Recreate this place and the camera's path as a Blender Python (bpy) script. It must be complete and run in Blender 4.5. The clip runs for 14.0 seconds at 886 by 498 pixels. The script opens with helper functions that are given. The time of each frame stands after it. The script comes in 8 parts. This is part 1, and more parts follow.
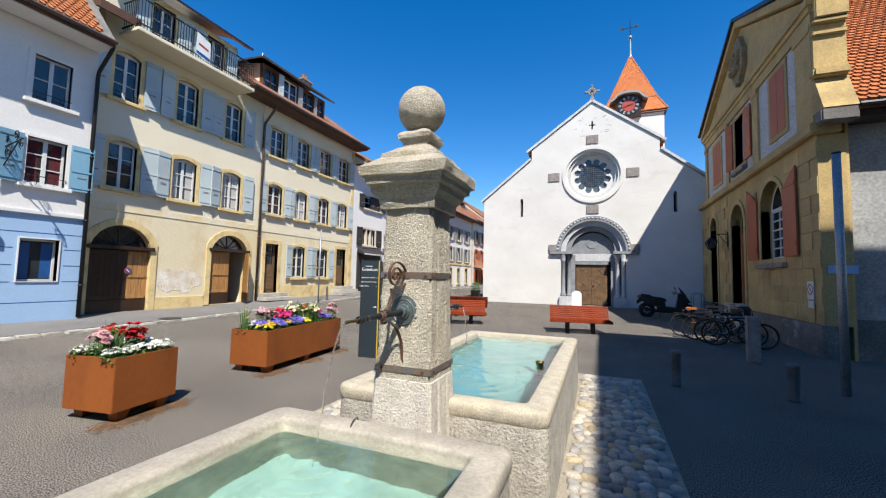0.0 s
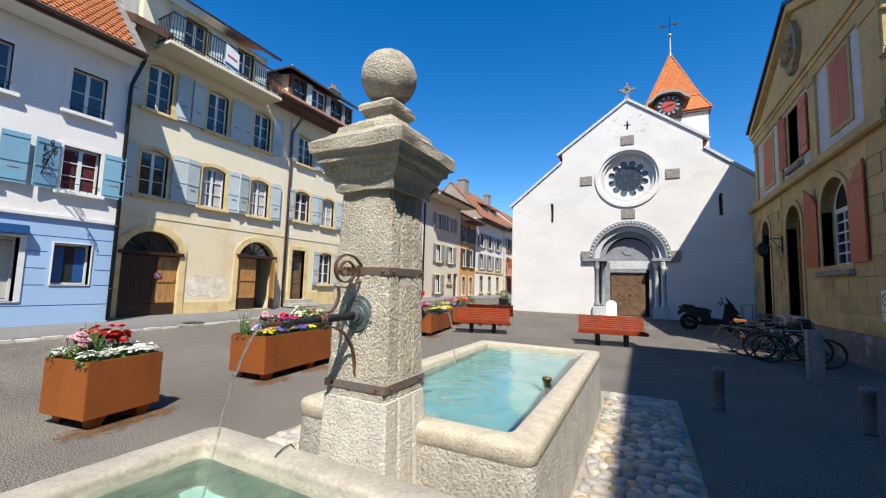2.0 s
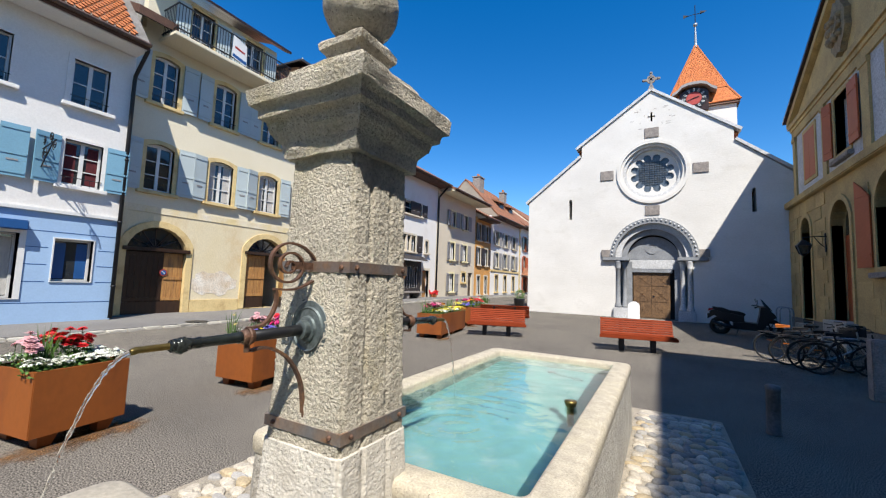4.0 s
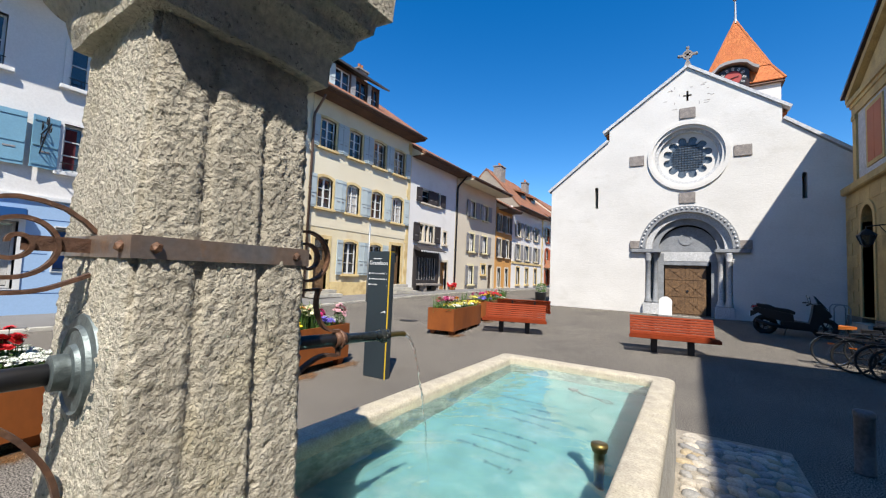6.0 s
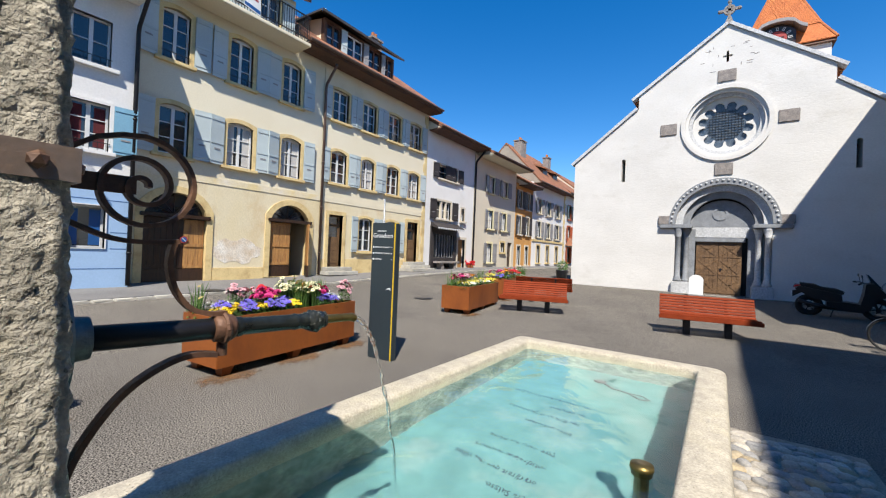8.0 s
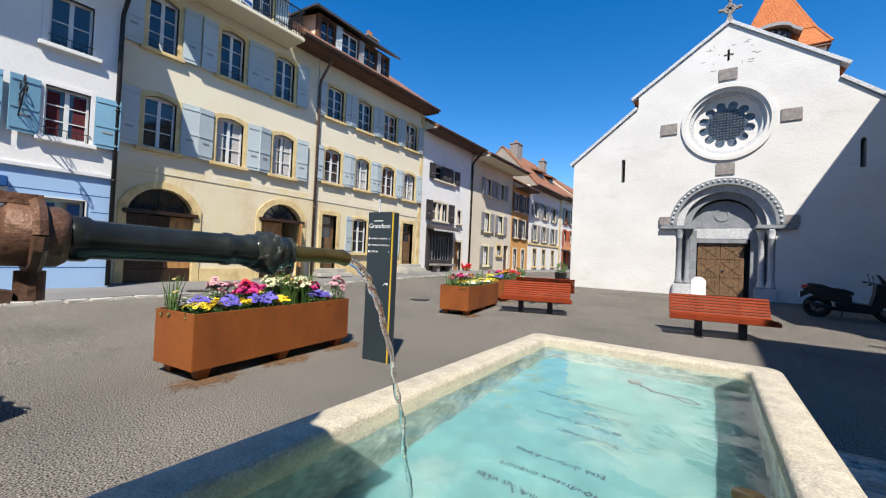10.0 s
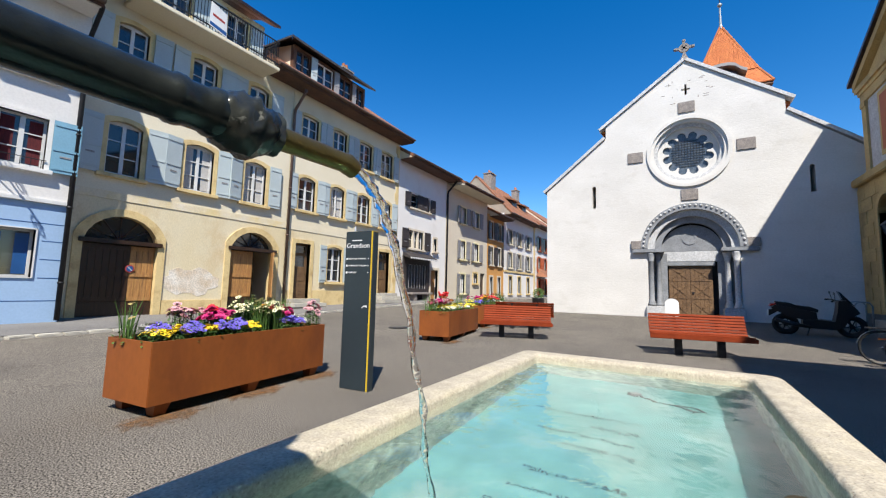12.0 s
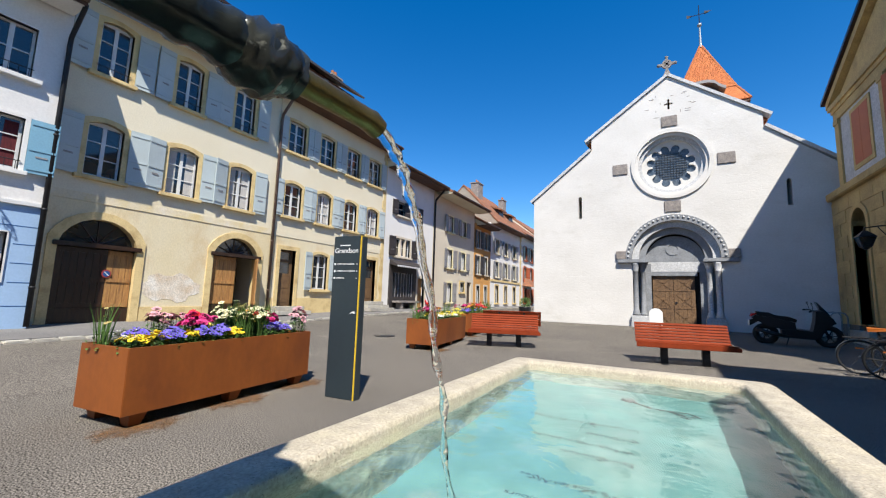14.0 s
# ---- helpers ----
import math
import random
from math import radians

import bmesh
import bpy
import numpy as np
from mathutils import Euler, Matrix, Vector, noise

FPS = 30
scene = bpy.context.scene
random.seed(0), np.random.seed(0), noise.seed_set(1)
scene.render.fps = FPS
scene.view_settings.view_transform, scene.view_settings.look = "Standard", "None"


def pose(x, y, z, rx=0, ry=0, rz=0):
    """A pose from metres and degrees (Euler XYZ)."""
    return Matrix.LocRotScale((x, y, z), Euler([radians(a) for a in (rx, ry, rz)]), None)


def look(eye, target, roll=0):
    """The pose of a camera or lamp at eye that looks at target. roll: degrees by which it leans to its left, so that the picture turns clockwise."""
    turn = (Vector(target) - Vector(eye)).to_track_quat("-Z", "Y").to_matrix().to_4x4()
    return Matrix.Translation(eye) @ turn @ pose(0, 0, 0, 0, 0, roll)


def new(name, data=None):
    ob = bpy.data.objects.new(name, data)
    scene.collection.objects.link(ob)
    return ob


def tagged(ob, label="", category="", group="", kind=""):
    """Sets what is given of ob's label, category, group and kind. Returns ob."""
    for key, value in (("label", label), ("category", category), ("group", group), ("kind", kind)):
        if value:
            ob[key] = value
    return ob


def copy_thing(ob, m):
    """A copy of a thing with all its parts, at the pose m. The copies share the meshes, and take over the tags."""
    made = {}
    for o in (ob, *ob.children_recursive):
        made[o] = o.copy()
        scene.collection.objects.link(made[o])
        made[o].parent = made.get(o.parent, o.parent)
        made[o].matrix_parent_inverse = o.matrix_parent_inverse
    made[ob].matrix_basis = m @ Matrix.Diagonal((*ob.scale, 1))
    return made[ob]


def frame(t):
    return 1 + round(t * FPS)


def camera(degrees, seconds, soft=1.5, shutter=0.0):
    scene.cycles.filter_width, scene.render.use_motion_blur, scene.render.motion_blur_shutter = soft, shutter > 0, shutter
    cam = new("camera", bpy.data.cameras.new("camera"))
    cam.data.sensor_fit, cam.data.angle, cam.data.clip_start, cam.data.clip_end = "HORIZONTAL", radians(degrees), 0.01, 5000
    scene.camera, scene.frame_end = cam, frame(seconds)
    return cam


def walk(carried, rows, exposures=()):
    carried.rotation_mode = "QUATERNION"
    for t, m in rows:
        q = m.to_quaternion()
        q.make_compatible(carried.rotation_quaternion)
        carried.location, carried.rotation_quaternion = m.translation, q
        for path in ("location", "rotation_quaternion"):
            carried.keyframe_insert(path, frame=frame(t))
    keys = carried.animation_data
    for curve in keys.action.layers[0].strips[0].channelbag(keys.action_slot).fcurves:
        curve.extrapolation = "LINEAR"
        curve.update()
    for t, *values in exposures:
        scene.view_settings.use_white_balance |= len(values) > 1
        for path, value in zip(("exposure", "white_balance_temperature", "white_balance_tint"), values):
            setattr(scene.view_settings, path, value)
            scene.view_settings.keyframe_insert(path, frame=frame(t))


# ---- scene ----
cam = camera(96.8, 14.0, soft=1.2)
PATH = [
    (0, (0.336, -0.321, 1.657), (-0.398, 1.513, 1.791), 1.3),
    (0.5, (0.309, -0.21, 1.683), (-0.45, 1.613, 1.835), 1.1),
    (1, (0.387, -0.024, 1.65), (-0.416, 1.779, 1.821), 1.0),
    (1.5, (0.485, 0.144, 1.632), (-0.364, 1.926, 1.807), 1.2),
    (2, (0.527, 0.327, 1.594), (-0.364, 2.087, 1.768), 1.7),
    (2.5, (0.522, 0.561, 1.592), (-0.402, 2.304, 1.763), 2.2),
    (3, (0.483, 0.683, 1.607), (-0.454, 2.419, 1.776), 2.4),
    (5.5, (0.139, 1.665, 1.613), (-0.889, 3.351, 1.755), 2.0),
    (6, (0.131, 1.868, 1.629), (-0.926, 3.538, 1.751), 2.4),
    (6.5, (0.118, 1.996, 1.621), (-0.954, 3.657, 1.726), 2.3),
    (7, (-0.002, 2.144, 1.635), (-1.081, 3.802, 1.721), 2.2),
    (7.5, (-0.027, 2.276, 1.609), (-1.134, 3.917, 1.652), 2.1),
    (8, (-0.062, 2.429, 1.564), (-1.201, 4.05, 1.575), 2.4),
    (10.5, (-0.447, 2.784, 1.342), (-1.541, 4.434, 1.405), 2.6),
    (11, (-0.466, 2.818, 1.3), (-1.523, 4.49, 1.402), 2.4),
    (11.5, (-0.527, 2.85, 1.276), (-1.555, 4.535, 1.423), 1.9),
    (12, (-0.556, 2.851, 1.252), (-1.567, 4.543, 1.446), 1.4),
    (12.5, (-0.563, 2.857, 1.219), (-1.551, 4.558, 1.445), 1.3),
    (13, (-0.571, 2.858, 1.202), (-1.537, 4.572, 1.432), 1.7),
    (13.5, (-0.606, 2.862, 1.214), (-1.554, 4.586, 1.444), 1.9),
    (14, (-0.621, 2.873, 1.219), (-1.571, 4.594, 1.46), 1.8),
]
walk(cam, [(t, look(eye, target, roll)) for t, eye, target, roll in PATH])

# ---- light ----
SUN = Vector((-0.40, 0.60, -1.0)).normalized()
sun = new("sun", bpy.data.lights.new("sun", "SUN"))
sun.data.energy, sun.data.angle, sun.data.color = 5.0, radians(0.53), (1.0, 0.955, 0.875)
sun.rotation_euler = SUN.to_track_quat("-Z", "Y").to_euler()
world = bpy.data.worlds.new("sky")
scene.world = world
world.use_nodes = True
sky = world.node_tree.nodes.new("ShaderNodeTexSky")
sky.sky_type, sky.sun_disc = "NISHITA", False
sky.sun_elevation = math.asin(-SUN.z)
sky.sun_rotation = math.atan2(-SUN.x, -SUN.y)
sky.altitude, sky.air_density, sky.dust_density, sky.ozone_density = 450, 1.0, 0.1, 1.0
deep = world.node_tree.nodes.new("ShaderNodeHueSaturation")
deep.inputs["Saturation"].default_value = 1.48
deep.inputs["Hue"].default_value = 0.5055
world.node_tree.links.new(sky.outputs[0], deep.inputs["Color"])
world.node_tree.links.new(deep.outputs[0], world.node_tree.nodes["Background"].inputs[0])
world.node_tree.nodes["Background"].inputs[1].default_value = 0.109
scene.view_settings.exposure = 0.8


# ---- materials ----
def rgb(c):
    return (c[0], c[1], c[2], 1.0)


def surface(name, c1, c2=None, rough=0.8, metal=0.0, scale=1.5, fine=40.0, fine_amount=0.25, bump=0.2, bump_scale=60.0,
            stain=None, stain_scale=0.6, stain_edge=(0.5, 0.7), spec=0.4, depth=0.01, vary=0.0, stretch=(1, 1, 1), courses=None, pits=None):
    """A matt or glossy surface: broad variation from c1 to c2, fine grain, stains and fine relief."""
    m = bpy.data.materials.new(name)
    m.use_nodes = True
    nt = m.node_tree
    N, L = nt.nodes, nt.links
    b = N["Principled BSDF"]
    b.inputs["Roughness"].default_value, b.inputs["Metallic"].default_value = rough, metal
    b.inputs["Specular IOR Level"].default_value = spec
    geo = N.new("ShaderNodeNewGeometry")
    mp = N.new("ShaderNodeMapping")
    mp.inputs["Scale"].default_value = stretch
    L.new(geo.outputs["Position"], mp.inputs["Vector"])
    pos = mp.outputs["Vector"]

    def noise_tex(sc, detail=4.0, r=0.55):
        n = N.new("ShaderNodeTexNoise")
        n.inputs["Scale"].default_value, n.inputs["Detail"].default_value, n.inputs["Roughness"].default_value = sc, detail, r
        L.new(pos, n.inputs["Vector"])
        return n.outputs["Fac"]

    def ramp(fac, lo, hi):
        r = N.new("ShaderNodeMapRange")
        r.inputs["From Min"].default_value, r.inputs["From Max"].default_value = lo, hi
        L.new(fac, r.inputs["Value"])
        return r.outputs["Result"]

    def mix(fac, a, c, kind="MIX"):
        x = N.new("ShaderNodeMix")
        x.data_type, x.blend_type = "RGBA", kind
        if isinstance(fac, float):
            x.inputs[0].default_value = fac
        else:
            L.new(fac, x.inputs[0])
        for slot, v in ((6, a), (7, c)):
            if isinstance(v, tuple):
                x.inputs[slot].default_value = v
            else:
                L.new(v, x.inputs[slot])
        return x.outputs[2]

    c2 = c2 or tuple(v * 0.8 for v in c1)
    k_ = 1.0 if metal > 0.5 else 0.83  # scaled down under the raised exposure, so shade comes out deeper
    c1, c2, stain = tuple(v * k_ for v in c1), tuple(v * k_ for v in c2), stain and tuple(v * k_ for v in stain)
    col = mix(ramp(noise_tex(scale), 0.35, 0.65), rgb(c1), rgb(c2))
    if stain:
        col = mix(ramp(noise_tex(stain_scale, 6.0, 0.65), *stain_edge), col, rgb(stain))
    if vary:
        info = N.new("ShaderNodeObjectInfo")
        hs = N.new("ShaderNodeHueSaturation")
        L.new(col, hs.inputs["Color"])
        r = N.new("ShaderNodeMapRange")
        r.inputs["To Min"].default_value, r.inputs["To Max"].default_value = 1 - vary, 1 + vary
        L.new(info.outputs["Random"], r.inputs["Value"])
        L.new(r.outputs["Result"], hs.inputs["Value"])
        col = hs.outputs["Color"]
    grain = noise_tex(fine, 3.0)
    g = N.new("ShaderNodeMapRange")
    g.inputs["From Min"].default_value, g.inputs["From Max"].default_value = 0.3, 0.7
    g.inputs["To Min"].default_value, g.inputs["To Max"].default_value = 1 - fine_amount, 1 + fine_amount
    L.new(grain, g.inputs["Value"])
    hs2 = N.new("ShaderNodeHueSaturation")
    L.new(col, hs2.inputs["Color"])
    L.new(g.outputs["Result"], hs2.inputs["Value"])
    L.new(hs2.outputs["Color"], b.inputs["Base Color"])
    if pits:
        # small weathered hollows, darker in colour than the stone round them
        hollow = ramp(noise_tex(pits[0], 2.0, 0.5), pits[1], pits[1] + 0.07)
        L.new(mix(hollow, hs2.outputs["Color"], rgb(tuple(v * pits[2] for v in c2))), b.inputs["Base Color"])
    if bump:
        bp = N.new("ShaderNodeBump")
        bp.inputs["Strength"].default_value, bp.inputs["Distance"].default_value = bump, depth
        if pits:
            bp3 = N.new("ShaderNodeBump")
            bp3.invert = True
            bp3.inputs["Strength"].default_value, bp3.inputs["Distance"].default_value = 0.8, 0.012
            L.new(hollow, bp3.inputs["Height"])
            L.new(bp3.outputs["Normal"], bp.inputs["Normal"])
        L.new(noise_tex(bump_scale, 5.0, 0.6), bp.inputs["Height"])
        if courses:
            # worn joints of the masonry under the render
            sep, com, br_ = N.new("ShaderNodeSeparateXYZ"), N.new("ShaderNodeCombineXYZ"), N.new("ShaderNodeTexBrick")
            L.new(geo.outputs["Position"], sep.inputs[0])
            L.new(sep.outputs[0], com.inputs[0]), L.new(sep.outputs[2], com.inputs[1])
            L.new(com.outputs[0], br_.inputs["Vector"])
            br_.inputs["Scale"].default_value, br_.inputs["Brick Width"].default_value, br_.inputs["Row Height"].default_value = 1.0, courses[0], courses[1]
            br_.inputs["Mortar Size"].default_value, br_.inputs["Mortar Smooth"].default_value = 0.012, 0.6
            bp2 = N.new("ShaderNodeBump")
            bp2.invert = True
            bp2.inputs["Strength"].default_value, bp2.inputs["Distance"].default_value = 0.16, 0.02
            ml = N.new("ShaderNodeMath")
            ml.operation = "MULTIPLY"
            L.new(br_.outputs["Fac"], ml.inputs[0]), L.new(ramp(noise_tex(0.7), 0.5, 0.62), ml.inputs[1])
            L.new(ml.outputs[0], bp2.inputs["Height"])
            L.new(bp2.outputs["Normal"], bp.inputs["Normal"])
        L.new(bp.outputs["Normal"], b.inputs["Normal"])
    return m


def see_through(name, color=(1, 1, 1), rough=0.0, ior=1.45, wave=0.0, wave_scale=6.0):
    m = bpy.data.materials.new(name)
    m.use_nodes = True
    nt = m.node_tree
    b = nt.nodes["Principled BSDF"]
    b.inputs["Base Color"].default_value = rgb(color)
    b.inputs["Roughness"].default_value, b.inputs["IOR"].default_value = rough, ior
    b.inputs["Transmission Weight"].default_value = 1.0
    if wave:
        n = nt.nodes.new("ShaderNodeTexNoise")
        n.inputs["Scale"].default_value, n.inputs["Detail"].default_value = wave_scale, 3.0
        n.inputs["Distortion"].default_value = 0.8
        geo = nt.nodes.new("ShaderNodeNewGeometry")
        nt.links.new(geo.outputs["Position"], n.inputs["Vector"])
        bp = nt.nodes.new("ShaderNodeBump")
        bp.inputs["Strength"].default_value, bp.inputs["Distance"].default_value = wave, 0.02
        nt.links.new(n.outputs["Fac"], bp.inputs["Height"])
        nt.links.new(bp.outputs["Normal"], b.inputs["Normal"])
    return m


M_ASPHALT = surface("asphalt", (0.168, 0.149, 0.126), (0.125, 0.112, 0.097), 0.95, scale=0.5, fine=80, fine_amount=1.5, bump=0.22, bump_scale=150,
                    stain=(0.175, 0.154, 0.13), stain_scale=0.3, depth=0.006, spec=0.08)
M_PAVE = surface("pavement_asphalt", (0.2, 0.19, 0.178), (0.16, 0.152, 0.145), 0.9, scale=0.7, fine=140, fine_amount=0.4, bump=0.4, bump_scale=200, depth=0.005)
M_KERB = surface("kerb_stone", (0.5, 0.47, 0.4), (0.36, 0.34, 0.3), 0.85, scale=3, fine=60, vary=0.18)
M_STONE = surface("weathered_limestone", (0.7, 0.63, 0.5), (0.53, 0.475, 0.375), 0.95, scale=5, fine=60, fine_amount=0.2, bump=1.0, bump_scale=80,
                  stain=(0.52, 0.44, 0.25), stain_scale=2.2, stain_edge=(0.56, 0.8), depth=0.03, pits=(85, 0.64, 0.6))
M_LIMEFOOT = surface("lime_washed_stone", (0.7, 0.65, 0.56), (0.55, 0.5, 0.42), 0.95, scale=5, fine=60, fine_amount=0.15, bump=0.5, bump_scale=70, stain=(0.5, 0.47, 0.41), stain_scale=4, stain_edge=(0.55, 0.75), depth=0.02, pits=(75, 0.66, 0.55))
M_RIM = surface("basin_limestone", (0.53, 0.465, 0.355), (0.41, 0.36, 0.275), 0.88, scale=12.0, fine=90, fine_amount=0.2, bump=0.7, bump_scale=45,
                stain=(0.55, 0.48, 0.33), stain_scale=1.8, depth=0.01, pits=(120, 0.66, 0.65))
M_BASIN = surface("basin_flank_stone", (0.52, 0.475, 0.395), (0.4, 0.365, 0.305), 0.92, scale=4.0, fine=50, fine_amount=0.2, bump=0.9, bump_scale=45,
                  stain=(0.33, 0.3, 0.25), stain_scale=2.5, stain_edge=(0.52, 0.75), depth=0.018, pits=(70, 0.64, 0.6))
M_POOL = surface("turquoise_pool_lining", (0.11, 0.24, 0.228), (0.085, 0.19, 0.184), 0.7, scale=2.0, fine=7, fine_amount=0.13, bump=0.0,
                 stain=(0.2, 0.28, 0.255), stain_scale=3.0, stain_edge=(0.5, 0.75))
M_OLDRIM = surface("greyed_basin_limestone", (0.44, 0.395, 0.32), (0.33, 0.295, 0.24), 0.9, scale=4.0, fine=45, fine_amount=0.15, bump=0.4, bump_scale=45, stain=(0.28, 0.25, 0.2), stain_scale=2.5, stain_edge=(0.55, 0.75))
M_DARKALGAE = surface("dark_green_algae_wall", (0.16, 0.2, 0.15), (0.09, 0.125, 0.095), 0.7, scale=5.0, fine=20, fine_amount=0.3, bump=0.3)
M_OLDPOOL = surface("green_tinged_pool_lining", (0.21, 0.34, 0.3), (0.145, 0.25, 0.22), 0.7, scale=2.5, fine=7, fine_amount=0.15, bump=0.0, stain=(0.11, 0.165, 0.13), stain_scale=1.8, stain_edge=(0.5, 0.72))
M_POOLWALL = surface("algae_stained_basin_wall", (0.36, 0.42, 0.36), (0.2, 0.27, 0.24), 0.8, scale=6.0, fine=20, fine_amount=0.3, bump=0.3,
                     stain=(0.12, 0.17, 0.15), stain_scale=4.0)
M_WATER = see_through("water", (0.9, 0.985, 0.98), 0.0, 1.33, 0.14, 7.0)
M_STREAM = see_through("falling_water", (0.98, 1.0, 1.0), 0.0, 1.33, 0.3, 40.0)
M_CORTEN = surface("rusted_corten_steel", (0.275, 0.078, 0.012), (0.205, 0.055, 0.01), 0.55, 0.0, scale=1.6, fine=22, fine_amount=0.07, bump=0.15, bump_scale=120,
                   stain=(0.17, 0.045, 0.01), stain_scale=1.6, stain_edge=(0.52, 0.85), depth=0.003, stretch=(1, 1, 0.55))
M_RUSTSTAIN = surface("rust_stained_asphalt", (0.26, 0.125, 0.045), (0.17, 0.11, 0.07), 0.95, scale=7, fine=95, fine_amount=0.9, bump=0.4, bump_scale=170, depth=0.006, spec=0.08)


def soften(m, rx, ry):
    """Lets a stain fade out unevenly towards the edge of its patch."""
    nt = m.node_tree
    N, L = nt.nodes, nt.links
    co, mp, ln, ns, ad, rm = (N.new("ShaderNode" + k) for k in ("TexCoord", "Mapping", "VectorMath", "TexNoise", "Math", "MapRange"))
    mp.inputs["Scale"].default_value = (1 / rx, 1 / ry, 0)
    ln.operation, ad.operation = "LENGTH", "MULTIPLY_ADD"
    ns.inputs["Scale"].default_value, ns.inputs["Detail"].default_value = 9.0, 6.0
    L.new(co.outputs["Object"], mp.inputs["Vector"]), L.new(mp.outputs["Vector"], ln.inputs[0]), L.new(co.outputs["Object"], ns.inputs["Vector"])
    L.new(ns.outputs["Fac"], ad.inputs[0])
    ad.inputs[1].default_value = 1.5
    L.new(ln.outputs["Value"], ad.inputs[2])
    rm.inputs["From Min"].default_value, rm.inputs["From Max"].default_value = 0.9, 1.55
    rm.inputs["To Min"].default_value, rm.inputs["To Max"].default_value = 0.6, 0.0
    L.new(ad.outputs[0], rm.inputs["Value"])
    clear, mx = N.new("ShaderNodeBsdfTransparent"), N.new("ShaderNodeMixShader")
    L.new(rm.outputs["Result"], mx.inputs[0]), L.new(clear.outputs[0], mx.inputs[1]), L.new(N["Principled BSDF"].outputs[0], mx.inputs[2])
    L.new(mx.outputs[0], N["Material Output"].inputs["Surface"])


soften(M_RUSTSTAIN, 0.3, 0.5)
M_IRON = surface("rusty_wrought_iron", (0.15, 0.075, 0.045), (0.085, 0.05, 0.038), 0.55, 0.3, scale=9, fine=60, bump=0.3, bump_scale=90, stain=(0.24, 0.12, 0.06), stain_scale=6)
M_DARKIRON = surface("dark_iron", (0.03, 0.03, 0.032), (0.018, 0.018, 0.02), 0.5, 0.4, scale=6, fine=60, bump=0.1)
M_BRONZE = surface("patinated_bronze", (0.022, 0.024, 0.022), (0.036, 0.042, 0.038), 0.25, 0.5, scale=6, fine=40, bump=0.08, bump_scale=40, stain=(0.07, 0.085, 0.078), stain_scale=9, stain_edge=(0.62, 0.85))
M_LIME = surface("silvery_lime_crust", (0.03, 0.034, 0.03), (0.06, 0.064, 0.056), 0.25, 0.4, scale=18, fine=90, fine_amount=0.2, bump=0.12, bump_scale=40, stain=(0.36, 0.36, 0.31), stain_scale=38, stain_edge=(0.6, 0.68))
M_LEAD = surface("grey_green_metal", (0.16, 0.19, 0.19), (0.1, 0.12, 0.12), 0.5, 0.6, scale=8, fine=50, bump=0.3)
M_BRASS = surface("tarnished_brass", (0.2, 0.135, 0.04), (0.12, 0.095, 0.035), 0.36, 0.8, scale=10, fine=40, bump=0.2)
M_WHITEWALL = surface("white_church_render", (0.74, 0.715, 0.675), (0.67, 0.645, 0.605), 0.92, scale=0.5, fine=14, fine_amount=0.05, bump=0.22, bump_scale=7,
                      stain=(0.6, 0.57, 0.52), stain_scale=1.3, stain_edge=(0.54, 0.85), depth=0.03, stretch=(1, 1, 1.6), courses=(0.75, 0.34))
# grey taken darker, to put the portal's deep shade into the colour
M_GREYSTONE = surface("grey_stone_darkened_for_shade", (0.29, 0.3, 0.315), (0.22, 0.23, 0.245), 0.85, scale=3, fine=40, bump=0.3, bump_scale=50)
M_BROWNSTONE = surface("rough_brown_stone", (0.33, 0.29, 0.26), (0.22, 0.195, 0.18), 0.9, scale=6, fine=40, bump=0.7, bump_scale=30, depth=0.02)
M_COPING = surface("grey_white_coping", (0.6, 0.6, 0.6), (0.5, 0.5, 0.5), 0.8, scale=2, fine=20)
M_CREAM = surface("cream_house_plaster", (0.83, 0.75, 0.57), (0.78, 0.69, 0.5), 0.93, scale=0.35, fine=25, fine_amount=0.06, bump=0.25, bump_scale=30,
                  stain=(0.68, 0.58, 0.42), stain_scale=0.7, stain_edge=(0.56, 0.9), depth=0.008)
M_CREAMLOW = surface("stained_ground_floor_plaster", (0.79, 0.7, 0.5), (0.76, 0.64, 0.4), 0.93, scale=0.5, fine=25, fine_amount=0.08, bump=0.3, bump_scale=25,
                     stain=(0.66, 0.5, 0.28), stain_scale=0.9, stain_edge=(0.5, 0.74), depth=0.01, stretch=(1, 1, 0.6))
M_YELLOWTRIM = surface("yellow_window_surround", (0.76, 0.59, 0.29), (0.7, 0.53, 0.26), 0.85, scale=2, fine=30, fine_amount=0.1, bump=0.2, stain=(0.52, 0.36, 0.16), stain_scale=2.0)
M_BAND = surface("steel_band_with_rust_bloom", (0.27, 0.19, 0.14), (0.21, 0.2, 0.2), 0.42, 0.65, scale=7, fine=60, fine_amount=0.12, bump=0.12, bump_scale=70, stain=(0.36, 0.17, 0.06), stain_scale=8, stain_edge=(0.58, 0.75))
M_FADEDBAND = surface("faded_yellow_painted_band", (0.78, 0.68, 0.47), (0.77, 0.62, 0.33), 0.93, scale=1.6, fine=25, fine_amount=0.08, bump=0.25, bump_scale=25, stain=(0.8, 0.72, 0.57), stain_scale=1.1, stain_edge=(0.45, 0.65))
M_BARE = surface("bare_patched_plaster", (0.66, 0.53, 0.38), (0.84, 0.79, 0.7), 0.95, scale=2.2, fine=25, bump=0.4, bump_scale=20)
M_WHITEPLASTER = surface("white_house_plaster", (0.86, 0.84, 0.8), (0.8, 0.775, 0.74), 0.92, scale=0.4, fine=25, fine_amount=0.05, bump=0.25, bump_scale=25,
                         stain=(0.68, 0.64, 0.58), stain_scale=0.8, stain_edge=(0.56, 0.9))
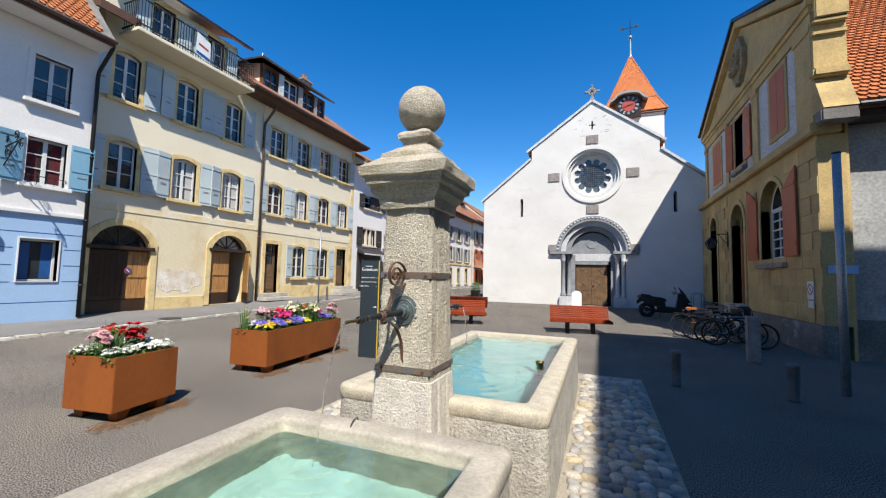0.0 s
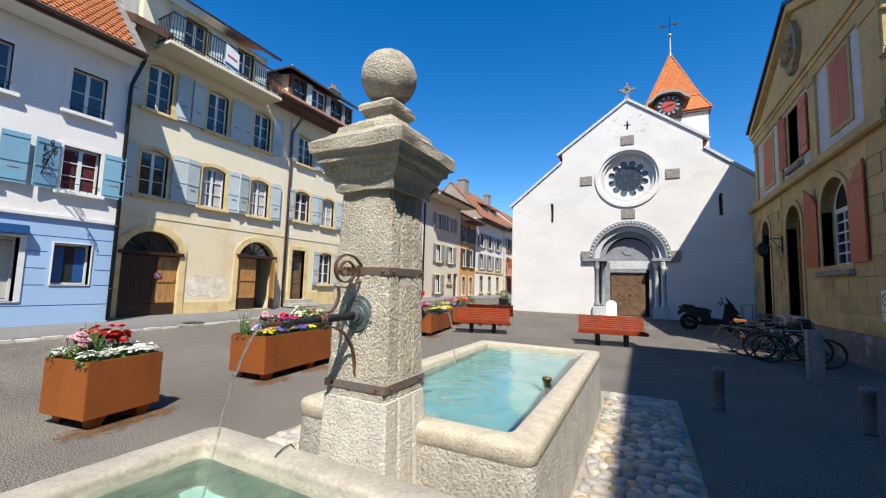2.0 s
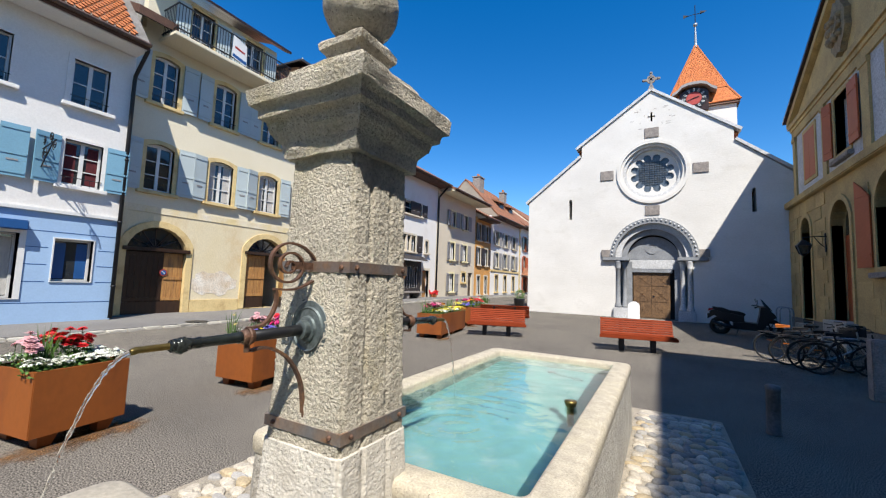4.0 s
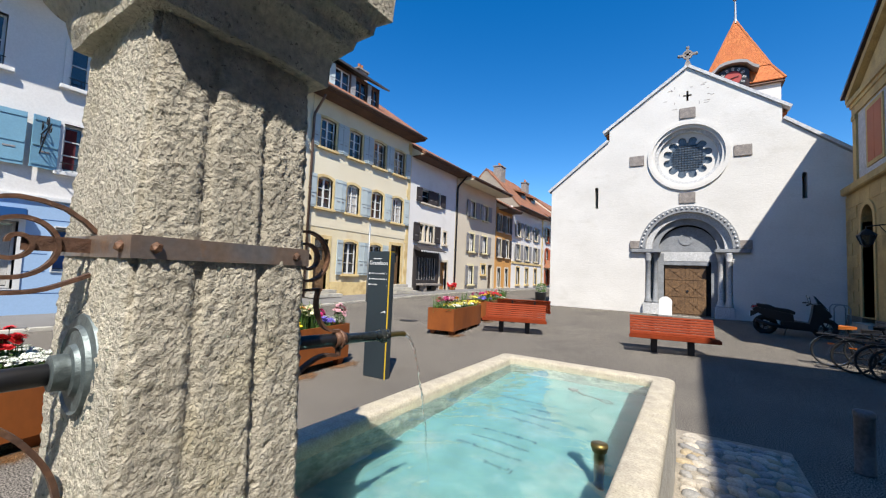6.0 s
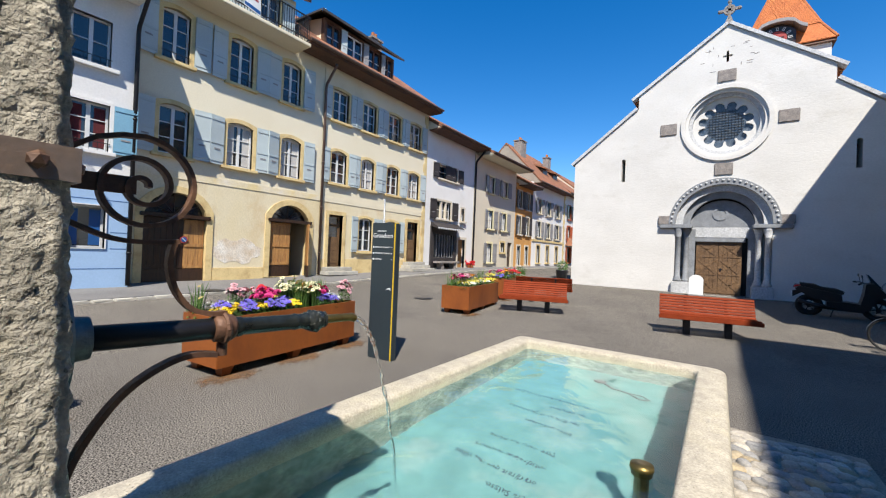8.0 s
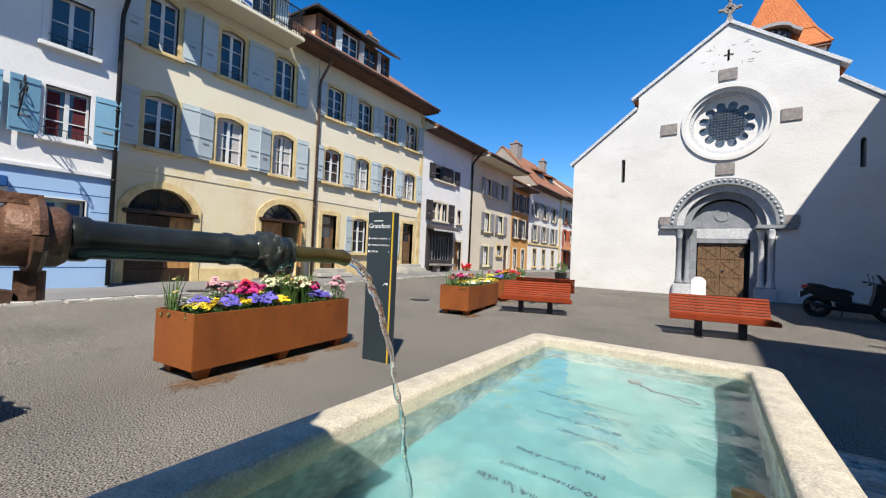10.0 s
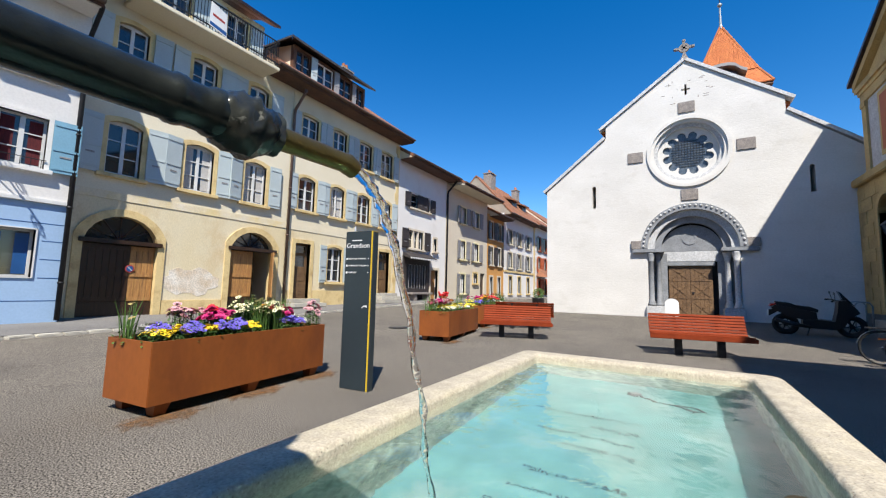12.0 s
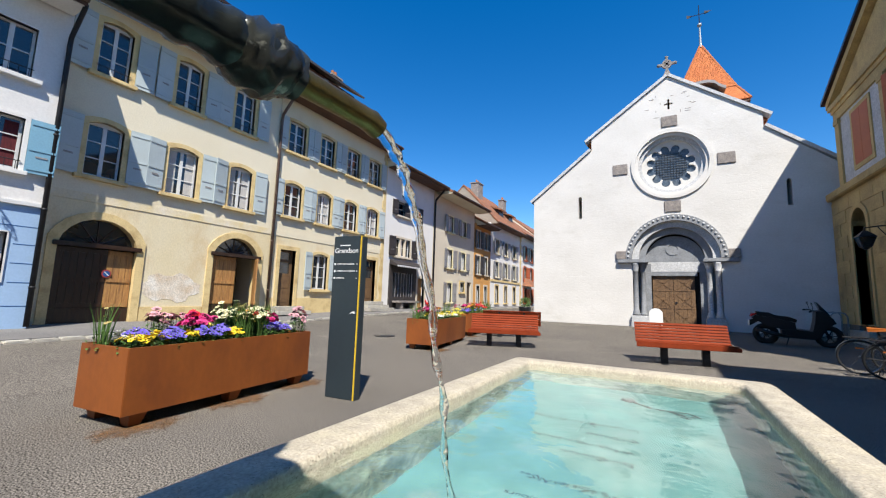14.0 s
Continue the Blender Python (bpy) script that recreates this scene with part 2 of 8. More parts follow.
M_BLUEWALL = surface("pale_blue_painted_wall", (0.38, 0.55, 0.78), (0.35, 0.51, 0.73), 0.85, scale=0.6, fine=25, fine_amount=0.04, bump=0.1)
M_PALEYELLOW = surface("pale_yellow_window_frame", (0.84, 0.76, 0.48), (0.78, 0.69, 0.42), 0.85, scale=2, fine=30, fine_amount=0.06, bump=0.1)
M_GREIGE = surface("greige_plaster", (0.72, 0.64, 0.5), (0.65, 0.57, 0.45), 0.93, scale=0.4, fine=20, fine_amount=0.06, bump=0.2)
M_ORANGE = surface("orange_plaster", (0.68, 0.35, 0.1), (0.6, 0.3, 0.09), 0.93, scale=0.6, fine=20, fine_amount=0.06, bump=0.2)
M_SHUTTER = surface("grey_blue_shutter_paint", (0.5, 0.57, 0.575), (0.46, 0.525, 0.53), 0.6, scale=1.2, fine=30, fine_amount=0.05, bump=0.08, vary=0.06)
M_BLUESHUTTER = surface("blue_shutter_paint", (0.2, 0.4, 0.53), (0.17, 0.35, 0.47), 0.6, scale=1.2, fine=30, fine_amount=0.07, bump=0.1)
M_DARKSHUTTER = surface("dark_brown_shutter_paint", (0.05, 0.042, 0.04), (0.035, 0.03, 0.03), 0.6, scale=2, fine=30, bump=0.1)
M_GREYSHUTTER = surface("grey_shutter_paint", (0.3, 0.29, 0.29), (0.26, 0.25, 0.25), 0.6, scale=2, fine=30, bump=0.1)
M_REDSHUTTER = surface("brick_red_shutter_paint", (0.5, 0.115, 0.036), (0.44, 0.1, 0.032), 0.6, scale=1.5, fine=30, fine_amount=0.08, bump=0.1)
M_WHITEPAINT = surface("white_frame_paint", (0.78, 0.78, 0.76), (0.7, 0.7, 0.68), 0.5, scale=3, fine=30, fine_amount=0.04, bump=0.05)
M_PANE = surface("window_glass", (0.032, 0.038, 0.045), (0.02, 0.025, 0.03), 0.05, 0.0, scale=1.5, fine=3, fine_amount=0.2, bump=0.03, bump_scale=2, spec=0.9)
# near-black colour stands in for the darkness of unlit rooms
M_INNER = surface("painted_room_darkness", (0.03, 0.028, 0.026), (0.02, 0.018, 0.016), 0.9, bump=0)
M_CURTAIN = surface("white_net_curtain", (0.6, 0.58, 0.54), (0.5, 0.48, 0.45), 0.9, scale=8, bump=0.2, stretch=(1, 6, 1))
M_REDCURTAIN = surface("dark_red_curtain", (0.13, 0.018, 0.022), (0.08, 0.012, 0.015), 0.9, scale=6, bump=0.2, stretch=(1, 8, 1))
M_WOOD = surface("weathered_honey_wood", (0.5, 0.26, 0.085), (0.36, 0.175, 0.06), 0.6, scale=3, fine=25, fine_amount=0.3, bump=0.25, bump_scale=30,
                 stain=(0.14, 0.075, 0.04), stain_scale=1.0, stain_edge=(0.55, 0.75), stretch=(6, 6, 0.7))
M_DARKWOOD = surface("dark_brown_wood", (0.055, 0.028, 0.017), (0.03, 0.017, 0.012), 0.3, scale=3, fine=25, fine_amount=0.3, bump=0.2, stretch=(6, 6, 0.7))
M_EAVE = surface("brown_eave_boards", (0.13, 0.062, 0.035), (0.085, 0.042, 0.026), 0.7, scale=2, fine=25, bump=0.2)
M_CHURCHDOOR = surface("carved_oak_door", (0.2, 0.115, 0.055), (0.14, 0.08, 0.04), 0.6, scale=4, fine=20, fine_amount=0.3, bump=0.3, bump_scale=25)
M_TILE = surface("terracotta_roof_tile", (0.5, 0.165, 0.05), (0.38, 0.12, 0.042), 0.85, scale=1.2, fine=18, fine_amount=0.3, bump=0.3, stain=(0.28, 0.13, 0.07), stain_scale=2.5, stain_edge=(0.55, 0.8), vary=0.12)
M_OLDTILE = surface("old_brown_roof_tile", (0.33, 0.135, 0.065), (0.22, 0.095, 0.05), 0.88, scale=1.5, fine=14, fine_amount=0.4, bump=0.4, bump_scale=14, stain=(0.15, 0.08, 0.05), stain_scale=2.0)
M_SLATE = surface("dark_slate_cladding", (0.07, 0.062, 0.058), (0.045, 0.04, 0.038), 0.6, scale=3, fine=12, fine_amount=0.3, bump=0.4, bump_scale=10)
M_TOWERTILE = surface("bright_orange_tower_tile", (0.6, 0.19, 0.055), (0.52, 0.15, 0.045), 0.8, scale=1.5, fine=12, fine_amount=0.25, bump=0.5, bump_scale=9, depth=0.03)
M_YELLOWSTONE = surface("yellow_jura_sandstone", (0.6, 0.43, 0.18), (0.48, 0.34, 0.145), 0.9, scale=1.2, fine=25, fine_amount=0.15, bump=0.35, bump_scale=25,
                        stain=(0.26, 0.19, 0.09), stain_scale=0.9, stain_edge=(0.55, 0.8), vary=0.1)
M_DARKBASE = surface("damp_grey_plinth", (0.23, 0.21, 0.19), (0.15, 0.14, 0.125), 0.9, scale=1.5, fine=20, bump=0.5, bump_scale=15, stain=(0.4, 0.38, 0.36), stain_scale=1.6, stain_edge=(0.58, 0.7))
M_SHADEWALL = surface("grey_wall_and_shaded_cheek", (0.42, 0.42, 0.4), (0.33, 0.33, 0.315), 0.92, scale=0.8, fine=15, bump=0.3, stain=(0.25, 0.25, 0.24), stain_scale=0.9)
M_BENCH = surface("red_stained_bench_slats", (0.26, 0.042, 0.011), (0.21, 0.033, 0.009), 0.75, spec=0.15, scale=4, fine=40, fine_amount=0.15, bump=0.1, vary=0.1)
M_PYLON = surface("anthracite_powder_coat", (0.028, 0.042, 0.05), (0.024, 0.036, 0.044), 0.35, scale=1, fine=20, fine_amount=0.04, bump=0)
M_YELLOWEDGE = surface("yellow_edge_paint", (0.75, 0.5, 0.03), None, 0.5, bump=0, fine_amount=0.03)
M_WHITEINK = surface("white_lettering", (0.85, 0.86, 0.86), None, 0.5, bump=0, fine_amount=0.02)
M_BLACK = surface("black_plastic", (0.016, 0.016, 0.018), (0.01, 0.01, 0.012), 0.4, bump=0.05, fine_amount=0.1)
M_RUBBER = surface("black_rubber", (0.02, 0.02, 0.02), (0.014, 0.014, 0.014), 0.8, bump=0.2)
M_CHROME = surface("bright_steel", (0.6, 0.6, 0.6), (0.5, 0.5, 0.5), 0.25, 1.0, bump=0, fine_amount=0.05)
M_REDLIGHT = surface("red_lens", (0.5, 0.02, 0.015), None, 0.2, bump=0, fine_amount=0.03)
M_ORANGEPLASTIC = surface("orange_plastic", (0.6, 0.17, 0.03), None, 0.4, bump=0, fine_amount=0.03)
M_BOLLARD = surface("grey_cast_bollard", (0.13, 0.13, 0.13), (0.09, 0.09, 0.09), 0.6, scale=6, fine=40, bump=0.2)
M_GALV = surface("galvanised_pole", (0.33, 0.35, 0.37), (0.27, 0.29, 0.3), 0.5, 0.6, scale=6, fine=40, bump=0.1)
M_DRAIN = surface("brown_drainpipe", (0.16, 0.1, 0.075), (0.11, 0.07, 0.055), 0.5, 0.3, scale=4, fine=30, bump=0.05)
M_BLUEPAINT = surface("royal_blue_paint", (0.02, 0.1, 0.3), (0.016, 0.085, 0.26), 0.45, bump=0, fine_amount=0.04)
M_REDCLOCK = surface("red_clock_face", (0.42, 0.05, 0.04), (0.36, 0.045, 0.04), 0.6, bump=0, fine_amount=0.05)
M_SOIL = surface("potting_soil", (0.05, 0.032, 0.02), (0.03, 0.02, 0.014), 0.95, scale=20, bump=0.8, bump_scale=50)
M_LEAF = surface("flower_foliage", (0.1, 0.2, 0.035), (0.06, 0.13, 0.028), 0.6, scale=20, fine=50, fine_amount=0.3, bump=0, vary=0.1)
M_COBBLE = [surface("cobble_" + n, c, tuple(v * 0.8 for v in c), 0.75, scale=6, fine=60, fine_amount=0.2, bump=0.3, bump_scale=60, vary=0.15)
            for n, c in (("grey", (0.36, 0.34, 0.31)), ("cream", (0.52, 0.46, 0.37)), ("ochre", (0.44, 0.35, 0.22)), ("dark", (0.27, 0.26, 0.24)))]
M_MORTAR = surface("sandy_joint_mortar", (0.36, 0.31, 0.24), (0.28, 0.245, 0.19), 0.95, scale=4, fine=90, fine_amount=0.3, bump=0.5, bump_scale=120)


# ---- building helpers ----
def part(name, bm, material, parent=None, label="", smooth=False):
    """Links a bmesh as one mesh object, under a thing or a part."""
    me = bpy.data.meshes.new(name)
    bmesh.ops.recalc_face_normals(bm, faces=bm.faces)
    bm.to_mesh(me)
    bm.free()
    for mm in material if isinstance(material, (list, tuple)) else [material]:
        me.materials.append(mm)
    if smooth:
        for p in me.polygons:
            p.use_smooth = True
    ob = new(name, me)
    if parent is not None:
        ob.parent = parent
    if label:
        tagged(ob, label)
    return ob


def pieces(name, bm, material, parent=None, label="", smooth=False):
    """Links every separate piece of a bmesh as a part of its own."""
    seen, out = set(), []
    bm.verts.index_update()
    for start in bm.verts:
        if start.index in seen:
            continue
        stack, island = [start], []
        seen.add(start.index)
        while stack:
            v = stack.pop()
            island.append(v)
            for e in v.link_edges:
                w = e.other_vert(v)
                if w.index not in seen:
                    seen.add(w.index)
                    stack.append(w)
        one = bmesh.new()
        copy = {v: one.verts.new(v.co) for v in island}
        for f in {f for v in island for f in v.link_faces}:
            one.faces.new([copy[v] for v in f.verts])
        out.append(part(name, one, material, parent, label, smooth))
    bm.free()
    return out


def thing(name, label, category, m=None, group="", kind=""):
    ob = new(name)
    ob.empty_display_size = 0.2
    if m is not None:
        ob.matrix_basis = m
    return tagged(ob, label, category, group, kind)


def B():
    return bmesh.new()


def box(bm, x0, x1, y0, y1, z0, z1, bevel=0.0):
    vs = [bm.verts.new(p) for p in ((x0, y0, z0), (x1, y0, z0), (x1, y1, z0), (x0, y1, z0), (x0, y0, z1), (x1, y0, z1), (x1, y1, z1), (x0, y1, z1))]
    fs = [bm.faces.new([vs[i] for i in q]) for q in ((3, 2, 1, 0), (4, 5, 6, 7), (0, 1, 5, 4), (1, 2, 6, 5), (2, 3, 7, 6), (3, 0, 4, 7))]
    if bevel:
        es = list({e for f in fs for e in f.edges})
        bmesh.ops.bevel(bm, geom=es, offset=bevel, segments=2, affect="EDGES", clamp_overlap=True)
    return bm


def hexa(bm, low, high):
    """A block between two quads of points, given in the same order."""
    a, b = [bm.verts.new(p) for p in low], [bm.verts.new(p) for p in high]
    n = len(a)
    bm.faces.new(a[::-1]), bm.faces.new(b)
    for i in range(n):
        bm.faces.new((a[i], a[(i + 1) % n], b[(i + 1) % n], b[i]))
    return bm


def cyl(bm, p0, p1, r0, r1=None, n=12):
    return tube(bm, [p0, p1], [r0, r0 if r1 is None else r1], n)


def tube(bm, pts, radii, n=8, closed_ends=True):
    pts = [Vector(p) for p in pts]
    if not isinstance(radii, (list, tuple)):
        radii = [radii] * len(pts)
    rings, up = [], None
    for i, p in enumerate(pts):
        d = (pts[min(i + 1, len(pts) - 1)] - pts[max(i - 1, 0)]).normalized()
        if up is None:
            up = d.orthogonal().normalized()
        up = (up - d * up.dot(d)).normalized()
        side = d.cross(up)
        rings.append([bm.verts.new(p + (up * math.cos(a) + side * math.sin(a)) * radii[i]) for a in (2 * math.pi * k / n for k in range(n))])
    for a, b in zip(rings, rings[1:]):
        for k in range(n):
            bm.faces.new((a[k], a[(k + 1) % n], b[(k + 1) % n], b[k]))
    if closed_ends:
        bm.faces.new(rings[0][::-1]), bm.faces.new(rings[-1])
    return bm


def strap(bm, pts, w, h, side=(1, 0, 0)):
    """A flat bar of width w along side and thickness h, swept along points."""
    pts, side = [Vector(p) for p in pts], Vector(side)
    rings = []
    for i, p in enumerate(pts):
        d = (pts[min(i + 1, len(pts) - 1)] - pts[max(i - 1, 0)]).normalized()
        nrm = d.cross(side).normalized()
        rings.append([bm.verts.new(p + side * (w / 2 * a) + nrm * (h / 2 * b)) for a, b in ((-1, -1), (1, -1), (1, 1), (-1, 1))])
    for a, b in zip(rings, rings[1:]):
        for k in range(4):
            bm.faces.new((a[k], a[(k + 1) % 4], b[(k + 1) % 4], b[k]))
    bm.faces.new(rings[0][::-1]), bm.faces.new(rings[-1])
    return bm


def lathe(bm, profile, centre=(0, 0, 0), n=24):
    """A turned shape from (radius, height) pairs round a vertical axis."""
    c = Vector(centre)
    rings = [[bm.verts.new(c + Vector((r * math.cos(2 * math.pi * k / n), r * math.sin(2 * math.pi * k / n), z))) for k in range(n)] for r, z in profile]
    for a, b in zip(rings, rings[1:]):
        for k in range(n):
            bm.faces.new((a[k], a[(k + 1) % n], b[(k + 1) % n], b[k]))
    bm.faces.new(rings[0][::-1]), bm.faces.new(rings[-1])
    return bm


def square_turn(bm, profile, cx, cy):
    """A moulded block of square plan from (half width, height) pairs."""
    rings = [[bm.verts.new((cx + a * r, cy + b * r, z)) for a, b in ((-1, -1), (1, -1), (1, 1), (-1, 1))] for r, z in profile]
    for a, b in zip(rings, rings[1:]):
        for k in range(4):
            bm.faces.new((a[k], a[(k + 1) % 4], b[(k + 1) % 4], b[k]))
    bm.faces.new(rings[0][::-1]), bm.faces.new(rings[-1])
    return bm


def plate(bm, outer, holes, origin, u, v, thick):
    """A slab with holes: outlines in (u, v), set on origin, as thick as given against the direction u x v."""
    from mathutils.geometry import tessellate_polygon
    o, u, v = Vector(origin), Vector(u), Vector(v)
    nrm = u.cross(v).normalized()
    loops = [list(outer)] + [list(h) for h in holes]
    flat = [p for lp in loops for p in lp]
    tris = tessellate_polygon([[Vector((p[0], p[1], 0)) for p in lp] for lp in loops])
    front = [bm.verts.new(o + u * p[0] + v * p[1]) for p in flat]
    back = [bm.verts.new(o + u * p[0] + v * p[1] - nrm * thick) for p in flat]
    for t in tris:
        if len(set(t)) == 3:
            try:
                bm.faces.new([front[i] for i in t]), bm.faces.new([back[i] for i in reversed(t)])
            except ValueError:
                pass
    k = 0
    for lp in loops:
        n = len(lp)
        for i in range(n):
            a, b = k + i, k + (i + 1) % n
            bm.faces.new((front[a], front[b], back[b], back[a]))
        k += n
    return bm


def rect(u0, u1, v0, v1):
    return [(u0, v0), (u1, v0), (u1, v1), (u0, v1)]


def arched(u0, u1, v0, v1, rise, n=10):
    """A rectangle whose top is an arc, springing rise below v1."""
    w, c = (u1 - u0) / 2, (u0 + u1) / 2
    if rise <= 0:
        return rect(u0, u1, v0, v1)
    r = (w * w + rise * rise) / (2 * rise)
    a0 = math.asin(min(1.0, w / r))
    top = [(c + r * math.sin(a), v1 - r + r * math.cos(a)) for a in (a0 - 2 * a0 * k / n for k in range(n + 1))]
    return [(u0, v0), (u1, v0)] + top


def disc(cu, cv, r, n=32):
    return [(cu + r * math.cos(2 * math.pi * k / n), cv + r * math.sin(2 * math.pi * k / n)) for k in range(n)]


def text_mesh(name, words, size, m, material, parent, depth=0.002, align="LEFT"):
    cu = bpy.data.curves.new(name, "FONT")
    cu.body, cu.size, cu.extrude, cu.align_x = words, size, depth, align
    tmp = bpy.data.objects.new(name, cu)
    me = bpy.data.meshes.new_from_object(tmp)
    bpy.data.objects.remove(tmp)
    me.materials.clear()
    me.materials.append(material)
    ob = new(name, me)
    ob.matrix_basis = m
    ob.parent = parent
    return ob


# ---- ground ----
def ground_z(x, y):
    rise_y = 0.02 * min(max(y - 10.0, 0.0), 14.0)
    return 0.018 * min(max(-x - 6.5, 0.0), 8.0) + rise_y


KERB_X = -11.45


def sheet(name, xs, ys, material, lift=0.0, label="", category=""):
    bm = B()
    grid = [[bm.verts.new((x, y, ground_z(x, y) + lift)) for y in ys] for x in xs]
    for i in range(len(xs) - 1):
        for j in range(len(ys) - 1):
            bm.faces.new((grid[i][j], grid[i + 1][j], grid[i + 1][j + 1], grid[i][j + 1]))
    ob = part(name, bm, material, smooth=True)
    return tagged(ob, label, category, kind="structure")


def steps(*spans):
    out = []
    for a, b, n in spans:
        out += [a + (b - a) * k / n for k in range(n)]
    return out + [spans[-1][1]]


sheet("ground", steps((-900, -60, 6), (-60, -14, 12), (-14, 8, 44), (8, 60, 10), (60, 900, 6)), steps((-900, -40, 6), (-40, -4, 12), (-4, 26, 60), (26, 90, 16), (90, 900, 6)),
      M_ASPHALT, 0, "worn grey asphalt square and street", "ground")

# ---- fountain ----
WATER_Z = 0.69


def rounded_rect(x0, x1, y0, y1, r, n=6):
    out = []
    for cx, cy, a0 in ((x1 - r, y0 + r, -90), (x1 - r, y1 - r, 0), (x0 + r, y1 - r, 90), (x0 + r, y0 + r, 180)):
        out += [(cx + r * math.cos(radians(a0 + 90 * k / n)), cy + r * math.sin(radians(a0 + 90 * k / n))) for k in range(n + 1)]
    return out


def ring_stack(bm, loops):
    """Skins a row of closed outlines, each a list of points of equal count."""
    rings = [[bm.verts.new(p) for p in lp] for lp in loops]
    n = len(rings[0])
    for a, b in zip(rings, rings[1:]):
        for k in range(n):
            bm.faces.new((a[k], a[(k + 1) % n], b[(k + 1) % n], b[k]))
    return rings


def basin(x0, x1, y0, y1, label, group, stone=M_RIM, lining=M_POOLWALL, floor_mat=M_POOL):
    top = thing("fountain_basin", label, "fountain basin", group=group)
    L = lambda e, z, r: [(x, y, z) for x, y in rounded_rect(x0 - e, x1 + e, y0 - e, y1 + e, r)]
    bm = B()
    ring_stack(bm, [L(0.02, 0.0, 0.1), L(0.015, 0.3, 0.1), L(0.0, 0.62, 0.09)])
    part("basin_flank", bm, M_BASIN, top, smooth=True)
    bm = B()
    ring_stack(bm, [L(0.0, 0.62, 0.09), L(0.01, 0.64, 0.09), L(0.012, 0.7, 0.09), L(0.002, 0.724, 0.085), L(-0.018, 0.735, 0.075), L(-0.152, 0.735, 0.06),
                    L(-0.168, 0.728, 0.06), L(-0.175, 0.71, 0.06), L(-0.175, 0.58, 0.06)])
    part("basin_rim", bm, stone, top, "worn pale limestone rim", smooth=True)
    bm = B()
    ring_stack(bm, [L(-0.175, 0.58, 0.06), L(-0.178, 0.4, 0.06), L(-0.18, 0.245, 0.06)])
    part("inner_wall", bm, lining, top, "algae-stained inner wall", smooth=True)
    bm = B()
    bm.faces.new([bm.verts.new((x, y, 0.25)) for x, y in rounded_rect(x0 + 0.17, x1 - 0.17, y0 + 0.17, y1 - 0.17, 0.06)])
    part("pool_floor", bm, floor_mat, top, "pale turquoise painted floor")
    return top


def water_sheet(x0, x1, y0, y1, sources):
    nx, ny = 44, 76
    bm = B()
    xs = [x0 + 0.176 + (x1 - x0 - 0.352) * i / nx for i in range(nx + 1)]
    ys = [y0 + 0.176 + (y1 - y0 - 0.352) * j / ny for j in range(ny + 1)]

    def h(x, y):
        z = 0.003 * noise.noise((x * 5, y * 5, 3.1)) + 0.0015 * noise.noise((x * 13, y * 13, 1.7))
        for sx, sy in sources:
            d = math.hypot(x - sx, y - sy)
            z += 0.0032 * math.sin(d * 46.0) * math.exp(-d * 2.0)
        return WATER_Z + z
    g = [[bm.verts.new((x, y, h(x, y))) for y in ys] for x in xs]
    for i in range(nx):
        for j in range(ny):
            bm.faces.new((g[i][j], g[i + 1][j], g[i + 1][j + 1], g[i][j + 1]))
    ob = part("water", bm, M_WATER, smooth=True)
    ob.visible_shadow = False
    return tagged(ob, "clear rippled turquoise water filling the stone basin", "water", "fountain water")


BX0, BX1 = -1.72, 0.0
basin(BX0, BX1 - 0.11, -2.2, 1.88, "long weathered limestone fountain basin with rounded rim", "fountain basins", M_OLDRIM, M_DARKALGAE, M_OLDPOOL)
basin(BX0, BX1, 2.5, 6.22, "long limestone fountain basin with text on its floor", "fountain basins")
water_sheet(BX0, BX1 - 0.11, -2.2, 1.88, [(-1.02, 1.35)])
water_sheet(BX0, BX1, 2.5, 6.22, [(-0.84, 3.36)])

PX, PY = -0.945, 2.374


def rough_shaft(bm, half_low, half_high, z0, z1, cx, cy, amp):
    """A squared stone shaft, its faces hewn uneven."""
    n, rows = 52, 250
    rings = []
    for j in range(rows + 1):
        z = z0 + (z1 - z0) * j / rows
        h = half_low + (half_high - half_low) * j / rows
        ring = []
        for s in range(4):
            for k in range(n):
                u = -1 + 2 * k / n
                x, y = ((u, -1), (1, u), (-u, 1), (-1, -u))[s]
                w = amp * (0.7 * noise.noise((cx + x * 2.2, y * 2.2, z * 8)) + 0.6 * noise.noise((x * 8, y * 8 + 5, z * 34)) + 0.55 * noise.noise((x * 18, y * 18 + 2, z * 80)) + 0.4 * noise.noise((x * 34, y * 34 + 9, z * 150)) - 1.3 * max(0.0, noise.noise((x * 16 + 3, y * 16, z * 64)) - 0.12))
                edge = 0.014 if k == 0 else (0.005 if k in (1, n - 1) else 0.0)
                # shallow upright grooves on the two side faces
                if s in (1, 3) and (abs(k - 16) < 1.4 or abs(k - 35) < 1.4):
                    w -= 0.009
                ring.append(bm.verts.new((cx + x * (h + w - edge), cy + y * (h + w - edge), z)))
        rings.append(ring)
    m = len(rings[0])
    for a, b in zip(rings, rings[1:]):
        for k in range(m):
            bm.faces.new((a[k], a[(k + 1) % m], b[(k + 1) % m], b[k]))
    bm.faces.new(rings[-1])
    return bm


def roughen(bm, amp, freq):
    for v in bm.verts:
        v.co += Vector((noise.noise(v.co * freq), noise.noise(v.co * freq + Vector((7, 0, 0))), noise.noise(v.co * freq + Vector((0, 9, 0))))) * amp


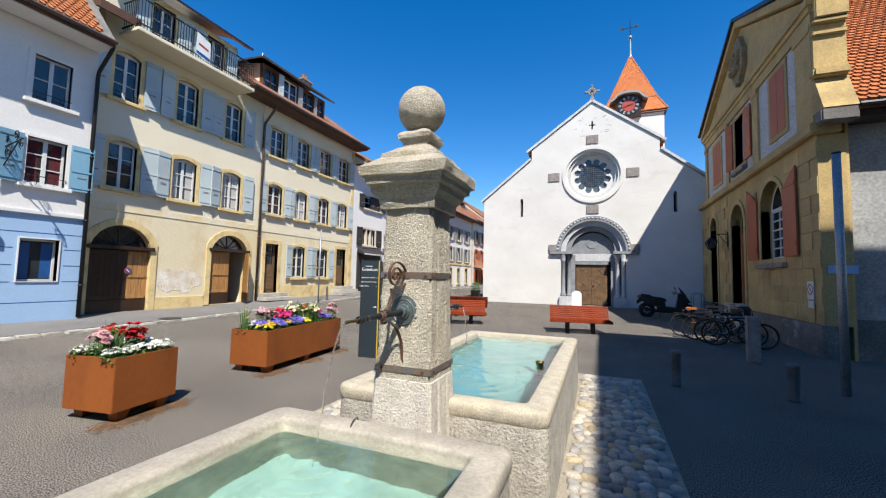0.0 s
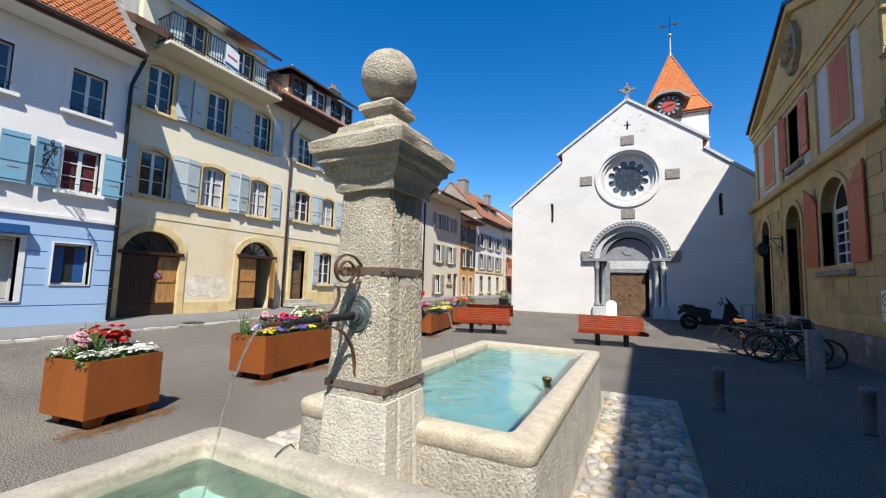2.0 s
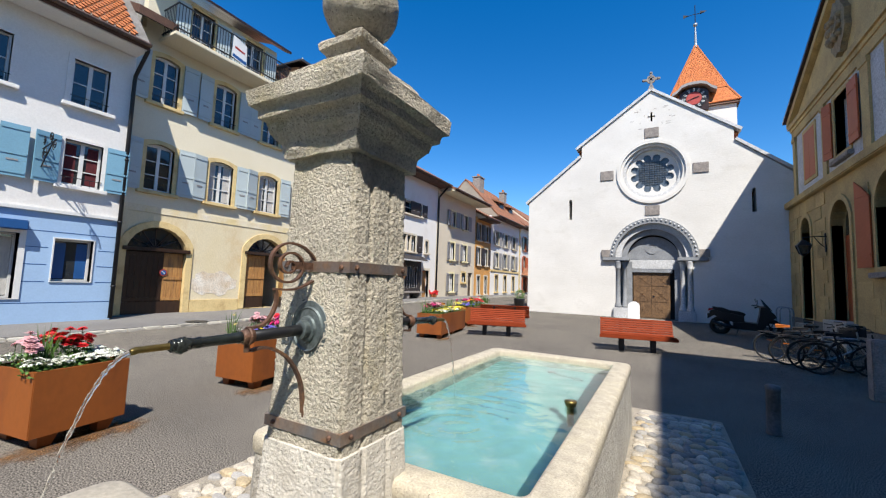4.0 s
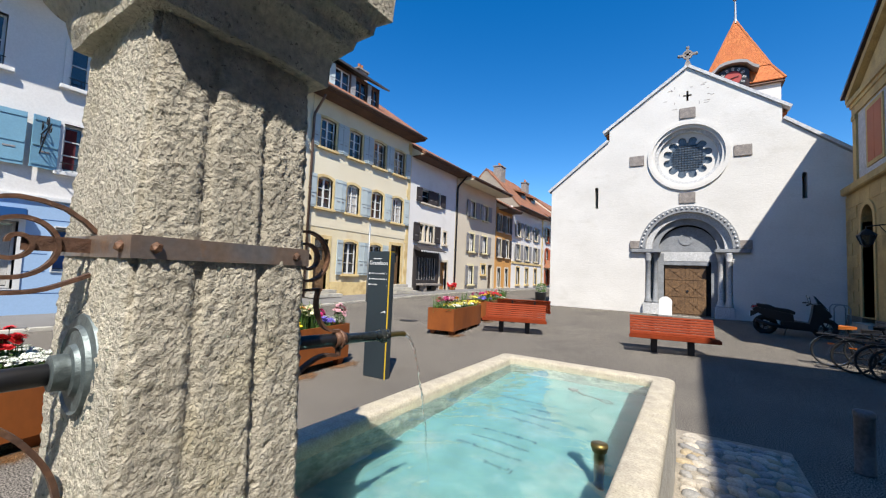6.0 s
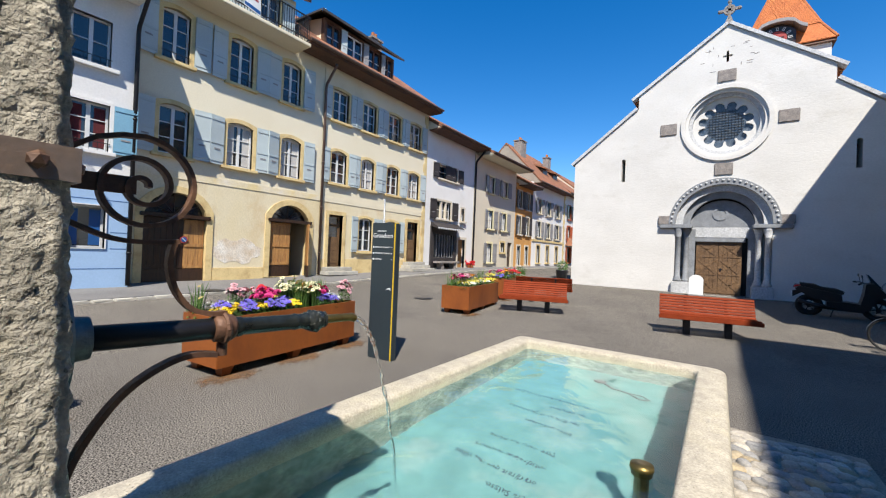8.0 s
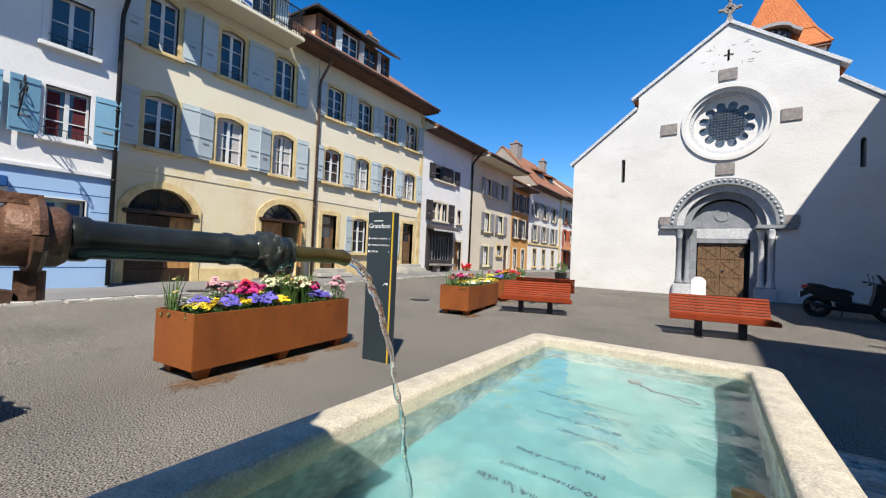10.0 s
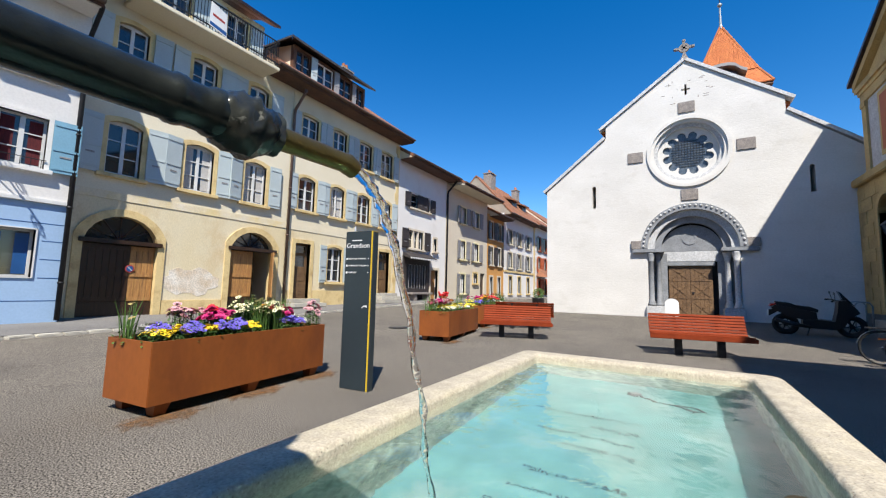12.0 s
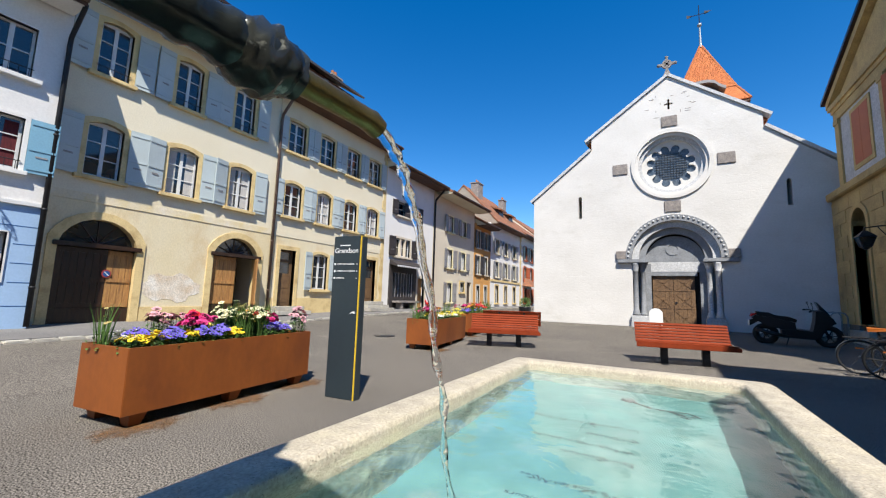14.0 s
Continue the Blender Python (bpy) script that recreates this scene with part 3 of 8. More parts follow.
pillar = thing("fountain_pillar", "square weathered limestone fountain pillar topped by a ball", "fountain pillar")
part("shaft", rough_shaft(B(), 0.234, 0.184, 0.0, 2.17, PX, PY, 0.0056), M_STONE, pillar, smooth=True)
part("foot", rough_shaft(B(), 0.262, 0.221, 0.0, 0.93, PX, PY, 0.0024), M_LIMEFOOT, pillar, "flared lime-washed foot", smooth=True)
bm = square_turn(B(), [(0.215, 2.135), (0.222, 2.175), (0.225, 2.205), (0.262, 2.250), (0.27, 2.290), (0.30, 2.305), (0.305, 2.340), (0.333, 2.360), (0.341, 2.430), (0.32, 2.445), (0.22, 2.510), (0.215, 2.550), (0.125, 2.610)], PX, PY)
bmesh.ops.subdivide_edges(bm, edges=bm.edges[:], cuts=5, use_grid_fill=True)
roughen(bm, 0.012, 14)
part("capital", bm, M_STONE, pillar, "moulded overhanging stone capital")
bm = square_turn(B(), [(0.115, 2.595), (0.1, 2.63), (0.106, 2.655), (0.13, 2.68), (0.136, 2.71), (0.125, 2.724), (0.08, 2.76)], PX, PY)
bmesh.ops.subdivide_edges(bm, edges=bm.edges[:], cuts=3, use_grid_fill=True)
roughen(bm, 0.008, 16)
part("neck", bm, M_STONE, pillar)
bm = B()
bmesh.ops.create_icosphere(bm, subdivisions=5, radius=0.182, matrix=Matrix.Translation((PX, PY, 2.93)))
roughen(bm, 0.003, 26)
part("ball", bm, M_STONE, pillar, "pitted round stone ball", smooth=True)

BAND_LABEL = "rusty riveted iron band"
for zb, half, tilt in ((1.655, 0.201, 0.0), (1.0, 0.217, 0.0)):
    bm = B()
    plate(bm, rect(-half, half, -half, half), [rect(-half + 0.012, half - 0.012, -half + 0.012, half - 0.012)], (PX, PY, zb + 0.022), (1, 0, 0), (0, 1, 0), 0.044)
    band = part("iron_band", bm, M_BAND, pillar, BAND_LABEL)
    bm = B()
    for sx in (-1, 1):
        for k in (-0.16, 0.16):
            bmesh.ops.create_icosphere(bm, subdivisions=1, radius=0.012, matrix=Matrix.Translation((PX + sx * (half + 0.002), PY + k, zb)))
            bmesh.ops.create_icosphere(bm, subdivisions=1, radius=0.012, matrix=Matrix.Translation((PX + k, PY + sx * (half + 0.002), zb)))
    part("rivet", bm, M_IRON, band)


def spout(sign):
    """A bronze water pipe with its wrought-iron scroll brace, on the front (-1) or back (1) of the pillar."""
    top = thing("fountain_spout", "dark bronze water spout held by a wrought-iron scroll", "fountain spout", group="fountain spouts")
    y0 = 2.372 + (0.213 if sign > 0 else -0.2)
    zr, zt = 1.397, 1.38
    ln = 0.60 if sign < 0 else 0.572
    k_ = ln / 0.572
    Y = lambda d: y0 + sign * d * k_
    X = lambda d: -0.928 + 0.096 * (Y(d) - 2.37)
    z = lambda d: zr + (zt - zr) * d / 0.572
    q = lambda d, h: (X(d), Y(d), h)
    bm = B()
    prof = [(0.122, -0.03), (0.122, 0.008), (0.116, 0.013), (0.108, 0.010), (0.104, 0.018), (0.084, 0.020), (0.080, 0.028), (0.074, 0.024), (0.05, 0.026), (0.046, 0.034), (0.034, 0.036), (0.032, 0.06), (0.026, 0.062)]
    rings = [[bm.verts.new((X(0) + r * math.cos(2 * math.pi * k / 44), Y(d - 0.018), zr + r * 1.1 * math.sin(2 * math.pi * k / 44))) for k in range(44)] for r, d in prof]
    for a, b in zip(rings, rings[1:]):
        for k in range(44):
            bm.faces.new((a[k], a[(k + 1) % 44], b[(k + 1) % 44], b[k]))
    bm.faces.new(rings[-1])
    part("flange", bm, M_LEAD, top, "round grey-green flange plate")
    part("pipe", tube(B(), [q(d, z(d)) for d in (-0.02, 0.12, 0.225, 0.228)], [0.022, 0.0215, 0.021, 0.018], 18), M_BLACK, top, "black lacquered pipe root", smooth=True)
    part("collar", tube(B(), [q(d, z(d)) for d in (0.226, 0.23, 0.262, 0.268)], [0.022, 0.027, 0.0265, 0.022], 18), M_IRON, top, smooth=True)
    ds = [0.262, 0.27, 0.28, 0.284, 0.36, 0.395, 0.398, 0.404, 0.408, 0.42, 0.424, 0.43, 0.436, 0.446, 0.454, 0.462, 0.47, 0.476, 0.482]
    rs = [0.0179, 0.021, 0.021, 0.0184, 0.0176, 0.0174, 0.0191, 0.0191, 0.0176, 0.0176, 0.0198, 0.0202, 0.0184, 0.0213, 0.0224, 0.0195, 0.0213, 0.0179, 0.0104]
    part("pipe", tube(B(), [q(d, z(d)) for d in ds], rs, 20), M_BRONZE, top, "ringed green-black bronze pipe", smooth=True)
    bm = B()
    # lime crust round the joint: a wavy sleeve that sags underneath
    rows = []
    for i in range(13):
        d = 0.428 + 0.05 * i / 12
        swell = 0.0185 + 0.0055 * math.sin(math.pi * min(1, i / 10)) + 0.0012 * math.sin(i * 2.3)
        ring = []
        for j in range(26):
            a = 2 * math.pi * j / 26
            r = swell * (1 + 0.07 * math.sin(3 * a + i * 0.9) + 0.05 * math.sin(7 * a - i * 1.7)) + 0.004 * max(0, -math.sin(a)) * math.sin(math.pi * i / 12)
            ring.append(bm.verts.new((X(d) + r * math.cos(a), Y(d), z(d) + r * math.sin(a))))
        rows.append(ring)
    for r0, r1 in zip(rows, rows[1:]):
        for j in range(26):
            bm.faces.new((r0[j], r0[(j + 1) % 26], r1[(j + 1) % 26], r1[j]))
    part("limescale", bm, M_LIME, top, "silvery lime crust round the joint", smooth=True)
    bm = tube(B(), [q(d, z(d) + (-0.004 if d > 0.56 else 0)) for d in (0.476, 0.5, 0.555, 0.56, 0.572)], [0.0112, 0.0106, 0.0102, 0.0112, 0.0102], 16, False)
    part("nozzle", bm, M_BRASS, top, "tarnished brass nozzle", smooth=True)
    # scroll
    cs, zs = 0.104, 1.655
    pts = []
    for k in range(72):
        u = k / 71
        a = math.pi / 2 - 2 * math.pi * 2.25 * (1 - u)
        r = 0.008 + 0.080 * u ** 1.15
        pts.append(q(cs + r * math.cos(a), zs + r * math.sin(a)))
    pts += [q(0.072, 1.739), q(0.04, 1.728), q(0.01, 1.705), q(-0.012, 1.68)]
    part("scroll", strap(B(), pts, 0.018, 0.008), M_IRON, top, "rusty spiral scroll")
    part("bracket", strap(B(), [q(-0.02, 1.655), q(0.05, 1.655), q(0.095, 1.655)], 0.006, 0.03), M_IRON, top)

    def bend(knots, n=6):
        """A smooth bar through the knots."""
        out = []
        ks = [Vector((*p, 0)) for p in knots]
        for k in range(len(ks) - 1):
            p0, p1, p2, p3 = ks[max(k - 1, 0)], ks[k], ks[k + 1], ks[min(k + 2, len(ks) - 1)]
            for i in range(n):
                t = i / n
                v = 0.5 * (2 * p1 + (p2 - p0) * t + (2 * p0 - 5 * p1 + 4 * p2 - p3) * t * t + (3 * p1 - p0 - 3 * p2 + p3) * t ** 3)
                out.append(q(v.x, v.y))
        return out + [q(*knots[-1])]
    part("brace", strap(B(), bend([(0.25, 1.42), (0.215, 1.422), (0.183, 1.437), (0.16, 1.47), (0.149, 1.51), (0.15, 1.54), (0.156, 1.56)]), 0.018, 0.009), M_IRON, top)
    part("brace", strap(B(), bend([(0.162, 1.561), (0.11, 1.558), (0.065, 1.563), (0.02, 1.582), (-0.015, 1.6)]), 0.018, 0.008), M_IRON, top)
    part("brace", strap(B(), bend([(0.235, 1.338), (0.19, 1.344), (0.145, 1.332), (0.095, 1.3), (0.055, 1.25), (0.025, 1.19), (0.01, 1.12), (0.002, 1.03)]), 0.02, 0.010), M_IRON, top)
    bm = B()
    tube(bm, [(X(0.246) + 0.029 * math.cos(2 * math.pi * k / 16), Y(0.246), z(0.246) + 0.029 * math.sin(2 * math.pi * k / 16)) for k in range(17)], 0.0055, 6)
    cyl(bm, q(0.246, z(0.25) - 0.03), q(0.246, z(0.25) - 0.055), 0.010)
    part("clamp", bm, M_IRON, top)
    # falling water
    st = []
    for k in range(60):
        tt = k / 59 * 0.42
        st.append((X(0.57) + 0.004 * math.sin(k * 0.8) * tt * 3, Y(0.568) + sign * 0.62 * tt, z(0.57) - 0.004 - 4.9 * tt * tt))
    st = [p for p in st if p[2] > WATER_Z - 0.02]
    rad = [max(0.0024, 0.0068 - 0.0042 * (k / len(st)) + (0.0014 * math.sin(k * 1.9) + 0.0007 * math.sin(k * 4.1)) * min(1, k / 10)) for k in range(len(st))]
    ob = part("water_jet", tube(B(), st, rad, 8), M_STREAM, None, smooth=True)
    ob.visible_shadow = False
    tagged(ob, "thin clear jet of water falling from the spout", "water jet", "fountain water")
    return top


spout(-1), spout(1)

bm = tube(B(), [(-0.292, 4.22, 0.12), (-0.292, 4.22, 0.69), (-0.292, 4.22, 0.695), (-0.292, 4.22, 0.715), (-0.292, 4.22, 0.717), (-0.292, 4.22, 0.735)], [0.028, 0.028, 0.04, 0.042, 0.046, 0.044], 18)
tagged(part("overflow_pipe", bm, M_BRASS, smooth=True), "capped brass overflow pipe standing in the basin", "pipe")
bm = tube(B(), [(-1.12, 1.93, 0.69), (-1.11, 1.88, 0.742), (-1.09, 1.81, 0.748), (-1.06, 1.74, 0.745), (-1.07, 1.75, 0.7), (-1.05, 1.72, 0.55)], 0.0035, 6)
tagged(part("hose", bm, M_BLACK, smooth=True), "thin black hose over the basin rim", "hose")


# words on the basin floor, to be read from the church end
poem = thing("floor_lettering", "faded dark French lettering painted on the basin floor", "lettering")
M_INK = surface("faded_black_ink", (0.02, 0.035, 0.04), (0.035, 0.055, 0.06), 0.8, bump=0, fine_amount=0.2)
for k, words in enumerate(("En Suisse,", "on dirait que les villes", "voudraient toujours", "être dans les Alpes", "", "Elles abondent", "les fontaines publiques", "qui coulent", "les cascades sur les roches")):
    if words:
        text_mesh("line", words, 0.052, pose(-0.74, 4.12 + k * 0.14, 0.253, 0, 0, 180), M_INK, poem, 0.0008)
tool = thing("drain_chain", "small grey plug with a looped cord lying on the basin floor", "plug")
part("plug", lathe(B(), [(0.04, 0.256), (0.045, 0.265), (0.03, 0.285)], (-0.82, 5.8, 0), 14), M_BOLLARD, tool)
part("cord", tube(B(), [(-0.79, 5.78, 0.262), (-0.7, 5.71, 0.262), (-0.6, 5.68, 0.262), (-0.5, 5.6, 0.262), (-0.44, 5.62, 0.262), (-0.49, 5.68, 0.262), (-0.6, 5.68, 0.262)], 0.008, 6), M_BOLLARD, tool)

# ---- houses along the street ----
HX = -13.98
HM = Matrix.Translation((-2.67, 2.65, 0.11)) @ Matrix.Scale(1.0475, 4) @ Matrix.Translation((2.67, -2.65, -0.11))
H1M = Matrix.Translation((-0.2, 0.9, 1.55)) @ Matrix.Scale(0.94, 4) @ Matrix.Translation((0.2, -0.9, -1.55)) @ HM  # the first house stands forward of the row
YV, ZV = (0, 1, 0), (0, 0, 1)


def window_unit(parent, y0, y1, z0, z1, x=HX, rise=0.0, recess=0.16, rails=3, surround=M_YELLOWTRIM, curtain=None, sill=True, mullion=True, sur_w=0.13, bar=False, group="house windows", frame_mat=None):
    """A two-leaf casement in a stone surround, in a wall facing +x: a part of the house, with its own pieces."""
    w = new("window")
    w.parent = parent
    bm = plate(B(), arched(y0 - sur_w, y1 + sur_w, z0 - 0.02, z1 + sur_w, rise), [arched(y0, y1, z0, z1, rise)], (x + 0.03, 0, 0), YV, ZV, 0.05 + recess)
    if surround:
        part("surround", bm, surround, w)
    else:
        bm.free()
    xr = x - recess
    f = 0.055
    c = (y0 + y1) / 2
    holes = [arched(y0 + f, c - 0.045, z0 + f, z1 - f - rise * 0.5, 0), arched(c + 0.045, y1 - f, z0 + f, z1 - f - rise * 0.5, 0)] if mullion else [rect(y0 + f, y1 - f, z0 + f, z1 - f - rise * 0.5)]
    part("window_frame", plate(B(), arched(y0, y1, z0, z1, rise), holes, (xr + 0.05, 0, 0), YV, ZV, 0.06), frame_mat or M_WHITEPAINT, w)
    for h in holes:
        a, b = h[0][0], h[1][0]
        bot, topz = h[0][1], h[2][1]
        bm = plate(B(), rect(a - 0.01, b + 0.01, bot - 0.01, topz + 0.01), [], (xr + 0.015, 0, 0), YV, ZV, 0.012)
        part("pane", bm, M_PANE, w)
        if rails > 1:
            bm = B()
            for k in range(1, rails):
                zz = bot + (topz - bot) * k / rails
                box(bm, xr + 0.016, xr + 0.046, a, b, zz - 0.013, zz + 0.013)
            pieces("glazing_bar", bm, M_WHITEPAINT, w)
    if curtain:
        bm = B()
        for a, b in ((y0 + 0.06, y0 + 0.3), (y1 - 0.3, y1 - 0.06)):
            plate(bm, rect(a, b, z0 + 0.08, z1 - 0.1), [], (xr + 0.0185, 0, 0), YV, ZV, 0.003)
        pieces("curtain", bm, curtain, w)
    if sill:
        part("sill", box(B(), x - 0.05, x + 0.13, y0 - sur_w - 0.06, y1 + sur_w + 0.06, z0 - 0.13, z0 - 0.022, 0.012), surround or M_WHITEPAINT, w)
    if bar:
        bm = B()
        cyl(bm, (x + 0.05, y0 - 0.02, z0 + 0.2), (x + 0.05, y1 + 0.02, z0 + 0.2), 0.012, n=6)
        for k in range(5):
            yy = y0 + 0.06 + (y1 - y0 - 0.12) * k / 4
            cyl(bm, (x + 0.05, yy, z0 - 0.01), (x + 0.05, yy, z0 + 0.2), 0.007, n=5)
        part("guard_rail", bm, M_DARKIRON, w)
    return w


def shutter(parent, y0, y1, z0, z1, material, x=HX, rise=0.0, swing=6.0, hinge="low"):
    """A panelled board shutter lying open against the wall, hinged at its low or high y side."""
    s = new("shutter")
    s.parent = parent
    wd = y1 - y0
    hy = y0 if hinge == "low" else y1
    sg = 1 if hinge == "low" else -1
    s.matrix_basis = pose(x + 0.045, hy, 0, 0, 0, -swing * sg)
    a, b = (0, wd) if hinge == "low" else (-wd, 0)
    part("board", plate(B(), arched(a, b, z0, z1, 0), [], (0.035, 0, 0), YV, ZV, 0.035), material, s)
    bm = B()
    h = z1 - z0
    for q0, q1 in ((0.06, 0.1), (0.42, 0.46), (0.9, 0.94)):
        box(bm, 0.036, 0.05, a + 0.02, b - 0.02, z0 + h * q0, z0 + h * q1)
    pieces("cross_bar", bm, material, s)
    bm = B()
    box(bm, 0.036, 0.047, a + wd * 0.3, b - wd * 0.3, z0 + h * 0.3, z0 + h * 0.33)
    part("vent", bm, M_GREYSHUTTER, s)
    return s


def shuttered(parent, y0, y1, z0, z1, sh_mat, rise=0.0, w=0.5, swings=(6, 6), x=HX, sides="both", **kw):
    window_unit(parent, y0, y1, z0, z1, x=x, rise=rise, **kw)
    g = kw.get("sur_w", 0.13)
    if sides in ("both", "low"):
        shutter(parent, y0 - g - w, y0 - g, z0 - 0.05, z1 + 0.02, sh_mat, x, 0, swings[0], "high")
    if sides in ("both", "high"):
        shutter(parent, y1 + g, y1 + g + w, z0 - 0.05, z1 + 0.02, sh_mat, x, 0, swings[1], "low")


def facade(parent, y0, y1, z0, z1, openings, material, x=HX, thick=0.45, name="wall"):
    bm = plate(B(), rect(y0, y1, z0, z1), openings, (x, 0, 0), YV, ZV, thick)
    return part(name, bm, material, parent)


def house_body(parent, y0, y1, z0, z1, depth, material, x=HX):
    """The rest of the shell behind a facade: side and back walls and an inner wall painted near-black for the dark
    inside.
    """
    bm = B()
    box(bm, x - depth, x - depth + 0.3, y0, y1, z0, z1)
    box(bm, x - depth + 0.3, x - 0.452, y0, y0 + 0.28, z0, z1)
    box(bm, x - depth + 0.3, x - 0.452, y1 - 0.28, y1, z0, z1)
    pieces("side_wall", bm, material, parent)
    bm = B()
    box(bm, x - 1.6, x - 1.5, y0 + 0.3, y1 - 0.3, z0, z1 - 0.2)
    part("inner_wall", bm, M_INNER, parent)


def pitched_roof(parent, y0, y1, ze, overhang, depth, pitch, material, x=HX, lip=0.16, eave_mat=M_EAVE, soffit=True, gable_mat=None):
    """A ridge-parallel-to-street roof: front and back slope, boarded eave, gutter."""
    r = depth / 2
    t = math.tan(radians(pitch))
    zr = ze + (r + overhang) * t
    xf, xr, xb = x + overhang, x - r, x - depth - overhang
    bm = B()
    hexa(bm, [(xf, y0, ze), (xf, y1, ze), (xr, y1, zr), (xr, y0, zr)], [(xf, y0, ze + lip), (xf, y1, ze + lip), (xr, y1, zr + lip), (xr, y0, zr + lip)])
    hexa(bm, [(xr, y0, zr), (xr, y1, zr), (xb, y1, ze), (xb, y0, ze)], [(xr, y0, zr + lip), (xr, y1, zr + lip), (xb, y1, ze + lip), (xb, y0, ze + lip)])
    roof = part("roof", bm, material, parent)
    bm = B()
    hexa(bm, [(xf - 0.02, y0 + 0.02, ze - 0.045), (xf - 0.02, y1 - 0.02, ze - 0.045), (x - 0.3, y1 - 0.02, ze + (overhang + 0.3) * t - 0.04), (x - 0.3, y0 + 0.02, ze + (overhang + 0.3) * t - 0.04)],
         [(xf - 0.02, y0 + 0.02, ze - 0.004), (xf - 0.02, y1 - 0.02, ze - 0.004), (x - 0.3, y1 - 0.02, ze + (overhang + 0.3) * t - 0.004), (x - 0.3, y0 + 0.02, ze + (overhang + 0.3) * t - 0.004)])
    part("fascia", box(B(), xf + 0.002, xf + 0.03, y0, y1, ze - 0.08, ze + 0.13), M_EAVE, roof)
    box(bm, x + 0.032, xf - 0.03, y0 + 0.01, y1 - 0.01, ze - 0.09, ze - 0.05)
    pieces("eave_board", bm, eave_mat, roof)
    bm = B()
    for yy in (y0 + 0.02, y1 - 0.22):
        hexa(bm, [(xf - 0.06, yy, ze - 0.02), (x - depth + 0.1, yy, ze - 0.02), (x - depth + 0.1, yy + 0.2, ze - 0.02), (xf - 0.06, yy + 0.2, ze - 0.02)],
             [(xr + 0.2, yy, zr - 0.12), (xr - 0.2, yy, zr - 0.12), (xr - 0.2, yy + 0.2, zr - 0.12), (xr + 0.2, yy + 0.2, zr - 0.12)])
    pieces("gable_wall", bm, gable_mat or M_GREIGE, roof)
    bm = B()
    tube(bm, [(xf + 0.09, y0, ze + 0.06), (xf + 0.09, y1, ze + 0.06)], 0.065, 8)
    part("gutter", bm, M_DRAIN, roof)
    return roof


def downpipe(y, z0, z1, x=HX, overhang=0.6, mat=M_DRAIN, r=0.055, m=HM):
    bm = tube(B(), [(x + 0.09, y, z0), (x + 0.09, y, z1 - 0.9), (x + 0.12, y, z1 - 0.7), (x + overhang * 0.9, y, z1 - 0.1), (x + overhang * 0.95, y, z1)], r, 10)
    for z in (z0 + 0.9, z0 + 2.8, z0 + 4.7):
        cyl(bm, (x + 0.09, y, z), (x + 0.09, y, z + 0.05), r + 0.012, n=10)
    ob = part("downpipe", bm, mat, smooth=True)
    ob.matrix_basis = m
    return tagged(ob, "brown metal rain downpipe fixed to the house front", "downpipe", "rain pipes")


def tile_field(parent, origin, along, up, n_along, n_up, step, course, material, lift=0.03):
    """Overlapping flat tiles with rounded ends, joined into one part."""
    o, a, u = Vector(origin), Vector(along).normalized(), Vector(up).normalized()
    nrm = a.cross(u).normalized()
    verts, faces = [], []
    rng = random.Random(5)
    for j in range(n_up):
        for i in range(n_along):
            off = (i + (0.5 if j % 2 else 0)) * step
            base = o + a * off + u * (j * course)
            jit = rng.uniform(0, 0.012)
            pts = [(0.02, 0.03), (step / 2, 0.0), (step - 0.02, 0.03)]
            k = len(verts)
            for px, py in pts:
                verts.append(base + a * px + u * py + nrm * (lift + 0.02 + jit))
            for px, py in ((step - 0.02, course * 1.5), (0.02, course * 1.5)):
                verts.append(base + a * px + u * py + nrm * 0.004)
            for px, py in pts:
                verts.append(base + a * px + u * py + nrm * jit * 0.3)
            faces += [(k, k + 1, k + 2, k + 3, k + 4), (k, k + 5, k + 6, k + 1), (k + 1, k + 6, k + 7, k + 2)]
    me = bpy.data.meshes.new("roof_tiles")
    me.from_pydata([tuple(v) for v in verts], [], faces)
    me.materials.append(material)
    ob = new("roof_tiles", me)
    ob.parent = parent
    ob["kind"] = "stuff"
    return ob


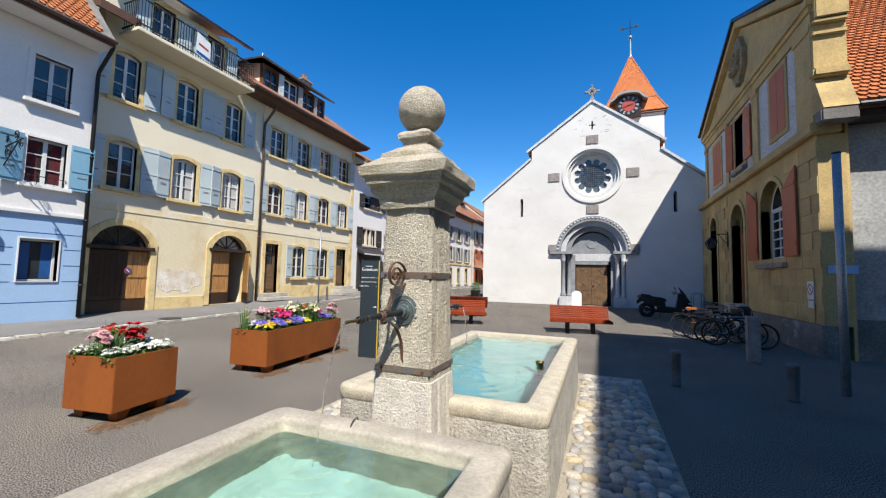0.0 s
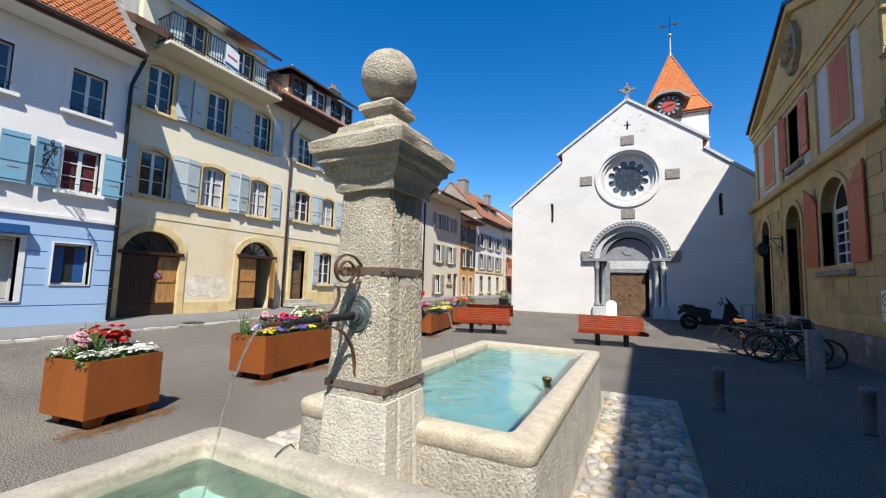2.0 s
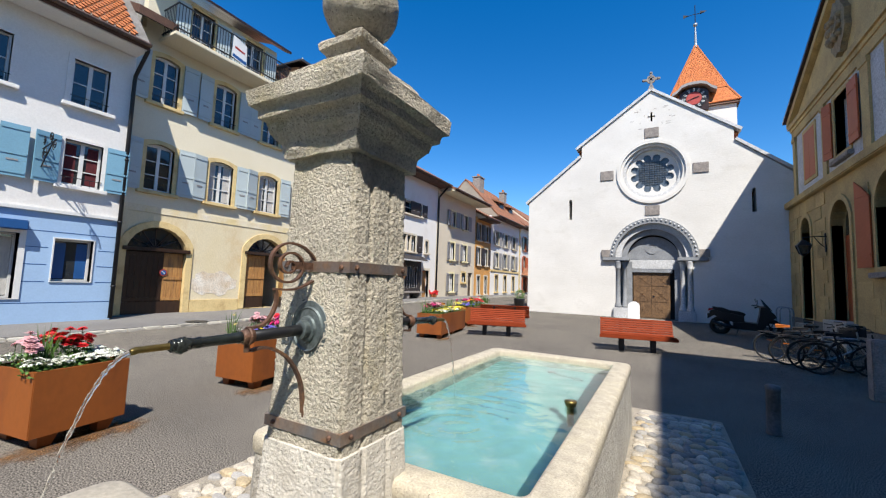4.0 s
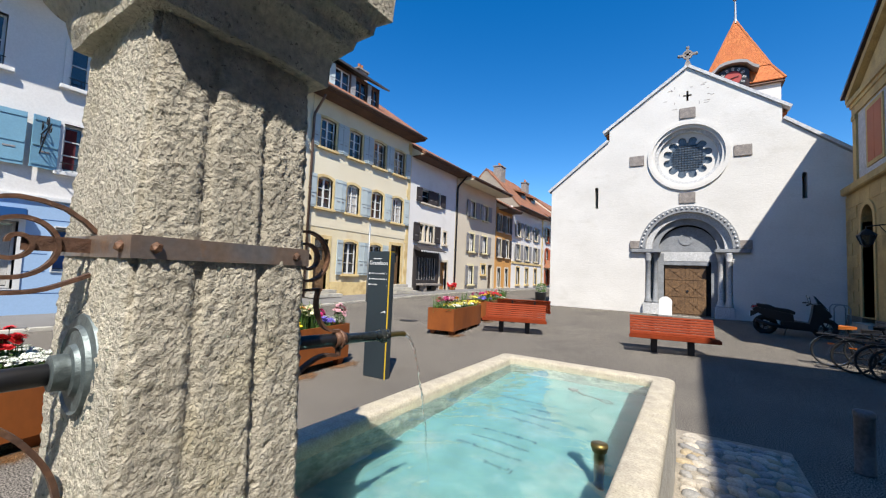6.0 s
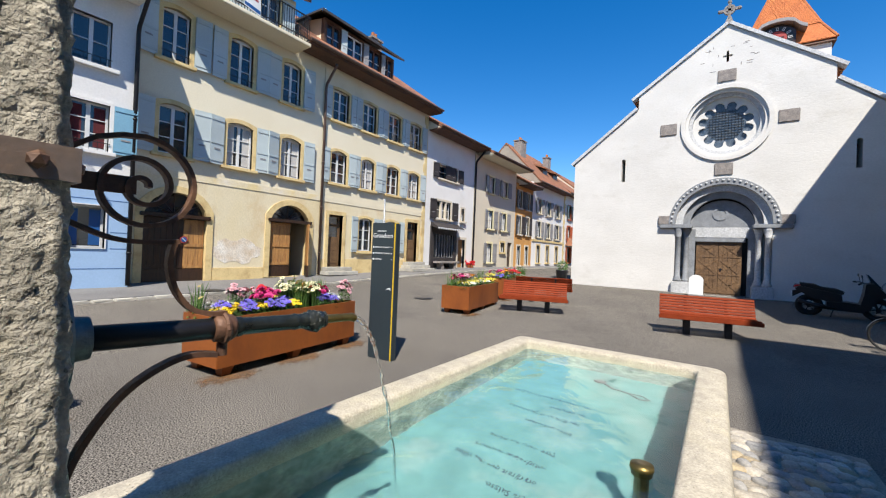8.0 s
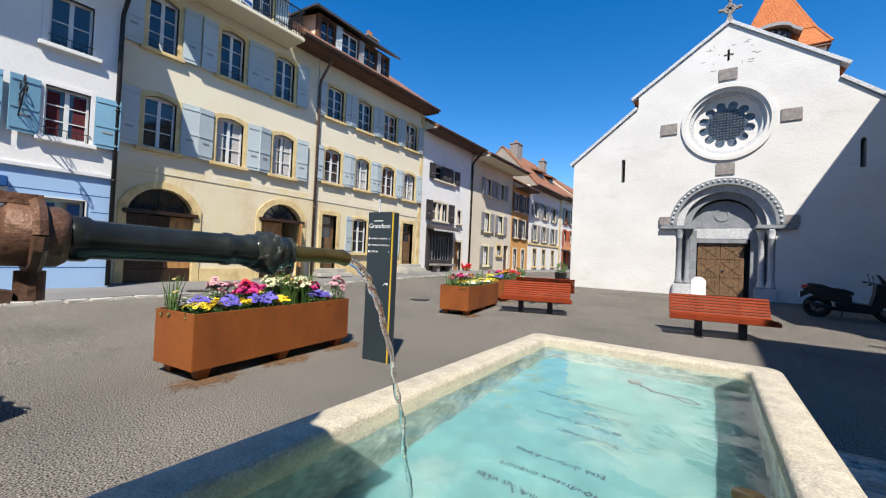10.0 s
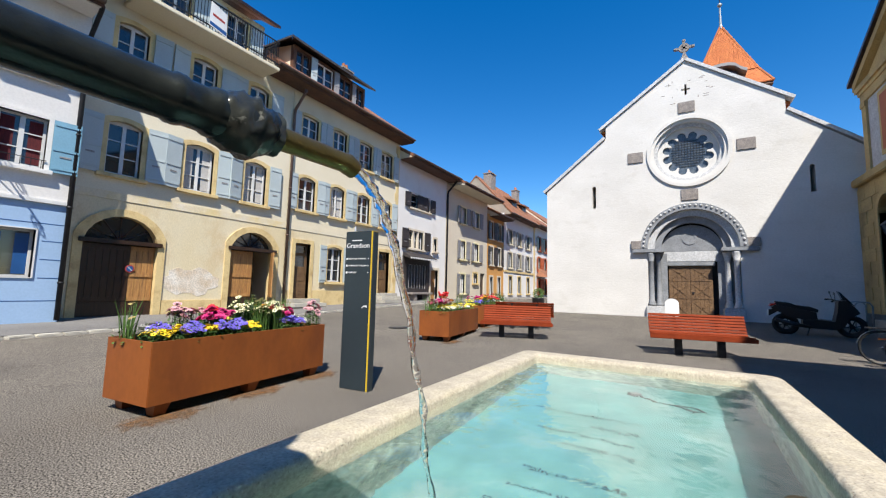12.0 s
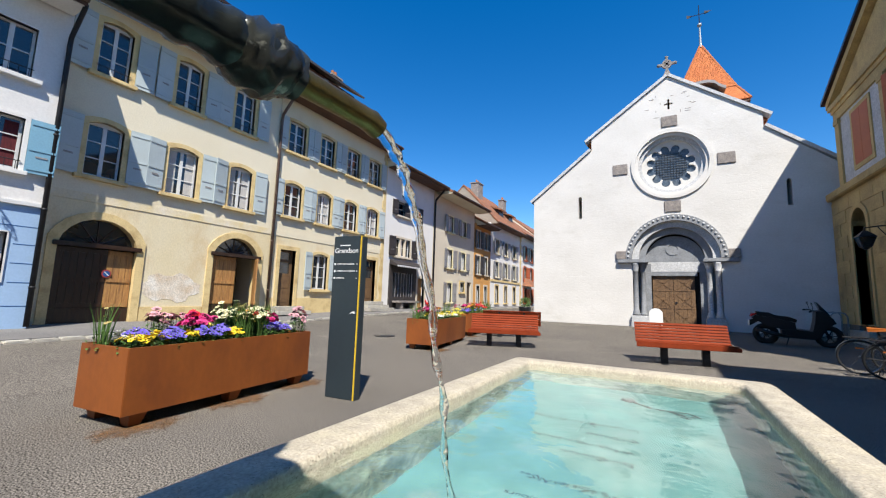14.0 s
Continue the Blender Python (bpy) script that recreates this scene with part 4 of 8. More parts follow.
def garage_gate(parent, y0, y1, zg, zl, zt, leaf_open):
    """An arched gateway: yellow stone arch, lintel, fanlight and board leaves."""
    c, w = (y0 + y1) / 2, (y1 - y0) / 2
    g = new("gateway")
    g.parent = parent
    sw = 0.2
    outer, inner = arched(y0 - sw, y1 + sw, zg, zt + sw, zt - zl + 0.02), arched(y0, y1, zg - 0.01, zt, zt - zl)
    part("stone_arch", plate(B(), outer, [arched(y0, y1, zg + 0.004, zt, zt - zl)], (HX + 0.04, 0, 0), YV, ZV, 0.35), M_YELLOWTRIM, g)
    part("lintel", box(B(), HX - 0.2, HX + 0.1, y0 - 0.1, y1 + 0.1, zl - 0.07, zl + 0.05, 0.015), M_DARKWOOD, g)
    fan = part("fanlight", plate(B(), arched(y0, y1, zl + 0.05, zt, zt - zl - 0.04), [], (HX - 0.22, 0, 0), YV, ZV, 0.02), M_PANE, g)
    bm = B()
    for k in range(1, 6):
        a = math.pi * k / 6
        cyl(bm, (HX - 0.205, c, zl + 0.05), (HX - 0.205, c + math.cos(a) * w * 0.97, zl + 0.05 + math.sin(a) * (zt - zl - 0.05) * 0.97), 0.016, n=5)
    pieces("fan_bar", bm, M_DARKWOOD, fan)

    def leaf(a, b, sg, ang, dark):
        lf = new("gate_leaf")
        lf.parent = g
        wd = b - a
        lf.matrix_basis = pose(HX - 0.12, a if sg > 0 else b, 0, 0, 0, ang)
        lo, hi = (0, wd) if sg > 0 else (-wd, 0)
        n = max(4, int(wd / 0.15))
        for k in range(n):
            bm = box(B(), -0.02, 0.02, lo + wd * k / n + 0.004, lo + wd * (k + 1) / n - 0.004, zg + 0.45, zl - 0.08)
            part("board", bm, dark, lf)
        bm = box(B(), -0.03, 0.035, lo, hi, zg + 0.02, zg + 0.44)
        part("kick_board", bm, M_DARKWOOD, lf)
        bm = B()
        for zz in (zg + 0.47, zg + 1.15, zl - 0.2):
            box(bm, 0.022, 0.045, lo + 0.02, hi - 0.02, zz, zz + 0.1)
        pieces("rail", bm, dark, lf)
    if leaf_open:
        leaf(y0 + 0.02, y0 + 0.92, 1, 0, M_WOOD)
        leaf(y1 - 0.78, y1 - 0.02, -1, 62, M_WOOD)
    else:
        leaf(y0 + 0.02, c + 0.25, 1, 0, M_DARKWOOD)
        leaf(c + 0.25, y1 - 0.02, -1, 0, M_WOOD)
    return g


def front_door(parent, y0, y1, z0, z1, stepcount, mat=M_WOOD):
    d = new("door")
    d.parent = parent
    part("surround", plate(B(), rect(y0 - 0.16, y1 + 0.16, z0 - 0.2, z1 + 0.16), [rect(y0, y1, z0, z1)], (HX + 0.04, 0, 0), YV, ZV, 0.3), M_YELLOWTRIM, d)
    part("leaf", plate(B(), rect(y0, y1, z0, z1), [rect(y0 + 0.12, y1 - 0.12, z1 - 0.95, z1 - 0.5), rect(y0 + 0.12, y1 - 0.12, z1 - 0.38, z1 - 0.08)], (HX - 0.18, 0, 0), YV, ZV, 0.05), mat, d)
    bm = B()
    for a, b in ((z1 - 0.95, z1 - 0.5), (z1 - 0.38, z1 - 0.08)):
        plate(bm, rect(y0 + 0.115, y1 - 0.115, a - 0.005, b + 0.005), [], (HX - 0.2, 0, 0), YV, ZV, 0.01)
    pieces("pane", bm, M_PANE, d)
    for a, b in ((0.15, 0.62), (0.72, 1.18)):
        part("panel", box(B(), HX - 0.185, HX - 0.163, y0 + 0.12, y1 - 0.12, z0 + a, z0 + b, 0.008), mat, d)
    part("handle", cyl(B(), (HX - 0.17, y1 - 0.09, z0 + 1.02), (HX - 0.1, y1 - 0.09, z0 + 1.02), 0.016, n=8), M_BRASS, d)
    for k in range(stepcount):
        zz = z0 - 0.16 * k
        part("doorstep", box(B(), HX + 0.05 + 0.0 * k, HX + 0.42 + 0.28 * k, y0 - 0.3 - 0.12 * k, y1 + 0.3 + 0.12 * k, zz - 0.16, zz - 0.004, 0.012), M_KERB, d)
    return d


# first house: blue ground floor, white upper floors
H1Y0, H1Y1 = 0.6, 6.58
h1 = thing("house", "white rendered house with pale blue ground floor", "house", H1M, group="street houses")
sur = [(5.16, 5.98, 6.12, 7.37), (2.95, 3.98, 6.12, 7.37), (5.16, 6.01, 3.84, 5.09), (2.95, 3.85, 3.84, 5.09)]
facade(h1, H1Y0, H1Y1, 3.1, 8.6, [rect(*q) for q in sur], M_WHITEPLASTER)
facade(h1, H1Y0, H1Y1, 0.0, 3.0, [rect(5.19, 6.02, 1.19, 2.34), rect(2.9, 4.52, 0.75, 2.4)], M_BLUEWALL)
part("ledge", box(B(), HX - 0.1, HX + 0.07, H1Y0, H1Y1, 3.002, 3.098, 0.01), M_WHITEPAINT, h1)
bm = B()
for zz in (0.62, 1.17, 1.62, 2.07, 2.5):
    for a, b in ((H1Y0, 2.88), (4.54, 5.08), (6.14, H1Y1)) if zz > 1.0 and zz < 2.4 else ((H1Y0, H1Y1),):
        box(bm, HX - 0.01, HX + 0.004, a, b, zz, zz + 0.018)
pieces("groove", bm, M_BLUEPAINT, h1)
house_body(h1, H1Y0, H1Y1, 0, 8.7, 9, M_WHITEPLASTER)
for q in sur[:2]:
    window_unit(h1, *q, surround=M_WHITEPLASTER, rails=2, bar=True)
for q in sur[2:]:
    shuttered(h1, *q, M_BLUESHUTTER, w=0.52, swings=(9, 6), surround=M_WHITEPLASTER, sur_w=0.09, rails=3, curtain=M_REDCURTAIN, bar=True)
window_unit(h1, 5.19, 6.02, 1.19, 2.34, surround=M_WHITEPAINT, sur_w=0.03, rails=1, mullion=False, recess=0.22, curtain=M_BLUEPAINT, sill=False)
window_unit(h1, 2.9, 4.52, 0.75, 2.4, surround=M_WHITEPAINT, sur_w=0.12, rails=1, mullion=True, recess=0.3, curtain=M_CURTAIN, sill=False)
part("awning_box", box(B(), HX + 0.005, HX + 0.22, 2.7, 4.62, 2.48, 2.72, 0.02), M_BLUEPAINT, h1, "rolled royal blue awning box")
h1roof = pitched_roof(h1, H1Y0, H1Y1 - 0.02, 8.22, 0.8, 9, 50, M_DARKBASE, eave_mat=M_WHITEPLASTER)
tile_field(h1roof, (HX + 0.82, H1Y0, 8.38), (0, 1, 0), (-math.cos(radians(50)), 0, math.sin(radians(50))), 32, 30, 0.175, 0.17, M_TILE, 0.012)
downpipe(H1Y1 - 0.03, 0.15, 8.22, overhang=0.8, mat=M_DARKIRON, m=H1M)
# wrought iron sign bracket
br = thing("sign_bracket", "black wrought-iron scrolled hanging sign bracket on the white wall", "sign bracket", H1M)
bm = B()
cyl(bm, (HX + 0.02, 4.72, 3.95), (HX + 0.02, 4.72, 4.85), 0.02, n=6)
cyl(bm, (HX + 0.02, 4.72, 4.62), (HX + 0.95, 4.72, 4.75), 0.018, n=6)
cyl(bm, (HX + 0.02, 4.72, 4.05), (HX + 0.75, 4.72, 4.7), 0.015, n=6)
part("arm", bm, M_DARKIRON, br)
for cx, cz, r0, sg in ((0.3, 4.5, 0.15, 1), (0.62, 4.88, 0.12, -1), (0.9, 4.62, 0.1, 1), (0.15, 4.86, 0.1, -1)):
    pts = [(HX + cx + sg * (0.02 + r0 * k / 30) * math.cos(k * 0.36), 4.72, cz + (0.02 + r0 * k / 30) * math.sin(k * 0.36)) for k in range(31)]
    part("scroll", tube(B(), pts, 0.012, 5), M_DARKIRON, br)

# second house: cream plaster with yellow surrounds, two gateways and a balcony
H2Y0, H2Y1 = 6.6, 12.93
h2 = thing("house", "cream plastered house with yellow stone surrounds and grey-blue shutters", "house", HM, group="street houses")
w1 = [(7.06, 7.87), (9.05, 9.94), (11.05, 11.91)]
w1u = [(7.05, 7.8), (9.05, 9.83), (11.03, 11.79)]
G1, G2 = (6.78, 8.52, 0.15, 2.25, 2.97), (10.75, 12.44, 0.25, 2.42, 3.04)
facade(h2, 6.5, H2Y1, 3.62, 9.22, [arched(a, b, 4.12, 5.64, 0.12) for a, b in w1] + [arched(a, b, 6.98, 8.54, 0.1) for a, b in w1u], M_CREAM)
facade(h2, 5.9, H2Y1, 0.0, 3.40, [arched(g[0] - 0.19, g[1] + 0.19, g[2] - 0.1, g[4] + 0.19, g[4] - g[3] + 0.02) for g in (G1, G2)], M_CREAMLOW)
part("string_course", box(B(), HX - 0.4, HX + 0.018, 5.9, H2Y1, 3.402, 3.618), M_FADEDBAND, h2)
part("plinth", box(B(), HX - 0.2, HX + 0.03, 8.74, 10.54, 0.0, 0.62, 0.01), M_YELLOWTRIM, h2)
bm = plate(B(), [(9.2 + 0.85 * (1.0 + 0.12 * math.sin(k * 2.3)) * math.cos(k / 24 * 2 * math.pi) + 0.35, 1.2 + 0.42 * (1 + 0.2 * math.sin(k * 1.7)) * math.sin(k / 24 * 2 * math.pi)) for k in range(24)], [], (HX + 0.006, 0, 0), YV, ZV, 0.02)
part("plaster_patch", bm, M_BARE, h2, "bare patched area of old plaster")
house_body(h2, H2Y0, H2Y1, 0, 8.9, 10, M_CREAM)
for i, (a, b) in enumerate(w1):
    shuttered(h2, a, b, 4.12, 5.64, M_SHUTTER, rise=0.12, w=0.47, swings=(5 + 4 * i, 8 - 2 * i), curtain=M_CURTAIN if i else None)
    shuttered(h2, *w1u[i], 6.98, 8.54, M_SHUTTER, rise=0.1, w=0.47, swings=(4, 7), bar=True)
garage_gate(h2, *G1, False)
garage_gate(h2, *G2, True)
# low eave with the wide dormer and its balcony
hexa(bm := B(), [(HX + 0.75, 6.2, 9.16), (HX + 0.75, 7.3, 9.16), (HX - 0.3, 7.3, 9.7), (HX - 0.3, 6.2, 9.7)], [(HX + 0.75, 6.2, 9.42), (HX + 0.75, 7.3, 9.42), (HX - 0.3, 7.3, 9.92), (HX - 0.3, 6.2, 9.92)])
part("eave", bm, M_EAVE, h2, "boarded brown eave beside the balcony")
DY0, DY1, DZ1 = 6.72, 11.42, 10.95
dw = [(8.03, 8.79), (10.03, 10.77)]
dormer = part("dormer", plate(B(), rect(DY0, DY1, 9.222, DZ1), [rect(a, b, 9.26, 10.75) for a, b in dw], (HX, 0, 0), YV, ZV, 0.3), M_CREAM, h2)
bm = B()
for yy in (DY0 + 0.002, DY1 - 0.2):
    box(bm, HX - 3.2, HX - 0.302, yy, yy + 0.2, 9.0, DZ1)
# the roof overhang's shade is put into the cheeks' grey
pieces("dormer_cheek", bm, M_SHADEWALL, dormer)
bm = B()
# the storey's roof: a shallow slope that flares up behind its edge
roof_prof = [(HX + 0.5, DZ1), (HX + 0.1, DZ1 + 0.2), (HX - 0.8, DZ1 + 0.8), (HX - 3.6, DZ1 + 1.9)]
for (xa, za), (xb, zb) in zip(roof_prof, roof_prof[1:]):
    ya, yc_ = DY0 - 0.3, DY1 + 0.34
    hexa(bm, [(xa, ya, za), (xa, yc_, za), (xb, yc_, zb), (xb, ya, zb)], [(xa, ya, za + 0.1), (xa, yc_, za + 0.1), (xb, yc_, zb + 0.1), (xb, ya, zb + 0.1)])
part("dormer_roof", bm, M_DARKWOOD, dormer)
for a, b in dw:
    window_unit(h2, a, b, 9.26, 10.75, surround=M_YELLOWTRIM, sur_w=0.08, rails=3, sill=False)
for a, b in ((7.5, 7.93), (8.89, 9.36), (9.44, 9.93), (10.87, 11.34)):
    shutter(h2, a, b, 9.2, 10.7, M_SHUTTER, HX + 0.01, 0, 5, "low")
bal = new("balcony")
bal.parent = h2
BX = HX + 0.95
part("slab", box(B(), HX + 0.002, BX + 0.05, 7.09, 11.49, 8.95, 9.08, 0.02), M_CREAM, bal)
bm = B()
for zz in (9.2, 10.02):
    box(bm, BX - 0.02, BX + 0.015, 7.13, 11.45, zz, zz + 0.035)
    box(bm, HX + 0.05, BX - 0.021, 7.13, 7.16, zz, zz + 0.035)
    box(bm, HX + 0.05, BX - 0.021, 11.42, 11.45, zz, zz + 0.035)
pieces("handrail", bm, M_DARKIRON, bal)
bm = B()
for k in range(46):
    yy = 7.16 + 4.25 * k / 45
    box(bm, BX - 0.01, BX + 0.006, yy, yy + 0.016, 9.082, 10.02)
for k in range(8):
    xx = HX + 0.15 + 0.75 * k / 8
    for yy in (7.135, 11.425):
        box(bm, xx, xx + 0.016, yy, yy + 0.016, 9.082, 10.02)
pieces("baluster", bm, M_DARKIRON, bal)
banner = thing("banner", "small white banner with blue and red print tied to the balcony", "banner", HM)
part("cloth", plate(B(), [(8.93, 9.22), (9.5, 9.1), (9.47, 9.86), (8.95, 10.02)], [], (BX + 0.03, 0, 0), YV, ZV, 0.008), M_WHITEPAINT, banner)
part("print_bar", plate(B(), [(8.95, 9.25), (9.48, 9.14), (9.48, 9.26), (8.95, 9.36)], [], (BX + 0.034, 0, 0), YV, ZV, 0.003), M_BLUEPAINT, banner)
part("print_bar", plate(B(), [(9.02, 9.58), (9.4, 9.5), (9.4, 9.58), (9.02, 9.66)], [], (BX + 0.034, 0, 0), YV, ZV, 0.003), M_REDCLOCK, banner)
downpipe(H2Y1 + 0.02, 0.3, 9.0, overhang=0.75)
rs = thing("round_sign", "small round no-parking sign on the wooden gate", "sign", HM)
bm = B()
plate(bm, disc(7.9, 1.52, 0.11, 24), [], (HX - 0.055, 0, 0), YV, ZV, 0.012)
part("plate", bm, M_REDCLOCK, rs)
part("face", plate(B(), disc(7.9, 1.52, 0.08, 24), [], (HX - 0.05, 0, 0), YV, ZV, 0.004), M_BLUEPAINT, rs)
part("bar", plate(B(), [(7.84, 1.565), (7.855, 1.58), (7.96, 1.475), (7.945, 1.46)], [], (HX - 0.047, 0, 0), YV, ZV, 0.002), M_WHITEINK, rs)

# third house: the longer cream front with a slated dormer
H3Y0, H3Y1 = 12.95, 20.12
h3 = thing("house", "long cream house front with four window bays and slate dormer", "house", HM, group="street houses")
w3 = [(13.42, 14.27), (15.16, 15.98), (16.9, 17.76), (18.56, 19.45)]
g3 = [(15.16, 16.0, 1.35, 2.9), (16.95, 17.8, 1.35, 2.9)]
d3 = [(13.42, 14.2, 0.62, 2.88), (18.62, 19.5, 0.85, 3.0)]
facade(h3, H3Y0, H3Y1, 3.62, 9.2, [arched(a, b, 4.28, 5.68, 0.12) for a, b in w3] + [arched(a, b, 7.0, 8.33, 0.05) for a, b in w3], M_CREAM)
facade(h3, H3Y0, H3Y1, 0.0, 3.40, [arched(*q, 0.1) for q in g3] + [rect(*q) for q in d3], M_CREAMLOW)
part("string_course", box(B(), HX - 0.4, HX + 0.018, H3Y0, H3Y1, 3.402, 3.618), M_CREAM, h3)
bm = B()
for a, b in ((H3Y0 + 0.12, 13.2), (14.42, 18.4), (19.72, H3Y1)):
    box(bm, HX - 0.2, HX + 0.025, a, b, 0.1, 0.95)
pieces("plinth", bm, M_YELLOWTRIM, h3)
bm = B()
for k in range(18):
    w = 0.32 if k % 2 else 0.22
    box(bm, HX - 0.2, HX + 0.022, H3Y1 - w, H3Y1 - 0.001, 0.96 + k * 0.45, 0.955 + (k + 1) * 0.45)
pieces("quoin", bm, M_YELLOWTRIM, h3)
house_body(h3, H3Y0, H3Y1, 0, 9.1, 10, M_CREAM)
for i, (a, b) in enumerate(w3):
    shuttered(h3, a, b, 4.28, 5.68, M_SHUTTER, rise=0.12, w=0.4, swings=(5, 7), sur_w=0.11, curtain=M_CURTAIN if i % 2 else None)
    shuttered(h3, a, b, 7.0, 8.33, M_SHUTTER, rise=0.05, w=0.4, swings=(6, 4), sur_w=0.11, bar=True)
for q in g3:
    shuttered(h3, *q, M_SHUTTER, rise=0.1, w=0.4, swings=(6, 5), sur_w=0.11)
front_door(h3, *d3[0], 2, M_CHURCHDOOR)
front_door(h3, *d3[1], 3, M_CHURCHDOOR)
h3roof = pitched_roof(h3, 11.52, H3Y1 + 0.12, 9.28, 0.85, 10, 36, M_OLDTILE)
DF = HX - 0.05
D3 = [(12.95, 13.68), (14.02, 15.0), (15.32, 16.18), (16.42, 17.0)]
sd = part("dormer", plate(B(), rect(12.82, 17.12, 9.75, 11.12), [rect(a, b, 9.85, 11.0) for a, b in D3], (DF, 0, 0), YV, ZV, 0.2), M_EAVE, h3)
bm = B()
for yy in (12.822, 16.92):
    hexa(bm, [(DF - 0.202, yy, 9.6), (HX - 2.6, yy, 11.0), (HX - 2.6, yy + 0.2, 11.0), (DF - 0.202, yy + 0.2, 9.6)], [(DF - 0.202, yy, 11.12), (HX - 2.6, yy, 11.6), (HX - 2.6, yy + 0.2, 11.6), (DF - 0.202, yy + 0.2, 11.12)])
pieces("dormer_cheek", bm, M_CREAM, sd)
bm = B()
# low slated roof with a flared eave and a hipped near end
prof = [(HX + 0.32, 11.1, 0.0), (HX + 0.02, 11.24, 0.25), (HX - 0.7, 11.66, 0.75), (HX - 3.6, 12.0, 1.1)]
for (xa, za, ia), (xb, zb, ib) in zip(prof, prof[1:]):
    y0_, y1_ = 12.42, 17.5
    hexa(bm, [(xa, y0_ + ia, za), (xa, y1_ - ia, za), (xb, y1_ - ib, zb), (xb, y0_ + ib, zb)], [(xa, y0_ + ia, za + 0.1), (xa, y1_ - ia, za + 0.1), (xb, y1_ - ib, zb + 0.1), (xb, y0_ + ib, zb + 0.1)])
hexa(bm, [(HX + 0.3, 12.42, 11.1), (HX - 3.6, 12.42, 11.3), (HX - 3.6, 13.5, 12.0), (HX - 0.7, 13.17, 11.66)], [(HX + 0.3, 12.42, 11.18), (HX - 3.6, 12.42, 11.38), (HX - 3.6, 13.5, 12.08), (HX - 0.7, 13.17, 11.74)])
part("dormer_roof", bm, M_SLATE, sd)
part("roof_finial", lathe(B(), [(0.05, 11.7), (0.03, 11.85), (0.06, 11.92), (0.02, 12.1)], (HX - 0.9, 13.5, 0), 10), M_GALV, sd)
for k, (a, b) in enumerate(D3):
    window_unit(h3, a, b, 9.85, 11.0, x=DF, surround=None, rails=2, sill=False, recess=0.1, frame_mat=M_EAVE if k != 1 else None)
for a, b, mm in ((13.7, 13.98, M_SHUTTER), (15.02, 15.28, M_GREYSHUTTER), (16.2, 16.4, M_GREYSHUTTER)):
    shutter(h3, a, b, 9.85, 11.0, mm, DF, 0, 12, "low")


def chimney(parent, x, y, z0, z1, w, mat):
    c = part("chimney", box(B(), x - w / 2, x + w / 2, y - w * 0.7, y + w * 0.7, z0, z1), mat, parent)
    part("cap", box(B(), x - w / 2 - 0.06, x + w / 2 + 0.06, y - w * 0.7 - 0.06, y + w * 0.7 + 0.06, z1 + 0.001, z1 + 0.09), M_BROWNSTONE, c)
    bm = B()
    for dy in (-0.2, 0.2):
        cyl(bm, (x, y + dy * w, z1 + 0.09), (x, y + dy * w, z1 + 0.42), 0.1, 0.08, 10)
    pieces("chimney_pot", bm, M_TILE, c)


chimney(h3, HX - 1.6, 17.15, 10.8, 12.5, 0.5, M_BROWNSTONE)

# fourth house: white, with dark shutters and a small shop front
h4 = thing("house", "white house with dark brown shutters and a small black shop front", "house", HM, group="street houses")
H4Y0, H4Y1 = 20.14, 25.45
o4 = [(21.3, 23.3, 5.88, 6.66), (21.2, 22.7, 3.46, 4.5), (21.0, 23.1, 1.12, 2.5), (23.7, 24.55, 0.45, 2.3), (23.95, 24.3, 3.5, 4.3)]
facade(h4, H4Y0, H4Y1, 0.0, 8.7, [rect(*q) for q in o4], M_WHITEPLASTER)
house_body(h4, H4Y0, H4Y1, 0, 8.6, 10, M_WHITEPLASTER)
for q in (o4[0], o4[1], o4[4]):
    window_unit(h4, *q, surround=M_GREIGE, sur_w=0.12, rails=2, sill=True)
bm = B()
for yy in (21.7, 22.2):
    box(bm, HX - 0.12, HX + 0.02, yy - 0.05, yy + 0.05, 3.46, 4.5)
pieces("stone_mullion", bm, M_GREIGE, h4)
for a, b, z0, z1 in ((20.72, 21.18, 5.85, 6.7), (21.95, 22.45, 5.85, 6.7), (22.5, 23.0, 5.85, 6.7), (23.42, 23.9, 5.85, 6.7), (20.55, 21.07, 3.42, 4.55), (22.85, 23.4, 3.42, 4.55)):
    shutter(h4, a, b, z0, z1, M_DARKSHUTTER, HX, 0, 8, "low")
shop = part("shop_front", plate(B(), rect(20.7, 23.4, 0.5, 3.0), [rect(21.0, 23.1, 1.12, 2.5)], (HX + 0.1, 0, 0), YV, ZV, 0.098), M_DARKSHUTTER, h4, "black wooden shop front")
part("shop_glass", plate(B(), rect(21.0, 23.1, 1.12, 2.5), [], (HX - 0.05, 0, 0), YV, ZV, 0.02), M_PANE, shop)
bm = B()
for k in range(8):
    yy = 21.05 + 2.0 * k / 7
    cyl(bm, (HX + 0.03, yy, 1.12), (HX + 0.03, yy, 2.5), 0.018, n=5)
pieces("window_bar", bm, M_GREYSHUTTER, shop)
hexa(bm := B(), [(HX + 0.1, 20.6, 2.95), (HX + 0.1, 23.5, 2.95), (HX + 0.6, 23.5, 2.8), (HX + 0.6, 20.6, 2.8)], [(HX + 0.1, 20.6, 3.2), (HX + 0.1, 23.5, 3.2), (HX + 0.62, 23.5, 2.9), (HX + 0.62, 20.6, 2.9)])
part("canopy", bm, M_DARKSHUTTER, shop)
bm = B()
